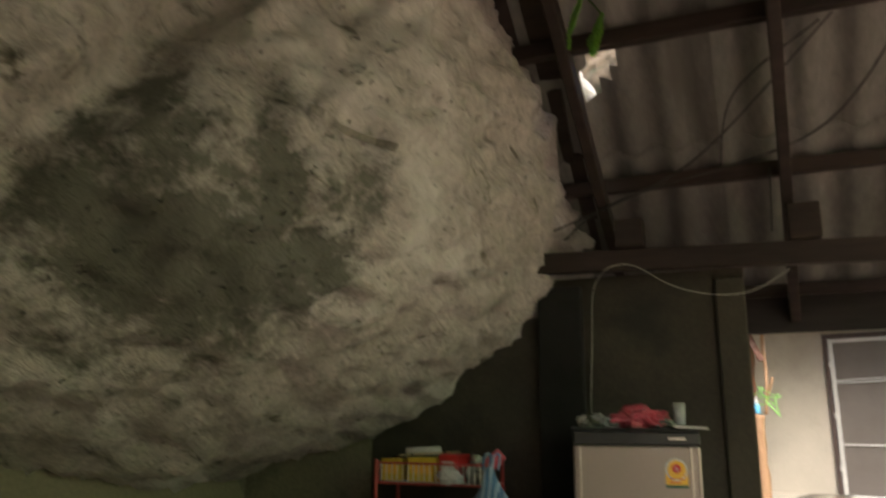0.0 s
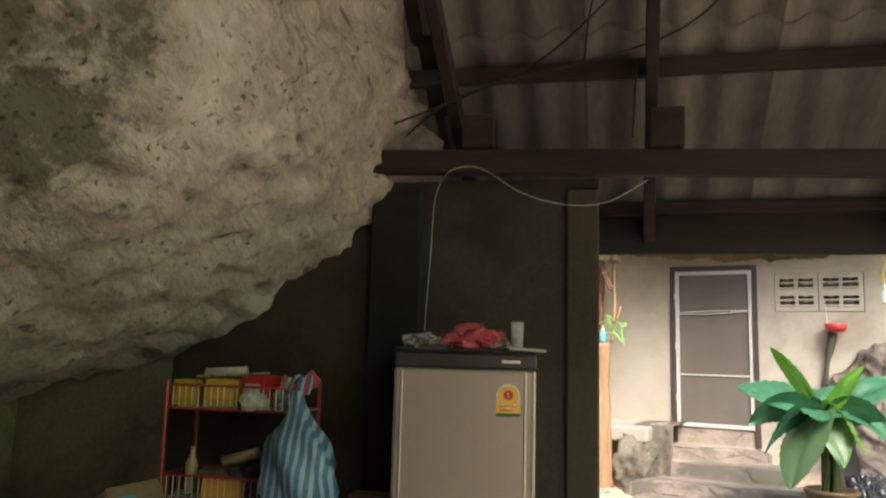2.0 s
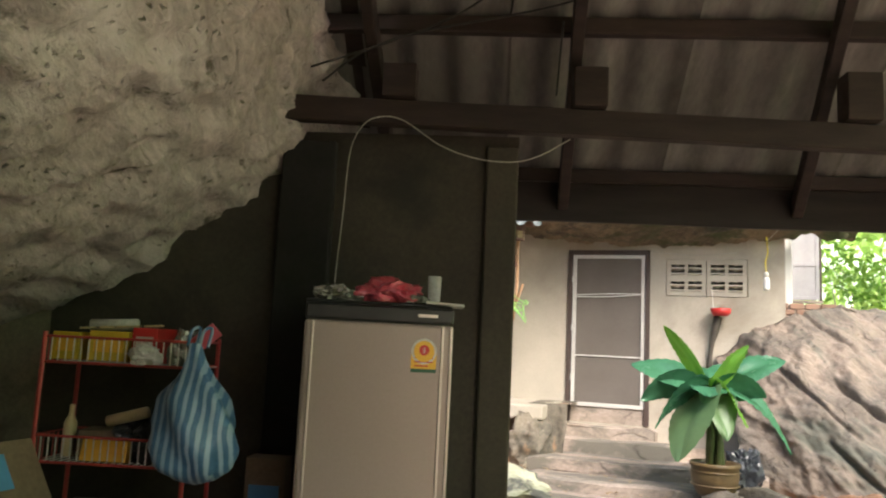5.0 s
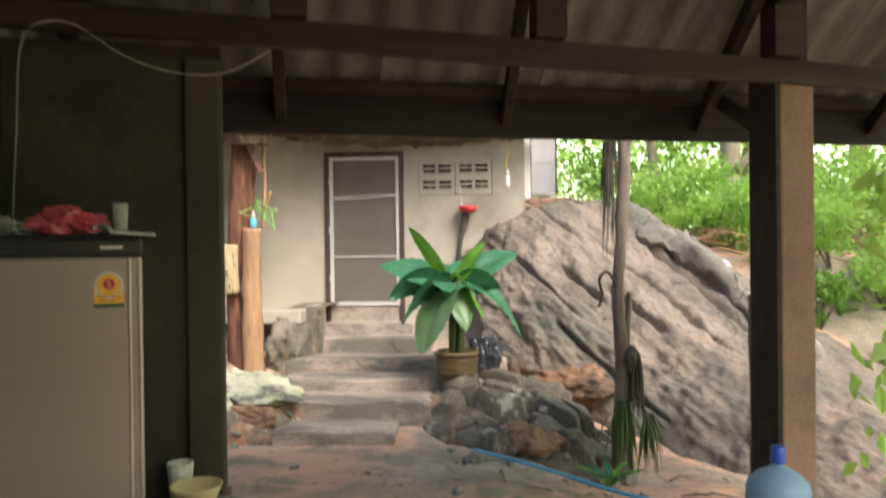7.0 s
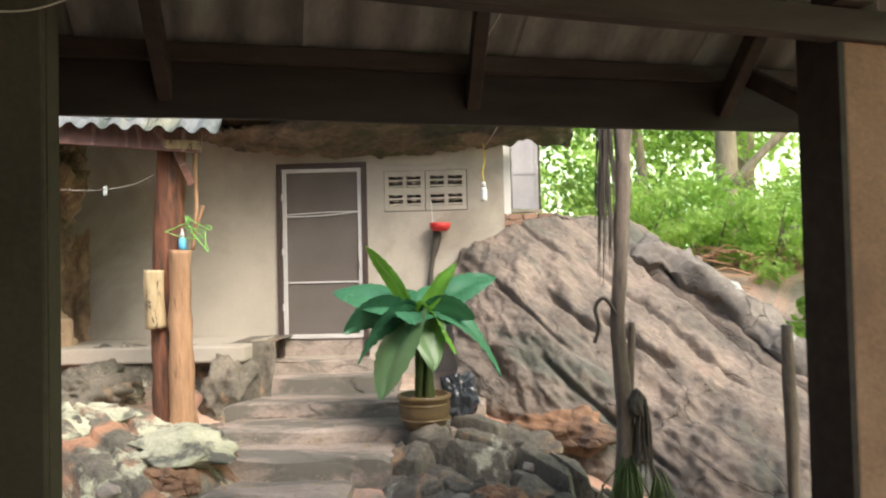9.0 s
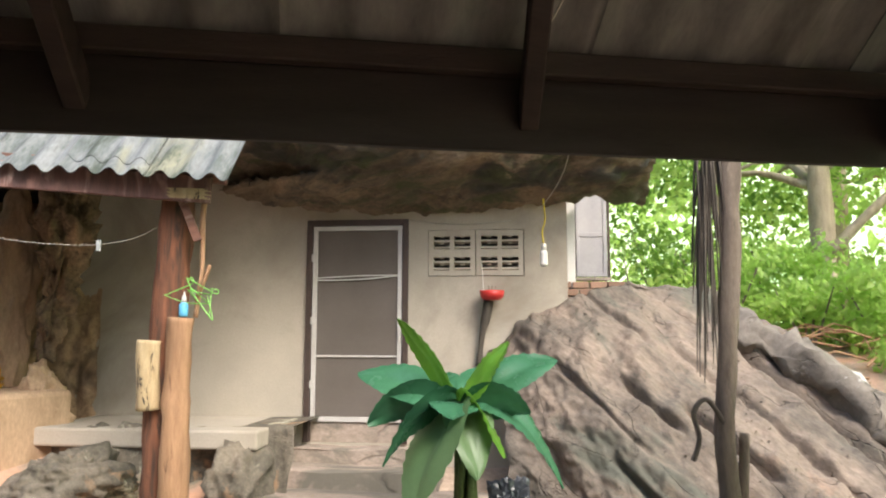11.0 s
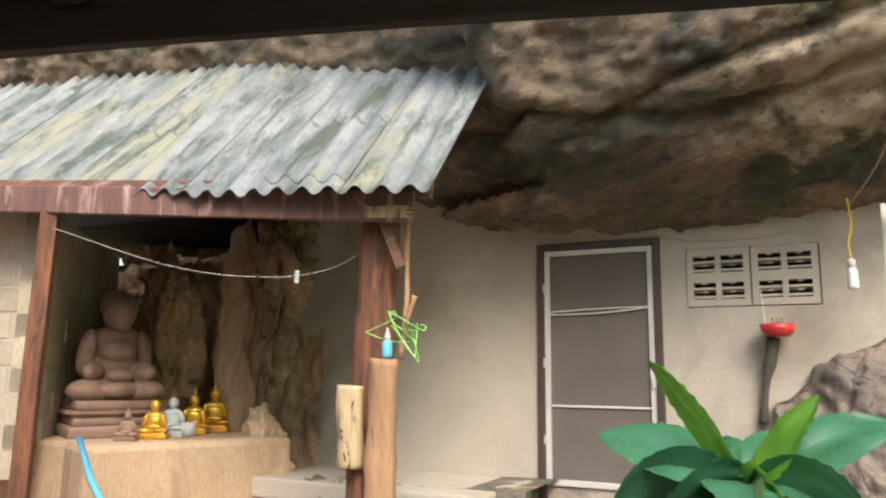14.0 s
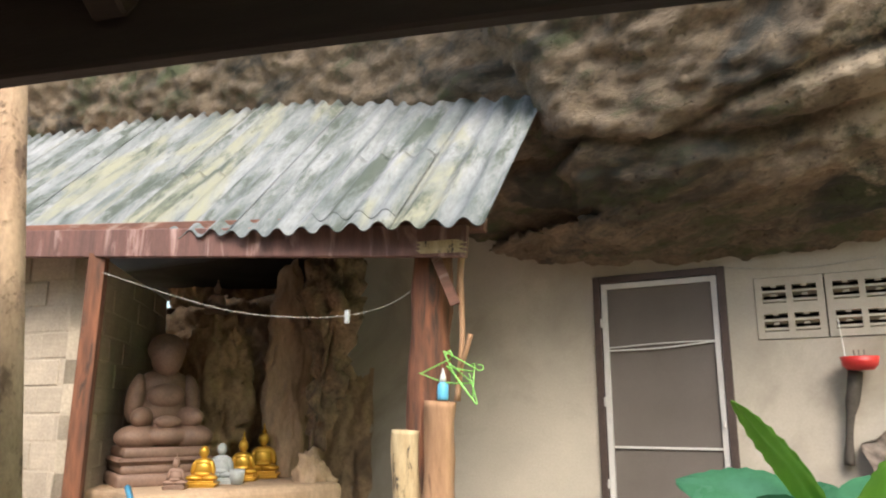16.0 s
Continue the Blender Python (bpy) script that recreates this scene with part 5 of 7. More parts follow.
# ---- fridge and things on it ----
FR = pose(-1.679, 4.104, 0, 0, 0, math.degrees(math.atan2(0.299, 0.527)))
fr = empty("fridge", FR @ pose(0, 0, 0.28), "single door pinkish silver fridge on the platform", "fridge")
FW = 0.606
part("fridge_body", bx(0.012, FW - 0.012, 0.055, 0.50, 0.0, 1.17, bevel=0.01), M["fridgebody"], fr, "dark grey steel sides")
dr = part("fridge_door", bx(0.0, FW, 0, 0.05, 0.13, 1.105, bevel=0.014), M["fridge"], fr, "pinkish silver door panel")
part("top_band", bx(0.0, FW, -0.004, 0.05, 1.108, 1.172, bevel=0.01), M["black"], fr, "black top band of the door")
part("top_lid", bx(0.0, FW, 0.052, 0.5, 1.174, 1.19, bevel=0.006), M["black"], fr, "black lid")
part("plinth", bx(0.02, FW - 0.02, 0.03, 0.05, 0.0, 0.125, bevel=0.006), M["black"], fr, "black plinth")
for a in (0.028, FW - 0.052, FW - 0.016):
    part("door_trim", bx(a, a + 0.010, -0.006, 0.002, 0.135, 1.10, bevel=0.002), M["trim"], dr, "pale vertical trim")
st = part("energy_label", bx(FW - 0.172, FW - 0.068, -0.0025, 0.0, 0.925, 1.0, bevel=0), M["orange"], dr, "orange printed label with a number in a disc")
bm = lathe([(0.001, 0), (0.052, 0), (0.052, 0.002), (0.001, 0.002)], 28, pose(FW - 0.12, -0.001, 0.995, 90))
part("label_arch", bm, M["paper"], dr)
bm = lathe([(0.001, 0), (0.043, 0), (0.043, 0.0015), (0.001, 0.0015)], 28, pose(FW - 0.12, -0.0036, 0.995, 90))
part("label_arch", bm, M["orange"], dr)
bm = lathe([(0.001, 0), (0.021, 0), (0.021, 0.001), (0.001, 0.001)], 24, pose(FW - 0.12, -0.0058, 1.0, 90))
part("label_disc", bm, M["red"], dr)
part("label_foot", bx(FW - 0.172, FW - 0.068, -0.003, -0.0003, 0.910, 0.9245, bevel=0), M["greenplastic"], dr)
for k in range(3):
    part("label_line", bx(FW - 0.158, FW - 0.082 - 0.02 * (k == 2), -0.0034, -0.0026, 0.966 - k * 0.016, 0.971 - k * 0.016, bevel=0), M["red"], dr)
part("badge", bx(FW - 0.15, FW - 0.07, -0.0065, -0.0045, 1.133, 1.145, bevel=0), M["trim"], fr)
cu = bpy.data.curves.new("label_digit", "FONT")
cu.body, cu.size, cu.align_x = "5", 0.03, "CENTER"
dg = new("label_digit", cu)
dgm = bpy.data.meshes.new_from_object(dg)
bpy.data.objects.remove(dg)
dgo = new("label_digit", dgm)
dgm.materials.append(M["paper"])
dgo.parent = dr
dgo.matrix_local = pose(FW - 0.12, -0.0072, 0.989, 90)


def crumpled(name, size, mat, seed, label, category, m):
    bm = bmesh.new()
    bmesh.ops.create_icosphere(bm, subdivisions=4, radius=0.5)
    for v in bm.verts:
        p = v.co.copy()
        k = 1 + 0.55 * noise.noise(p * 3.4 + Vector((seed, 0, 0))) + 0.35 * abs(noise.noise(p * 8 + Vector((0, seed, 0))))
        v.co = Vector((p.x * size[0] * k, p.y * size[1] * k, max(p.z, -0.32) * size[2] * k + 0.32 * size[2]))
    ob = link_mesh(name, bm, mat, smooth=False)
    ob.matrix_world = m
    return tagged(ob, label, category)


TOP = FR @ pose(0, 0, 0.28 + 1.191)
crumpled("foil_bag", (0.20, 0.16, 0.075), M["silver"], 1, "crumpled silver foil bag on the fridge", "bag", TOP @ pose(0.13, 0.16, 0))
crumpled("plastic_bag", (0.24, 0.2, 0.12), M["redbag"], 4, "crumpled thin red plastic bag on the fridge", "bag", TOP @ pose(0.34, 0.17, 0))
crumpled("plastic_bag", (0.10, 0.12, 0.05), M["silver"], 7, "scrap of clear plastic bag on the fridge", "bag", TOP @ pose(0.46, 0.14, 0))
gl = tagged(link_mesh("drinking_glass", lathe([(0.001, 0), (0.026, 0), (0.031, 0.11), (0.029, 0.11), (0.0245, 0.006), (0.001, 0.006)], 24), M["clear"], smooth=True), "clear drinking glass on the fridge", "glass")
gl.matrix_world = TOP @ pose(0.535, 0.12, 0.013)
tagged(link_mesh("folded_cloth", bx(0, 0.16, 0, 0.15, 0, 0.012, bevel=0.005), M["paper"]), "folded white cloth overhanging the fridge edge", "cloth").matrix_world = TOP @ pose(0.49, 0.03, 0.0, 0, 3, -8)

# cable along the wall
cab = curve_pts([(-1.17, -0.685, 1.4), (-1.17, -0.685, 1.6), (-1.15, -0.69, 1.95), (-1.13, -0.72, 2.233), (-1.06, -0.86, 2.32), (-0.983, -0.90, 2.37), (-0.853, -0.90, 2.366), (-0.66, -0.90, 2.244), (-0.487, -0.90, 2.185), (-0.319, -0.90, 2.172), (-0.193, -0.90, 2.205), (-0.05, -0.90, 2.29)], 8)
placed(link_mesh("cable", tb(cab, 0.0032, 6), M["wire"]), "thin pale cable looping up the wall", "cable")
for k, pts in enumerate((((-1.3, -0.95, 2.6), (-0.7, -1.0, 2.8), (-0.35, -1.2, 2.95), (0.2, -1.6, 3.35)), ((-1.25, -0.9, 2.55), (-0.9, -0.95, 2.75), (0.1, -1.1, 2.95), (0.5, -1.55, 3.3)),
                         ((-0.35, -0.9, 2.9), (-0.25, -1.3, 3.15), (0.15, -1.55, 3.35)), ((-0.12, -0.9, 2.5), (-0.1, -0.95, 2.85)))):
    placed(link_mesh("cable", tb(curve_pts(pts, 8), 0.006, 5), M["blackwire"]), "slack black cable under the roof", "cable", "black roof cables")
placed(link_mesh("cable", tb([(1.62, -0.9, 2.95), (1.45, -0.4, 2.62), (1.3, -0.05, 2.3)], 0.004, 5), M["wire"]), "thin white thread under the roof sheets", "thread")

# ---- rack ----
RK = SH @ pose(-2.31, -1.2, 0.285, 0, 0, 1)
rk = empty("wire_rack", RK, "red coated wire rack with three crowded baskets", "rack")
RW, RD = 0.66, 0.30
for a in (0, RW):
    for b in (0, RD):
        part("rack_post", tb([(a, b, 0), (a, b, 1.0)], 0.010, 8), M["redwire"], rk)
for z in (0.09, 0.45, 0.87):
    bk = part("basket", tb([(0, 0, z + 0.11), (RW, 0, z + 0.11), (RW, RD, z + 0.11), (0, RD, z + 0.11), (0, 0, z + 0.11)], 0.006, 6), M["redwire"], rk, "red wire basket")
    part("basket_rim", tb([(0, 0, z), (RW, 0, z), (RW, RD, z), (0, RD, z), (0, 0, z)], 0.006, 6), M["redwire"], bk)
    for k in range(21):
        x = RW * k / 20
        part("basket_wire", tb([(x, 0.001, z + 0.11), (x, 0.001, z), (x, RD, z)], 0.0032, 5), M["paper"], bk, "pale worn coated wire")
    for k in range(1, 8):
        y = RD * k / 8
        part("basket_wire", tb([(0.001, y, z + 0.11), (0.001, y, z)], 0.003, 5), M["redwire"], bk)


def carton(name, a, mat, label, m, category="box", accent=None):
    ob = empty(name, m, label, category)
    part("carton_body", bx(0, a[0], 0, a[1], 0, a[2], bevel=0.004), mat, ob)
    if accent:
        part("printed_panel", bx(0.02, a[0] - 0.02, -0.002, 0.0, a[2] * 0.3, a[2] * 0.75, bevel=0), accent, ob)
    return ob


def on_rack(x, y, z, rx=0, ry=0, rz=0):
    return RK @ pose(x, y, z, rx, ry, rz)


carton("yellow_box", (0.12, 0.12, 0.12), M["yellow"], "bright yellow cardboard packet in the rack", on_rack(0.015, 0.03, 0.882), "packet", M["orange"])
carton("yellow_box", (0.17, 0.14, 0.13), M["yellow"], "dull yellow cardboard box in the rack", on_rack(0.19, 0.015, 0.882, 0, 0, 3), "box", M["orange"])
carton("red_packet", (0.12, 0.16, 0.15), M["red"], "red and white printed packet in the rack", on_rack(0.375, 0.02, 0.882, 0, 0, -6), "packet", M["paper"])
tagged(link_mesh("paper_roll", tb([(0, 0, 0), (0.2, 0.03, 0.012)], 0.026, 14), M["paper"], smooth=True), "white paper roll lying on the packets", "paper roll").matrix_world = on_rack(0.14, 0.11, 1.035)
tagged(link_mesh("wooden_ruler", bx(0, 0.36, 0, 0.03, 0, 0.009, bevel=0.002), M["logcut"]), "long pale wooden slat on the packets", "slat").matrix_world = on_rack(0.12, 0.05, 1.016, 0, -4, 4)
crumpled("plastic_bag", (0.12, 0.13, 0.16), M["silver"], 12, "crumpled white and silver plastic bag in the rack", "bag", on_rack(0.58, 0.1, 0.882))
crumpled("plastic_bag", (0.12, 0.1, 0.09), M["paper"], 13, "crumpled white plastic bag at the rack corner", "bag", on_rack(0.45, 0.0, 0.882))
tagged(link_mesh("dustpan", bx(0, 0.13, 0, 0.012, 0, 0.07, bevel=0.005), M["pinkplastic"]), "pinkish plastic tray sticking out of the rack", "tray").matrix_world = on_rack(0.66, 0.05, 0.93, 0, -42, 14)
for k, (x, r, h, mt, lab) in enumerate(((0.09, 0.028, 0.22, "cream", "pale bottle standing in the rack"), (0.46, 0.04, 0.12, "black", "dark jar in the rack"), (0.54, 0.035, 0.16, "orange", "orange bottle in the rack"))):
    if r:
        tagged(link_mesh("bottle", lathe([(0.001, 0), (r, 0), (r, h * 0.65), (r * 0.4, h * 0.8), (r * 0.4, h), (0.001, h)], 16), M[mt], smooth=True), lab, "bottle").matrix_world = on_rack(x, 0.12, 0.462)
carton("brown_box", (0.22, 0.16, 0.12), M["card"], "brown cardboard box lying in the rack", on_rack(0.16, 0.06, 0.462, 0, 0, 8))
carton("orange_packet", (0.2, 0.05, 0.09), M["orange"], "orange snack packet in the rack", on_rack(0.2, 0.012, 0.462, -12), "packet")
tagged(link_mesh("paper_roll", tb([(0, 0, 0), (0.18, -0.02, 0.05)], 0.025, 12), M["cream"], smooth=True), "cream paper tube in the rack", "paper roll").matrix_world = on_rack(0.27, 0.1, 0.62)
crumpled("plastic_bag", (0.22, 0.2, 0.2), M["blackbag"], 22, "dark plastic bag in the rack", "bag", on_rack(0.42, 0.15, 0.465))
carton("dark_box", (0.3, 0.2, 0.16), M["black"], "dark box in the lowest basket", on_rack(0.08, 0.05, 0.102))
carton("red_packet", (0.17, 0.14, 0.17), M["red"], "red packet in the lowest basket", on_rack(0.4, 0.03, 0.102), "packet", M["orange"])
tray = tagged(link_mesh("pink_basket", lathe([(0.001, 0), (0.19, 0), (0.23, 0.12), (0.225, 0.12), (0.185, 0.01), (0.001, 0.01)], 26, Matrix.Diagonal((1.0, 0.6, 1, 1))), M["pinkplastic"], smooth=True), "pink red plastic basket before the rack", "basket")
tray.matrix_world = SH @ pose(-1.62, -1.42, 0.43)
carton("brown_box", (0.34, 0.26, 0.148), M["card"], "plain brown box under the pink basket", SH @ pose(-1.79, -1.55, 0.281))

# hanging striped bag
def bag_at(m):
    bm = bmesh.new()
    n, mm = 28, 30
    prof = [(0.02, 0.56), (0.035, 0.5), (0.07, 0.42), (0.12, 0.34), (0.155, 0.24), (0.16, 0.14), (0.13, 0.06), (0.06, 0.01), (0.005, 0.0)]
    rings = []
    for i in range(mm + 1):
        t = i / mm
        zz = 0.56 * (1 - t)
        r = lerp_table(zz, sorted((b, a) for a, b in prof))
        ring = []
        for k in range(n):
            a = 2 * math.pi * k / n
            fold = 1 + 0.16 * math.sin(a * 5 + zz * 14) * (0.4 + t * (1 - t) * 2) + 0.2 * noise.noise(Vector((math.cos(a) * 1.6, math.sin(a) * 1.6, zz * 7)))
            ring.append(bm.verts.new((r * fold * math.cos(a) * 1.05 + 0.05 * t, r * fold * math.sin(a) * 0.75, zz)))
        rings.append(ring)
    for i in range(mm):
        for k in range(n):
            bm.faces.new((rings[i][k], rings[i + 1][k], rings[i + 1][(k + 1) % n], rings[i][(k + 1) % n]))
    bmesh.ops.recalc_face_normals(bm, faces=bm.faces)
    ob = link_mesh("carrier_bag", bm, M["stripe"], smooth=True)
    ob.matrix_world = m
    for dx in (-0.02, 0.03):
        part("bag_handle", tb(curve_pts([(dx - 0.012, 0, 0.545), (dx - 0.01, 0.03, 0.61), (dx + 0.012, 0.06, 0.62), (dx + 0.015, 0.02, 0.545)], 5), 0.007, 6), M["stripe"], ob, "twisted plastic handle")
    return tagged(ob, "full blue and white striped carrier bag hanging from the rack", "bag")


bag_at(on_rack(0.72, -0.14, 0.42))
cb = carton("cardboard_box", (0.36, 0.3, 0.30), M["card"], "open leaning brown cardboard box with a blue label", SH @ pose(-2.44, -1.62, 0.40, 0, -30, -10), "box")
part("flap", bx(0.362, 0.372, 0.0, 0.3, 0.05, 0.31, bevel=0.002), M["card"], cb, "brown side flap")
part("label_panel", bx(0.3725, 0.374, 0.03, 0.14, 0.12, 0.26, bevel=0), M["bluelabel"], cb)
carton("cardboard_box", (0.5, 0.42, 0.15), M["card"], "flat brown cardboard box on the platform", SH @ pose(-2.5, -1.75, 0.281))
carton("cardboard_box", (0.18, 0.12, 0.48), M["card"], "narrow standing cardboard box by the fridge", SH @ pose(-1.47, -0.92, 0.281), "box", M["bluelabel"])
for nm, x, v, r, mt, lab in (("green_tub", -1.72, -1.8, 0.19, "greenplastic", "upturned dark green plastic tub"), ("blue_bowl", -1.40, -1.82, 0.12, "blueplastic", "upturned glossy blue violet bowl")):
    prof = [(r * 1.05, 0), (r * 1.05, 0.02)] + [(r * math.cos(a), 0.02 + r * 0.85 * math.sin(a)) for a in np.linspace(0.05, 1.5, 10)]
    tagged(link_mesh(nm, lathe(prof, 28), M[mt], smooth=True), lab, "tub").matrix_world = SH @ pose(x, v, 0.431 if nm == "green_tub" else 0.532)
carton("crate", (0.78, 0.40, 0.15), M["black"], "dark box carrying the upturned tubs", SH @ pose(-2.02, -1.99, 0.281), "box")
carton("small_box", (0.24, 0.24, 0.10), M["card"], "small brown box under the blue bowl", SH @ pose(-1.5, -1.94, 0.431), "box")
crumpled("plastic_bag", (0.22, 0.2, 0.14), M["greyplate"], 31, "grey crumpled plastic bag before the box", "bag", SH @ pose(-2.3, -1.9, 0.50))

# bowl, plate, cup at the platform edge
PLT = SH @ pose(-0.38, -0.97, 0.281)
tagged(link_mesh("plate", lathe([(0.001, 0), (0.10, 0), (0.15, 0.022), (0.146, 0.026), (0.1, 0.008), (0.001, 0.008)], 30), M["greyplate"], smooth=True), "grey plate on the platform edge", "plate").matrix_world = PLT
tagged(link_mesh("bowl", lathe([(0.001, 0.009), (0.055, 0.009), (0.075, 0.03), (0.105, 0.10), (0.112, 0.115), (0.105, 0.115), (0.07, 0.035), (0.001, 0.02)], 30), M["cream"], smooth=True), "cream enamel bowl on the grey plate", "bowl").matrix_world = PLT
tagged(link_mesh("paper_cup", lathe([(0.001, 0), (0.045, 0), (0.06, 0.16), (0.055, 0.16), (0.04, 0.01), (0.001, 0.01)], 12), M["paper"]), "torn white paper carton on the platform", "carton").matrix_world = SH @ pose(-0.47, -0.77, 0.281)

# water bottle
wb = empty("water_bottle", pose(1.40, 4.82, 0.027) @ Matrix.Scale(0.97, 4), "large milky blue water bottle with a dark blue cap", "water bottle")
ribs = [(0.001, 0), (0.12, 0), (0.132, 0.015)]
for k in range(5):
    z = 0.03 + k * 0.062
    ribs += [(0.135, z), (0.135, z + 0.04), (0.128, z + 0.051)]
ribs += [(0.135, 0.345), (0.125, 0.38), (0.09, 0.415), (0.045, 0.44), (0.028, 0.45), (0.028, 0.47)]
part("bottle_body", lathe(ribs, 36), M["bottle"], wb, "ribbed milky blue plastic", True)
part("bottle_cap", lathe([(0.03, 0.462), (0.033, 0.465), (0.031, 0.53), (0.024, 0.536), (0.001, 0.536)], 24), M["bluecap"], wb, "dark blue cap", True)

# ---- courtyard: pot plant ----
pp = empty("potted_plant", pose(-0.14, 8.68, 0.12), "broad leaved green plant in a glazed brown pot", "plant")
pot = part("pot", lathe([(0.001, 0), (0.14, 0), (0.16, 0.02), (0.195, 0.1), (0.205, 0.18), (0.2, 0.24), (0.215, 0.25), (0.218, 0.275), (0.2, 0.285), (0.185, 0.27), (0.18, 0.22), (0.001, 0.215)], 36), M["pot"], pp, "glazed brown pot with a banded rim", True)
for z in (0.085, 0.2):
    part("pot_band", lathe([(0.19 + 0.1 * (z - 0.085), z), (0.213, z + 0.008), (0.19 + 0.1 * (z - 0.085), z + 0.018)], 36), M["pot"], pot, "", True)
part("potting_soil", lathe([(0.001, 0.24), (0.1, 0.245), (0.178, 0.235), (0.178, 0.2), (0.001, 0.2)], 24), M["soil"], pot)


def broad_leaf(base, yaw, rise, length, width, droop, seed, roll=0.0):
    """One ribbed strap leaf, arching out from base."""
    bm = bmesh.new()
    n, w = 18, 10
    d = Vector((math.sin(yaw), math.cos(yaw), 0))
    side = Vector((math.cos(yaw), -math.sin(yaw), 0))
    tilt = roll * side.y
    side = side * math.cos(tilt) + Vector((0, 0, 1)) * math.sin(tilt)
    g = {}
    for i in range(n + 1):
        t = i / n
        ang = rise - droop * t
        if i == 0:
            c = Vector(base)
        else:
            c = c + (d * math.cos(ang) + Vector((0, 0, 1)) * math.sin(ang)) * (length / n)
        nrm = side.cross(d * math.cos(ang) + Vector((0, 0, 1)) * math.sin(ang)).normalized()
        ww = width * (0.07 if t < 0.12 else max(0.0, math.sin(math.pi * min(1, (t - 0.12) / 0.88) ** 0.75)) ** 0.75 + 0.03)
        for j in range(w + 1):
            q = (j / w - 0.5) * 2
            lift = 0.14 * ww * abs(q) - 0.05 * ww * q * q + 0.008 * math.sin(t * 60 + abs(q) * 9) * abs(q) * (t > 0.12) + 0.012 * noise.noise(Vector((seed, t * 4, q * 2)))
            g[i, j] = bm.verts.new(c + side * ww * 0.5 * q + nrm * lift)
    for i in range(n):
        for j in range(w):
            bm.faces.new((g[i, j], g[i + 1, j], g[i + 1, j + 1], g[i, j + 1]))
    return bm


def arched_leaf(base, tip, arch, width, seed, cup=0.12):
    """One broad ribbed leaf on a short stalk, bowed up between base and tip."""
    bm = bmesh.new()
    base, tip = Vector(base), Vector(tip)
    mid = (base + tip) / 2 + Vector((0, 0, arch))
    n, w = 22, 12
    out = Vector((tip.x - base.x, tip.y - base.y, 0)).normalized()
    side = Vector((out.y, -out.x, 0))
    if side.x < 0:
        side = -side
    side = (side * 0.75 + Vector((0, -0.25, -1.0)) * abs(out.x) * (1 if out.x > 0 else -1) * 0.8).normalized() if abs(out.x) > 0.5 else side
    g = {}
    for i in range(n + 1):
        t = i / n
        c = base * (1 - t) ** 2 + mid * 2 * t * (1 - t) + tip * t * t
        d = ((mid - base) * (1 - t) + (tip - mid) * t).normalized()
        sd = (side - d * side.dot(d)).normalized()
        nrm = sd.cross(d)
        if nrm.z < 0:
            nrm = -nrm
        s = max(0, (t - 0.06) / 0.94)
        ww = width * (0.06 + max(0.0, math.sin(math.pi * s ** 0.8)) ** 0.72)
        for j in range(w + 1):
            q = (j / w - 0.5) * 2
            lift = ww * (cup * abs(q) - 0.10 * q * q) + 0.007 * math.sin(t * 75 + abs(q) * 10) * abs(q) * (t > 0.16) + 0.02 * noise.noise(Vector((seed * 2.3, t * 3, q * 1.5)))
            g[i, j] = bm.verts.new(c + sd * ww * 0.5 * q + nrm * lift)
    for i in range(n):
        for j in range(w):
            bm.faces.new((g[i, j], g[i + 1, j], g[i + 1, j + 1], g[i, j + 1]))
    return bm


LEAVES = [((-0.44, -0.04, 1.47), 0.05, 0.13, "plantlight"), ((-0.74, 0.12, 1.10), 0.10, 0.25, "plant"), ((-0.64, -0.02, 0.78), 0.16, 0.24, "plant"), ((-0.30, -0.36, 0.30), 0.22, 0.46, "plantold"),
          ((0.28, 0.0, 1.32), 0.04, 0.22, "plantlight"), ((0.60, 0.22, 1.20), 0.10, 0.24, "plant"), ((0.62, 0.05, 0.40), 0.42, 0.20, "plant"), ((0.26, -0.22, 0.62), 0.20, 0.24, "plantlight"),
          ((-0.04, -0.38, 0.86), 0.14, 0.27, "plant"), ((-0.42, 0.40, 0.92), 0.18, 0.26, "plant"), ((0.34, 0.45, 0.95), 0.2, 0.26, "plant"), ((-0.5, -0.2, 0.55), 0.25, 0.24, "plant"), ((0.42, -0.12, 0.88), 0.15, 0.22, "plant"), ((0.1, -0.3, 0.5), 0.25, 0.24, "plantold")]
for k, (tip, arch, wd, mt) in enumerate(LEAVES):
    b = (0.03 * math.sin(k * 2.4) - 0.03, 0.03 * math.cos(k * 2.4), 0.86 + 0.03 * (k % 4))
    part("leaf", arched_leaf(b, tip, arch, wd * 1.3, k), M[mt], pp, {"plantlight": "bright young leaf", "plantold": "faded drooping leaf"}.get(mt, ""), True)
for k in range(5):
    a = k * 1.3
    part("stalk", tb([(0.06 * math.cos(a), 0.05 * math.sin(a), 0.22), (0.05 * math.cos(a + 0.4), 0.04 * math.sin(a + 0.4), 0.5), (0.03 * math.cos(a) - 0.03, 0.03 * math.sin(a), 0.92)], [0.03, 0.024, 0.014], 8), M["stem"], pp, "", True)
crumpled("plastic_bag", (0.3, 0.25, 0.42), M["blackbag"], 41, "dark grey plastic bag behind the plant", "bag", pose(0.12, 9.3, 0.12))

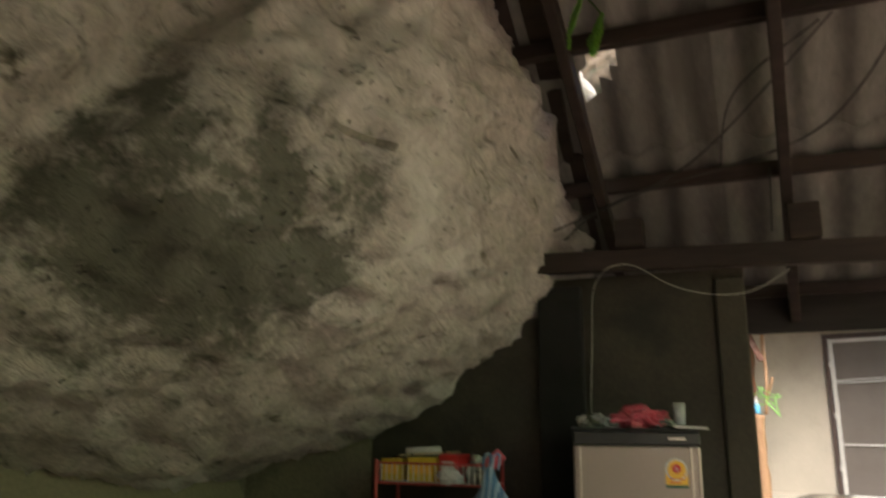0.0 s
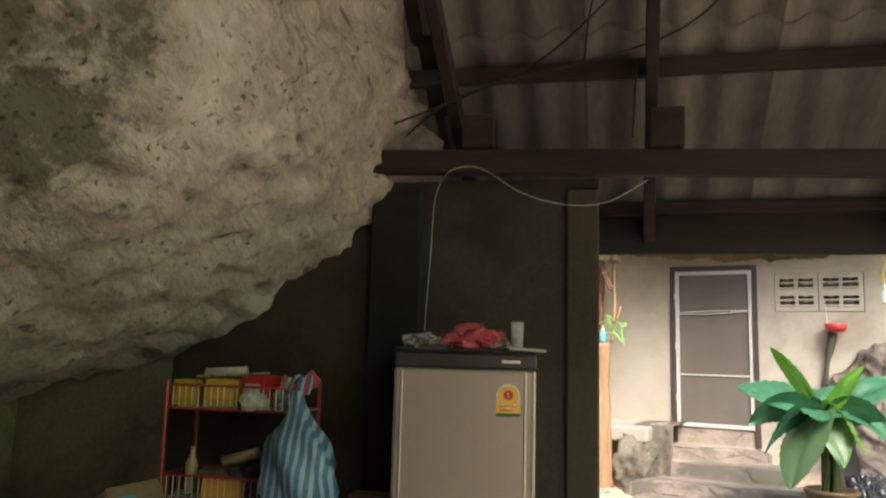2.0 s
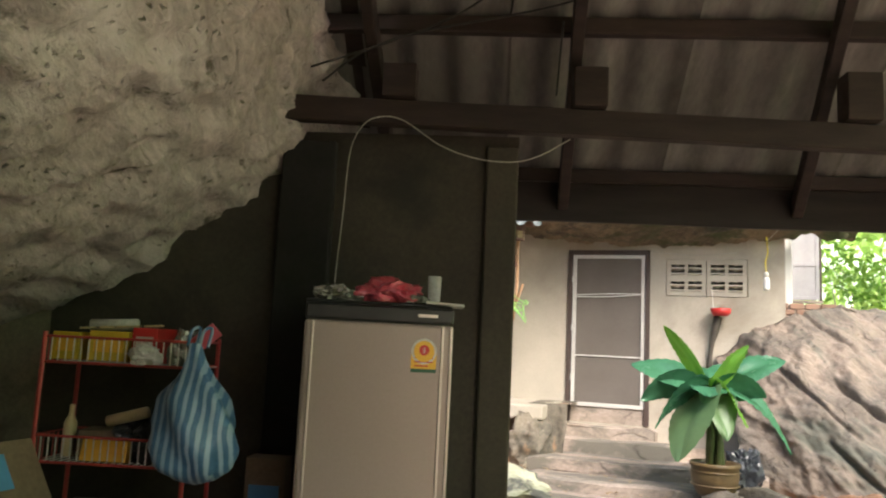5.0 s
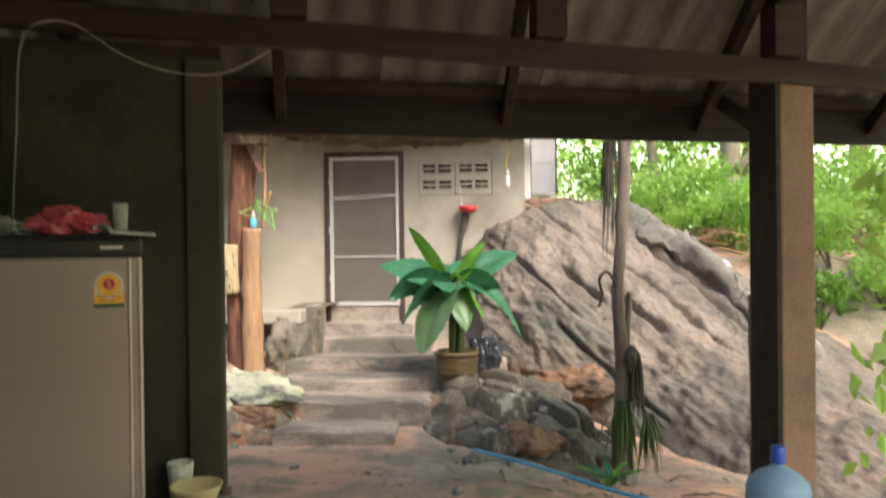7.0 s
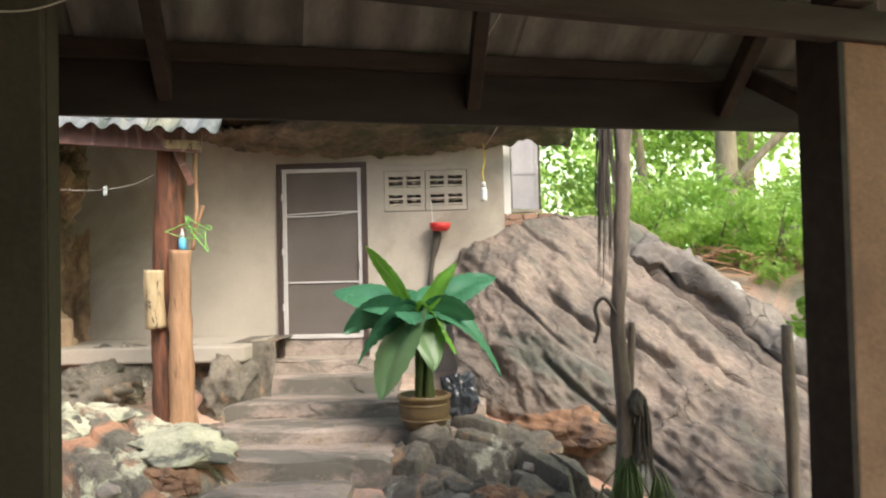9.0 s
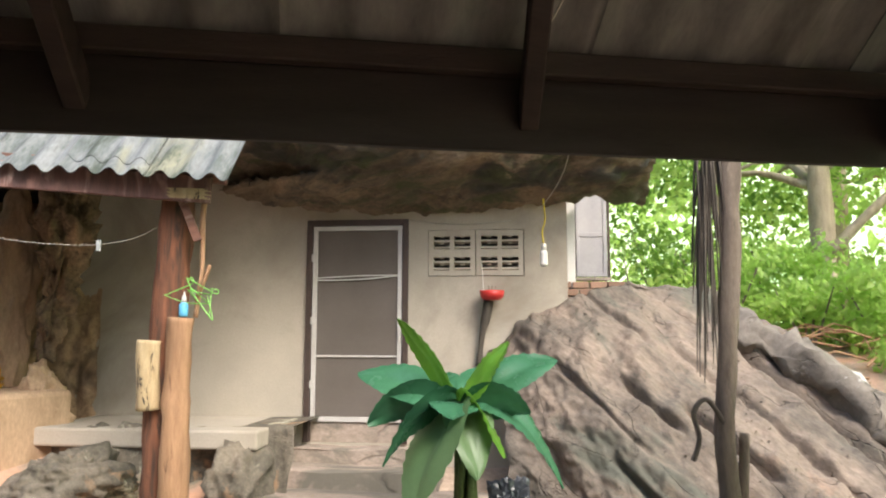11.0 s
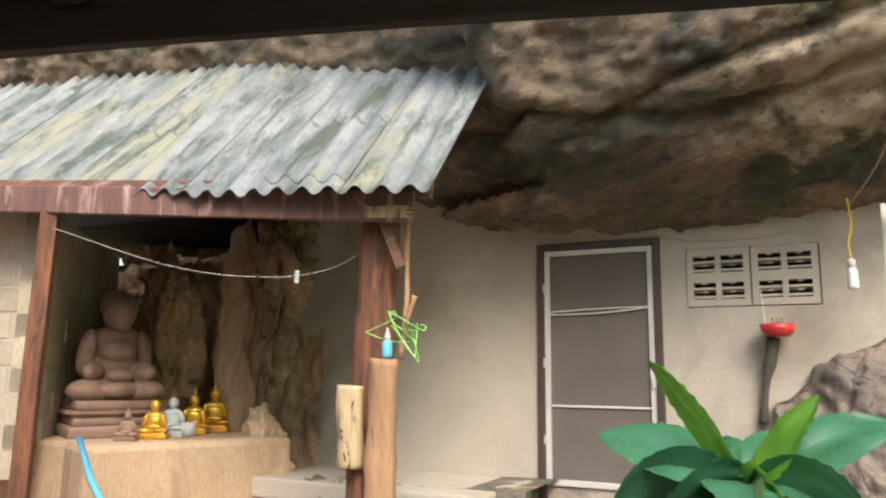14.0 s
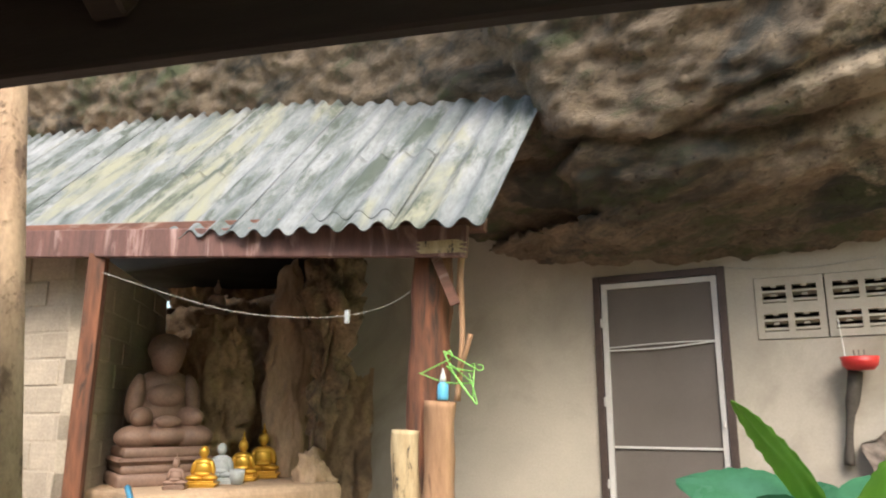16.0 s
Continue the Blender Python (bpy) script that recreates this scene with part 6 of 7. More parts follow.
# red pot on a stub, bulb
tagged(link_mesh("wall_stub", tb(curve_pts([(-0.2, 10.7, 1.2), (-0.17, 10.69, 1.45), (-0.1, 10.64, 1.795)], 5), [0.03] * 3 + [0.026] * 4 + [0.04] * 4, 12, 0.5, 3), M["moss"], smooth=True), "dark rock stub under the red pot", "rock stub", kind="structure")
rp = empty("red_pot", pose(-0.07, 10.6, 1.8), "small red plastic pot with dry sticks", "pot")
part("pot_body", lathe([(0.001, 0), (0.075, 0), (0.105, 0.03), (0.115, 0.085), (0.105, 0.085), (0.09, 0.03), (0.001, 0.02)], 20), M["red"], rp, "", True)
for k in range(3):
    part("stick", tb([(0.02 * k - 0.02, 0, 0.02), (0.03 * k - 0.03, 0.01 * k, 0.13)], 0.005, 5), M["bark"], rp)
tagged(link_mesh("string", tb([(-0.17, 10.72, 2.15), (-0.15, 10.66, 1.87)], 0.004, 5), M["white"]), "white string from the vent to the red pot", "string")
bl = empty("bulb", pose(0.4, 10.4, 2.08), "unlit white spiral bulb hanging on a yellow cable", "lamp")
part("bulb_glass", lathe([(0.001, 0), (0.03, 0.01)] + [(0.036 - 0.006 * (k % 2), 0.03 + 0.014 * k) for k in range(8)] + [(0.022, 0.15)], 18), M["white"], bl, "white spiral tube", True)
part("bulb_socket", lathe([(0.024, 0.15), (0.024, 0.2), (0.01, 0.21)], 14), M["paper"], bl, "", True)
part("bulb_cable", tb(curve_pts([(0, 0, 0.21), (-0.01, 0, 0.32), (0.015, 0.0, 0.42), (0.0, -0.05, 0.6)], 6), 0.007, 6), M["yellowwire"], bl, "yellow cable", True)
tagged(link_mesh("string", tb(curve_pts([(0.4, 10.35, 2.62), (0.55, 9.6, 2.75), (0.62, 8.9, 3.0)], 6), 0.004, 5), M["wire"]), "thin string slung from the cliff", "string")
tagged(link_mesh("cable", tb(curve_pts([(-1.0, 10.735, 2.62), (-0.8, 10.735, 2.56), (-0.35, 10.735, 2.52), (0.1, 10.735, 2.55)], 6), 0.004, 5), M["wire"]), "thin wire along the top of the vent", "wire")
lf1 = empty("hanging_creeper", SH @ pose(-0.78, -2.0, 3.34), "pale green creeper leaf hanging between rock and roof", "creeper")
part("stem", tb(curve_pts([(-0.12, 0, 0.15), (-0.05, 0, 0.06), (0.0, 0, -0.02)], 5), 0.005, 5), M["stem"], lf1)
part("leaf", arched_leaf((0, 0, 0), (-0.05, -0.06, -0.24), 0.02, 0.09, 2), M["plantlight"], lf1)
part("leaf", arched_leaf((-0.1, 0, 0.1), (-0.16, -0.05, -0.18), 0.02, 0.06, 5), M["plantlight"], lf1)

# ---- courtyard stones, pipe, trunk ----
rs = random.Random(11)


def ledges(x, y, seed, long=0.8):
    """Broken bedding: tilted slabs of uneven height with open joints between them, about 0 to 1."""
    a = (x * 0.78 - y * 0.62) * long
    b = x * 0.62 + y * 0.78
    q = Vector((a * 3.0 + 0.25 * noise.noise(Vector((x * 3, y * 3, seed))), b * 5.6 + 0.25 * noise.noise(Vector((y * 3, x * 3, seed + 4))), seed))
    dist, cells = noise.voronoi(q)
    joint = min(1, (dist[1] - dist[0]) / 0.16)
    tone = noise.cell(cells[0] * 3.7 + Vector((0.5, 0.5, 0.5)))
    return joint * (0.45 + 0.4 * tone) + 0.12 * (q - cells[0]).y


def mound(x, y, cx, cy, rx, ry, turn):
    c, d = math.cos(turn), math.sin(turn)
    u, v = ((x - cx) * c + (y - cy) * d) / rx, (-(x - cx) * d + (y - cy) * c) / ry
    k = max(0.0, 1 - (u * u + v * v) ** 1.5)
    return k ** 0.5


def outcrop_h(x, y):
    return 0.36 * mound(x, y, 0.45, 8.15, 1.0, 0.75, -0.65) * (0.25 + ledges(x, y, 2.0)) + 0.34 * mound(x, y, -2.35, 8.2, 0.95, 0.62, -0.25) * (0.75 + 0.3 * ledges(x, y, 7.0, 0.5))


def outcrop(name, cx, cy, r, mat, label):
    n = 150
    pts = [(cx - r + 2 * r * i / n, cy - r + 2 * r * j / n) for i in range(n + 1) for j in range(n + 1)]
    high = [outcrop_h(x, y) for x, y in pts]
    verts = [(x, y, ground_z(x, y) - 0.06 + 1.15 * h + (0.05 if h > 0.01 else 0) + 0.02 * fbm(Vector((x * 7, y * 7, 1)), 3)) for (x, y), h in zip(pts, high)]
    faces = [(i * (n + 1) + j, (i + 1) * (n + 1) + j, (i + 1) * (n + 1) + j + 1, i * (n + 1) + j + 1) for i in range(n) for j in range(n)]
    me = bpy.data.meshes.new(name)
    me.from_pydata(verts, [], faces)
    me.materials.append(M[mat])
    tagged(new(name, me), label, "rock", kind="structure")


outcrop("outcrop", 0.45, 8.15, 1.15, "outcrop", "broken layered rock with pale lichen and dark joints")
outcrop("bank", -2.35, 8.2, 1.1, "bankrock", "grey and rust coloured rock bank below the log posts")


def stone(x, y, size, mat, label, seed, dz=-0.05, rz=0, name="stone", category="stone", group="loose stones by the path", sub=3):
    ob = link_mesh(name, rock_blob(size, seed, 0.4, sub), M[mat], smooth=sub > 3)
    ob.matrix_world = pose(x, y, ground_z(x, y) + 0.8 * outcrop_h(x, y) + dz, 0, 0, rz)
    return tagged(ob, label, category, group)


stone(-1.95, 8.15, (1.05, 0.7, 0.26), "lichen", "flat stone covered with pale lichen", 1.3, 0.02, -22, sub=5)
stone(-2.72, 8.3, (0.8, 0.5, 0.26), "lichen", "stone covered with pale lichen", 2.1, -0.1, 50, sub=5)
stone(-1.95, 7.82, (0.75, 0.3, 0.22), "rust", "rust coloured stone below the lichen", 7.7, -0.05, -6, sub=5)
stone(-3.2, 9.2, (1.0, 0.8, 0.62), "outcrop", "grey green rock under the ledge", 8.4, -0.15, 80, sub=5)
stone(-1.95, 9.0, (0.34, 0.3, 0.26), "boulder", "rounded stone beside the log post", 9.1, -0.05, 15, sub=4)
stone(0.42, 8.78, (1.25, 0.6, 0.40), "outcrop", "pale flat outcrop beside the potted plant", 4.4, -0.14, -38, sub=5)
stone(0.98, 9.28, (1.3, 0.6, 0.46), "rust", "long rust brown rock below the boulder", 13.4, 0.02, -30, sub=5)
stone(0.42, 7.6, (0.45, 0.3, 0.22), "rust", "ochre rock on the bank", 15.2, -0.06, -10, sub=5)
stone(0.55, 7.45, (0.42, 0.3, 0.24), "rust", "reddish rock on the bank", 16.3, -0.06, 22, sub=4)
for k in range(34):
    t = rs.random()
    x, y = 0.0 + 1.3 * rs.random(), 7.0 + 1.75 * rs.random()
    s = 0.05 + 0.11 * rs.random() ** 2
    stone(x, y, (s * rs.uniform(0.9, 1.5), s, s * rs.uniform(0.6, 0.95)), "stone", "broken grey brown stone on the bank", rs.random() * 50, -0.02, rs.uniform(0, 360), sub=2)
for k in range(46):
    x, y = rs.uniform(-1.9, 1.6), rs.uniform(5.0, 7.5)
    s = 0.02 + 0.06 * rs.random() ** 2
    stone(x, y, (s * 1.4, s, s * 0.6), "stone", "small pebble on the trodden ground", rs.random() * 50, -0.008, rs.uniform(0, 360), group="pebbles", sub=1)
stone(0.35, 5.75, (0.28, 0.2, 0.12), "stone", "flat pinkish stone on the ground", 21.0, -0.03, 20, sub=3)
for k in range(14):
    x, y = rs.uniform(-3.2, -1.85), rs.uniform(7.4, 7.9)
    s = 0.06 + 0.09 * rs.random() ** 2
    stone(x, y, (s * 1.3, s, s * 0.8), "stone" if k % 3 else "lichen", "broken stone on the bank below the shed", rs.random() * 50, -0.02, rs.uniform(0, 360), sub=2)

# fallen leaves and twigs
rl = np.random.default_rng(4)
lv, lf = [], []
for k in range(700):
    x, y = rl.uniform(-2.4, 2.2), rl.uniform(4.9, 9.6)
    z = ground_z(x, y) + 0.012
    for a, b, c, d, zz in STEPS:
        if a < x < b and c < y < d:
            z = max(z, zz + 0.016)
    a, s = rl.uniform(0, 6.28), rl.uniform(0.012, 0.045)
    ca, sa = math.cos(a) * s, math.sin(a) * s
    i = len(lv)
    lv += [(x - ca, y - sa, z), (x + sa * 0.4, y - ca * 0.4, z + 0.008), (x + ca, y + sa, z + 0.004), (x - sa * 0.4, y + ca * 0.4, z + 0.006)]
    lf += [(i, i + 1, i + 2, i + 3)]
me = bpy.data.meshes.new("fallen_leaves")
me.from_pydata(lv, [], lf)
me.materials.append(material("dry_leaf", (0.42, 0.31, 0.18), (0.25, 0.17, 0.09), 3, 30, 0.8, bump=0.0))
tagged(new("fallen_leaves", me), "dry brown fallen leaves scattered on the ground", "leaves", kind="stuff")

pz = lambda x, y, d=0.05: (x, y, ground_z(x, y) + d)
tagged(link_mesh("water_pipe", tb(curve_pts([pz(0.06, 7.2, 0.06), pz(0.55, 6.8, 0.08), pz(1.1, 6.38, 0.07), pz(1.72, 5.95, 0.08), pz(2.9, 5.3, 0.05)], 8), 0.0125, 10), M["bluepipe"], smooth=True), "blue plastic water pipe lying on the ground", "pipe")
tagged(link_mesh("water_pipe", tb([(-3.35, 8.0, 0.62), (-3.9, 8.25, 0.85), (-4.35, 8.5, 1.06)], 0.02, 10), M["bluepipe"], smooth=True), "blue plastic pipe leaning on the altar", "pipe")
for k in range(16):
    x, y = rs.uniform(0.2, 2.0), rs.uniform(6.2, 7.6)
    a = rs.uniform(0, 6.28)
    L = rs.uniform(0.15, 0.5)
    z = ground_z(x, y)
    tagged(link_mesh("twig", tb([(x, y, z + 0.01), (x + 0.5 * L * math.cos(a), y + 0.5 * L * math.sin(a), z + 0.04), (x + L * math.cos(a), y + L * math.sin(a), ground_z(x + L * math.cos(a), y + L * math.sin(a)) + 0.02)], [0.008, 0.006, 0.003], 5), M["bark"]),
           "dry brown twig on the bank", "twig", "fallen twigs")

tr = empty("dead_trunk", pose(1.2, 7.5, ground_z(1.2, 7.5) - 0.05), "slender grey trunk hung with dry roots and strap leaves", "tree")
tk = part("trunk", tb(curve_pts([(-0.03, 0, 0), (0.0, 0.01, 0.5), (0.015, 0, 1.0), (-0.01, 0, 1.5), (0.03, 0.01, 2.1), (0.05, 0, 2.7), (0.04, 0.05, 3.6)], 6), [0.052] * 12 + [0.047] * 12 + [0.05] * 6 + [0.062] * 7, 12, 0.35, 6), M["bark"], tr, "", True)
part("side_stem", tb(curve_pts([(0.09, 0.02, 0), (0.07, 0.03, 0.5), (0.06, 0.02, 1.1), (0.08, 0.02, 1.5)], 6), [0.02] * 10 + [0.026] * 9, 8, 0.3, 2), M["bark"], tr, "", True)
part("burl", rock_blob((0.13, 0.12, 0.2), 4.2, 0.5, 3), M["moss"], tr, "dark knotted burl").matrix_local = pose(0.09, -0.02, 0.92)
rr = random.Random(8)
for base, n, ln, spread, mt, nm in (((-0.065, -0.03, 2.72), 26, 0.95, 0.035, "moss", "hanging_root"), ((-0.055, -0.03, 3.05), 22, 0.9, 0.035, "moss", "hanging_root"), ((0.12, -0.04, 0.98), 30, 0.52, 0.05, "moss", "hanging_root"),
                                    ((0.02, -0.06, 0.62), 34, 0.50, 0.06, "drygreen", "strap_leaf"), ((0.20, -0.06, 0.52), 26, 0.42, 0.04, "drygreen", "strap_leaf")):
    for k in range(n):
        dx, dy = rr.gauss(0, spread), rr.gauss(0, spread * 0.6)
        l = ln * rr.uniform(0.5, 1.05)
        p0 = Vector(base) + Vector((dx * 0.4, dy * 0.4, rr.uniform(-0.05, 0.05)))
        bm = tb([p0, p0 + Vector((dx * 0.5, dy * 0.5, -l * 0.4)), p0 + Vector((dx * 0.7 + rr.uniform(-0.02, 0.02), dy * 0.7, -l))], [0.006, 0.0065, 0.002], 4)
        part(nm, bm, M[mt], tr, {"moss": "dark hanging dry root", "drygreen": "green hanging strap leaf"}[mt])
part("pod_stem", tb(curve_pts([(0.05, -0.02, 0.58), (0.14, -0.05, 0.64), (0.2, -0.06, 0.52)], 6), 0.012, 6), M["bark"], tr)
part("hooked_twig", tb(curve_pts([(-0.02, -0.03, 1.55), (-0.10, -0.05, 1.66), (-0.16, -0.05, 1.6), (-0.14, -0.05, 1.48), (-0.17, -0.05, 1.38)], 6), 0.012, 6), M["moss"], tr)
stk = tagged(link_mesh("stake", tb(curve_pts([(2.12, 7.2, -0.9), (2.13, 7.2, 0.2), (2.12, 7.2, 1.02)], 6), 0.035, 8, 0.35, 5), M["bark"], smooth=True), "weathered grey stake before the boulder", "stake")
sap = empty("sapling", pose(2.55, 6.1, ground_z(2.55, 6.1)), "thin leafy sapling beside the column", "sapling")
part("stem", tb(curve_pts([(0, 0, 0), (0.05, 0, 0.9), (0.0, 0, 1.8), (0.1, 0, 2.8)], 6), [0.014] * 19, 6, 0.2), M["bark"], sap)
leaf_mesh("foliage", [((0.0, 0, 1.15), (0.35, 0.3, 0.3)), ((0.1, 0, 2.0), (0.4, 0.35, 0.5)), ((-0.05, 0, 0.6), (0.25, 0.25, 0.2))], 130, 0.15, M["leaflight"], 3, sap)
fern = empty("ground_plant", pose(1.05, 7.1, ground_z(1.05, 7.1)), "small green strap leaved plant on the bank", "plant")
for k in range(9):
    part("leaf", broad_leaf((0, 0, 0), k * 0.7, radians(65 - 4 * (k % 3)), 0.30, 0.05, radians(60), k), M["plantlight" if k % 2 else "plant"], fern, "", True)

# ---- trees and undergrowth on the slope ----
def tree(name, x, y, h, r, lean, crown, count, size, mat, seed, label, limbs=5, bark="barkpale"):
    z0 = ground_z(x, y)
    ob = empty(name, pose(x, y, z0 - 0.1), label, "tree", "trees on the slope")
    r2 = random.Random(seed)
    pts = curve_pts([(0, 0, 0), (lean[0] * 0.2, lean[1] * 0.2, h * 0.3), (lean[0] * 0.55, lean[1] * 0.55, h * 0.65), (lean[0], lean[1], h)], 6)
    bm = tb(pts, [r * (1.25 - 0.85 * i / (len(pts) - 1)) for i in range(len(pts))], 12, 0.25, seed)
    part("trunk", bm, M[bark], ob, "", True)
    blobs = []
    for k in range(limbs):
        t = r2.uniform(0.4, 0.95)
        p = pts[int(t * (len(pts) - 1))]
        a = r2.uniform(0, 6.28)
        L = crown * r2.uniform(0.6, 1.1)
        q = p + Vector((math.cos(a) * L, math.sin(a) * L, L * r2.uniform(0.1, 0.6)))
        part("limb", tb(curve_pts([p, p * 0.5 + q * 0.5 + Vector((0, 0, 0.12 * L)), q], 5), [r * 0.45 * (1 - 0.07 * i) for i in range(11)], 7, 0.3, k), M[bark], ob, "", True)
        for _ in range(4):
            c = q + Vector((r2.gauss(0, 1), r2.gauss(0, 1), r2.gauss(0, 0.7))) * crown * 0.32
            blobs.append((tuple(c), (crown * r2.uniform(0.25, 0.45), crown * r2.uniform(0.25, 0.45), crown * r2.uniform(0.14, 0.28))))
    leaf_mesh("crown", blobs, count // 2, size, M[mat], seed, ob)
    return ob


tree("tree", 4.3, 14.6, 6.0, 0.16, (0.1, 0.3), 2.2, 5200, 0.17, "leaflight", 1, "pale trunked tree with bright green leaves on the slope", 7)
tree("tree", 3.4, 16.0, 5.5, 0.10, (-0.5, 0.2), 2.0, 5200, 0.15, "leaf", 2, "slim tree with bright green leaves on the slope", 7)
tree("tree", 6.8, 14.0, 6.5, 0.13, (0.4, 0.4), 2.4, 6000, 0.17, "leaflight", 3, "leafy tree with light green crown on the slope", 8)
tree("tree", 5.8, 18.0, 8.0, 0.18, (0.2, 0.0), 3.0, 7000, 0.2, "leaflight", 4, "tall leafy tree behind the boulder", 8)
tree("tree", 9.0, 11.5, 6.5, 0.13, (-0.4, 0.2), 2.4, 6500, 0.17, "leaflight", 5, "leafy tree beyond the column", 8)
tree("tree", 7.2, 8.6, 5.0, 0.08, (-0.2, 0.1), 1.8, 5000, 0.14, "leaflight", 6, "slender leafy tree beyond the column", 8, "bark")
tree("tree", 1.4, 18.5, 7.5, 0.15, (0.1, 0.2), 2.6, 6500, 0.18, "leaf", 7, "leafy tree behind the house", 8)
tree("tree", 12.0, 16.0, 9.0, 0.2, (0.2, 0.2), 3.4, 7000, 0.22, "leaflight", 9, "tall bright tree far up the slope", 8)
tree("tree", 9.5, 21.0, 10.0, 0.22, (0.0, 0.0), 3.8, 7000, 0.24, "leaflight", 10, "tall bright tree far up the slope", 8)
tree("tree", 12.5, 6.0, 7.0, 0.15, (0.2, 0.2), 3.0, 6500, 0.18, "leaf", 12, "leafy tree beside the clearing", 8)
lb = tagged(link_mesh("fallen_branch", tb(curve_pts([(3.9, 12.6, 1.55), (5.0, 12.7, 1.95), (6.2, 12.6, 2.5), (8.0, 12.2, 3.2)], 6), [0.10 - 0.003 * i for i in range(19)], 9, 0.3, 3), M["bark"], smooth=True), "leaning grey branch across the slope", "branch")
tb2 = tagged(link_mesh("fallen_branch", tb(curve_pts([(4.35, 14.5, 2.6), (5.0, 14.3, 3.3), (6.0, 14.0, 4.1)], 6), [0.08 - 0.003 * i for i in range(13)], 9, 0.3, 3), M["barkpale"], smooth=True), "pale forked branch of the slope tree", "branch")


def shrub(x, y, s, count, mat, seed, label):
    z = ground_z(x, y)
    ob = empty("shrub", pose(x, y, z), label, "shrub", "shrubs on the slope")
    r2 = random.Random(seed)
    for k in range(4):
        a = r2.uniform(0, 6.28)
        part("stem", tb([(0, 0, -0.05), (0.3 * s * math.cos(a), 0.3 * s * math.sin(a), 0.5 * s), (0.5 * s * math.cos(a), 0.5 * s * math.sin(a), 0.95 * s)], [0.02, 0.014, 0.006], 5), M["bark"], ob)
    blobs = [((r2.gauss(0, 0.4) * s, r2.gauss(0, 0.4) * s, s * r2.uniform(0.25, 1.0)), (s * r2.uniform(0.25, 0.5), s * r2.uniform(0.25, 0.5), s * r2.uniform(0.2, 0.35))) for _ in range(7)]
    leaf_mesh("foliage", blobs, count, 0.11, M[mat], seed, ob)


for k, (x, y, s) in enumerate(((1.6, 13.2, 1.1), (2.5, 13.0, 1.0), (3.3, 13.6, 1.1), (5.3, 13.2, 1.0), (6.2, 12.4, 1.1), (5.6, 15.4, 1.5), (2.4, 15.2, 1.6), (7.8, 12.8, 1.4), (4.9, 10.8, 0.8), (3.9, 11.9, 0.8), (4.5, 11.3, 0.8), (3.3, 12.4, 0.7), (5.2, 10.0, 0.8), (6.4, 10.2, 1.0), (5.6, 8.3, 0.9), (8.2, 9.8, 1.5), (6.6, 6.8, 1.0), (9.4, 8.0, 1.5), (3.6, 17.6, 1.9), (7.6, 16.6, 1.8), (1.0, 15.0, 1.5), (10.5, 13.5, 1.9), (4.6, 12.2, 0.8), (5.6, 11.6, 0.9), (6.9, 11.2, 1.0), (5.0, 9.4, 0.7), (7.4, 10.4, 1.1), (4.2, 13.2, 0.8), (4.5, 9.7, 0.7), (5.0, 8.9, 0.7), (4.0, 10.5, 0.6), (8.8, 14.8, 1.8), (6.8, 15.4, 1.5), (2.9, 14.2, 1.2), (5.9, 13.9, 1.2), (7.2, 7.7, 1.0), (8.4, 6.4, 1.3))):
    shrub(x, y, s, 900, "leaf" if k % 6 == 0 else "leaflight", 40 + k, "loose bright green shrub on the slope")
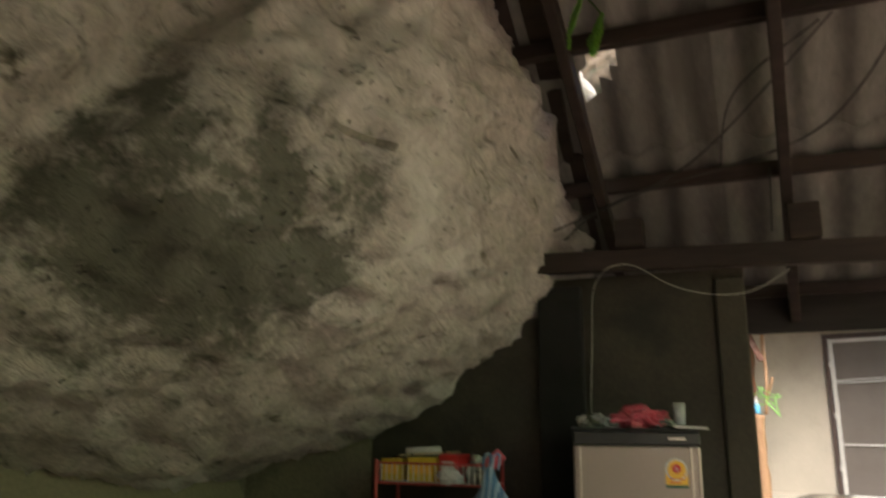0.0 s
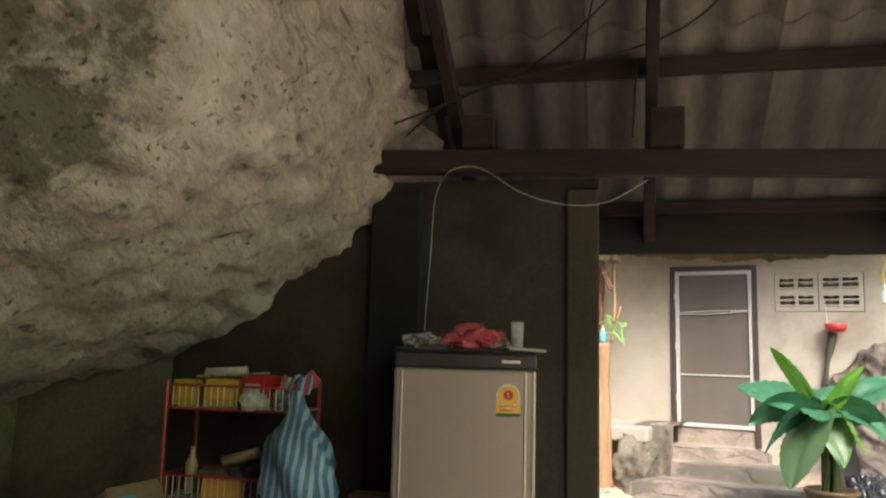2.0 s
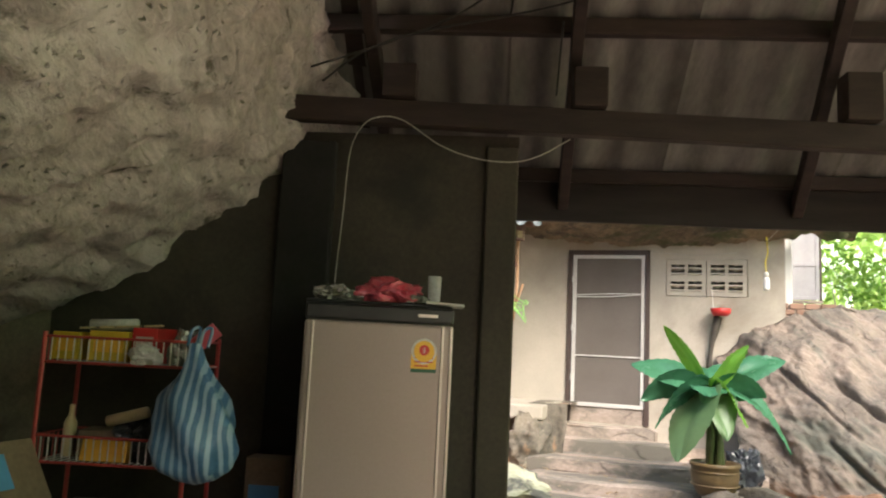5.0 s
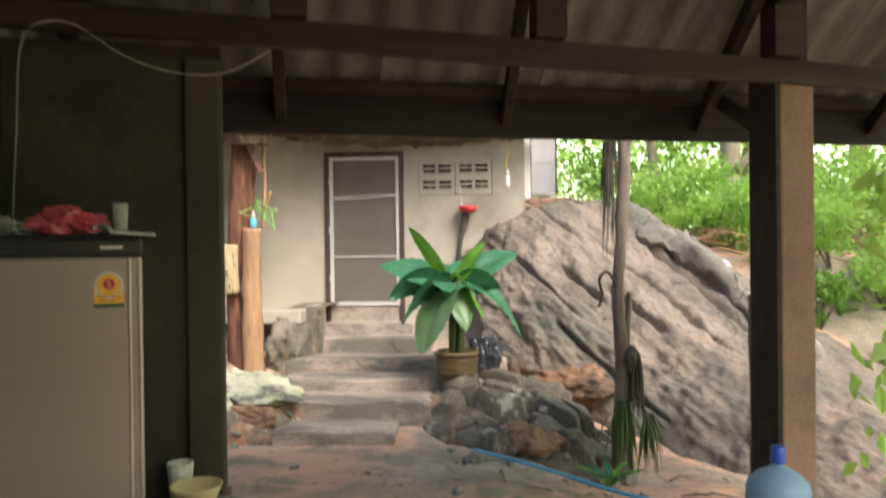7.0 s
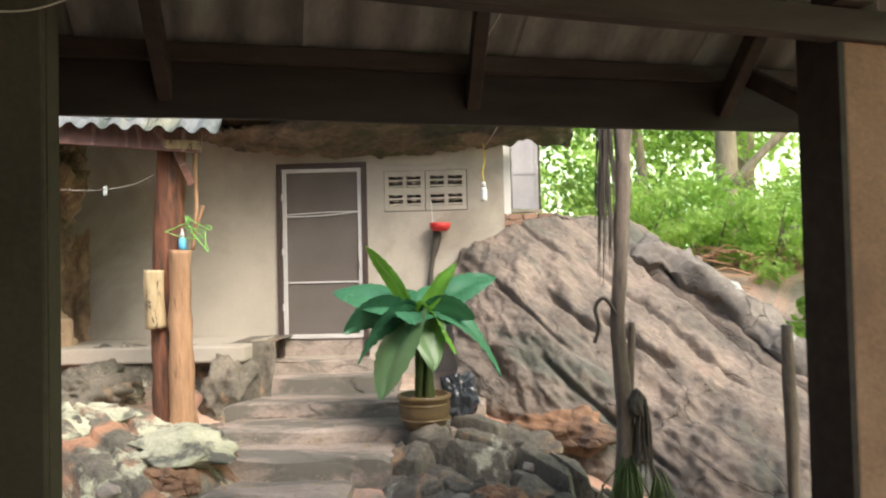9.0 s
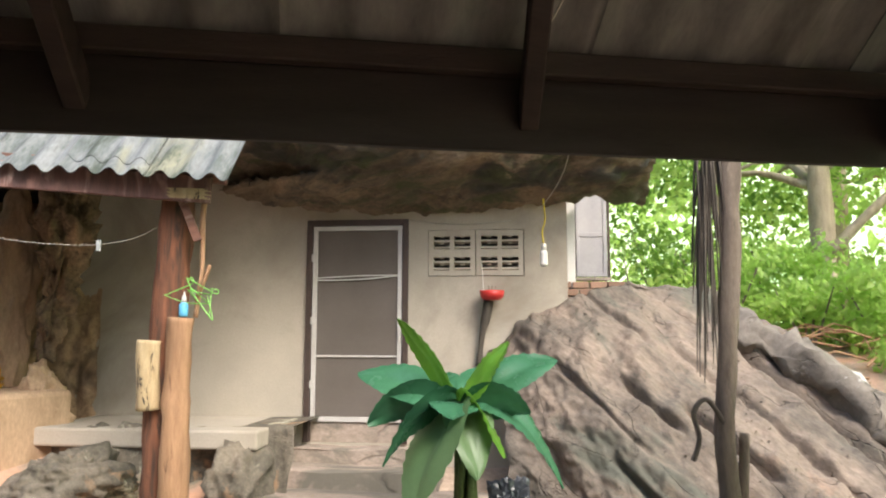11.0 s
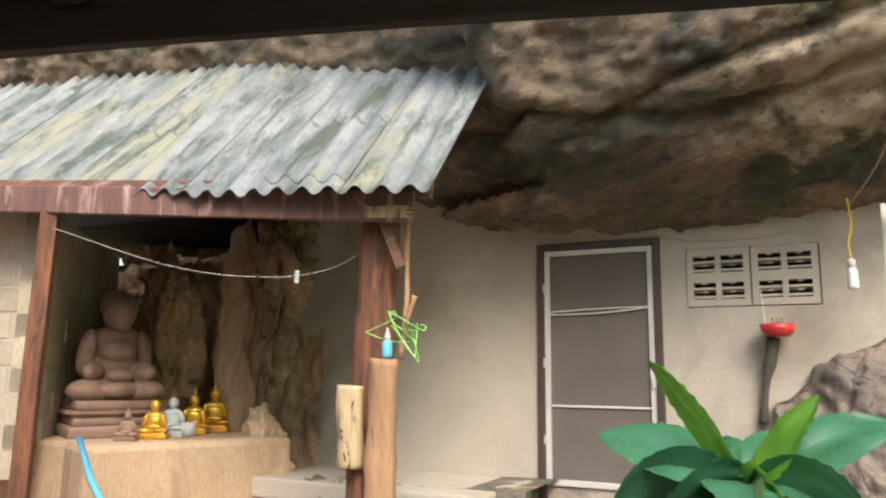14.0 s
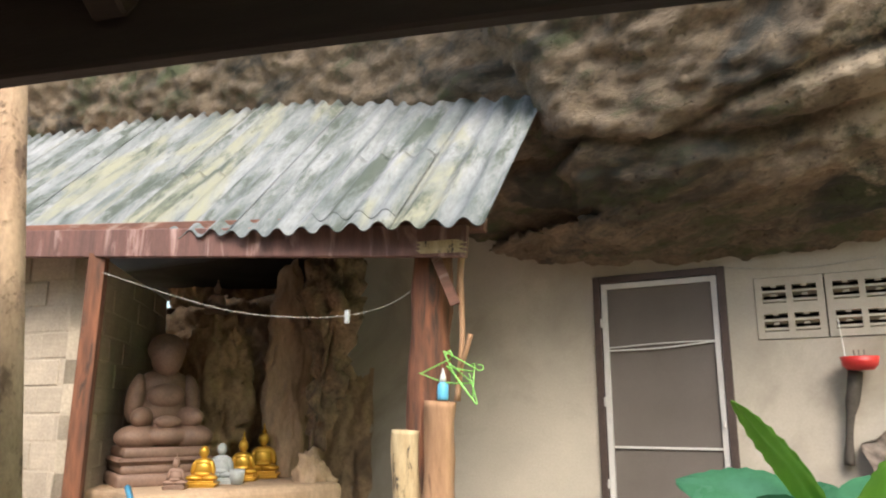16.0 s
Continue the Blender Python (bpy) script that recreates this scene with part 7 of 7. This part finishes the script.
# dry brush heap on the slope
bm = bmesh.new()
for k in range(70):
    x, y = rr.gauss(3.6, 0.8), rr.gauss(12.0, 0.5)
    a, L = rr.uniform(0, 6.28), rr.uniform(0.3, 0.9)
    z = ground_z(x, y) + rr.uniform(0.0, 0.35)
    tube(bm, [(x, y, z), (x + L * 0.5 * math.cos(a), y + L * 0.5 * math.sin(a), z + 0.08), (x + L * math.cos(a), y + L * math.sin(a), z + rr.uniform(-0.1, 0.1))], [0.012, 0.009, 0.004], 4)
tagged(link_mesh("dry_brush", bm, M["logpale"]), "heap of dry pale branches behind the boulder", "brush", kind="stuff")
# far woods
blobs = []
rf = random.Random(77)
for k in range(150):
    a = radians(rf.uniform(-25, 110))
    d = rf.uniform(22, 42)
    x, y = d * math.sin(a), 6 + d * math.cos(a)
    blobs.append(((x, y, ground_z(x, y) + rf.uniform(0.5, 11)), (rf.uniform(1.5, 3.2), rf.uniform(1.5, 3.2), rf.uniform(1.0, 2.2))))
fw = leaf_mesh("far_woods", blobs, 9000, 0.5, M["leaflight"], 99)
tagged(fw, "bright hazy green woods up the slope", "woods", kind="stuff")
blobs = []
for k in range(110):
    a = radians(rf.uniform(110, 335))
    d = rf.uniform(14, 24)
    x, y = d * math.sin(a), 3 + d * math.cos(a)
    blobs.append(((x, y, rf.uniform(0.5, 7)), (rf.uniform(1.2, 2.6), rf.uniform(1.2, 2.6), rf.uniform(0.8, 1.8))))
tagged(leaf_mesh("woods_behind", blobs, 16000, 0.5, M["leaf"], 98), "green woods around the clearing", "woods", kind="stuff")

# added glowing band: the bright haze behind the trees is put into emission
bd = bpy.data.materials.new("haze_glow")
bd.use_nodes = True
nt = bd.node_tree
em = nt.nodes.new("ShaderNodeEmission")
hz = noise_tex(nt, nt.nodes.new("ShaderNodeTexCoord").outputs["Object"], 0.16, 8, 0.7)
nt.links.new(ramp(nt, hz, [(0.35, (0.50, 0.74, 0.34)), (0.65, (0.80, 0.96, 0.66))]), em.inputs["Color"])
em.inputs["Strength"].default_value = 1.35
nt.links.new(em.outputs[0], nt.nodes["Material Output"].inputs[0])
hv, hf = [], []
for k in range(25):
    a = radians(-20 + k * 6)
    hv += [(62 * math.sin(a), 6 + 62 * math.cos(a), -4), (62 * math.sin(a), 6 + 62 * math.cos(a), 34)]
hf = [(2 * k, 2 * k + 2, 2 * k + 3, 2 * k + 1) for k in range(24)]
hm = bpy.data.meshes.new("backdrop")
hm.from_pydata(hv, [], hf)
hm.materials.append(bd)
tagged(new("backdrop", hm), "glowing pale green band standing for bright far woods and haze", "backdrop", kind="structure")
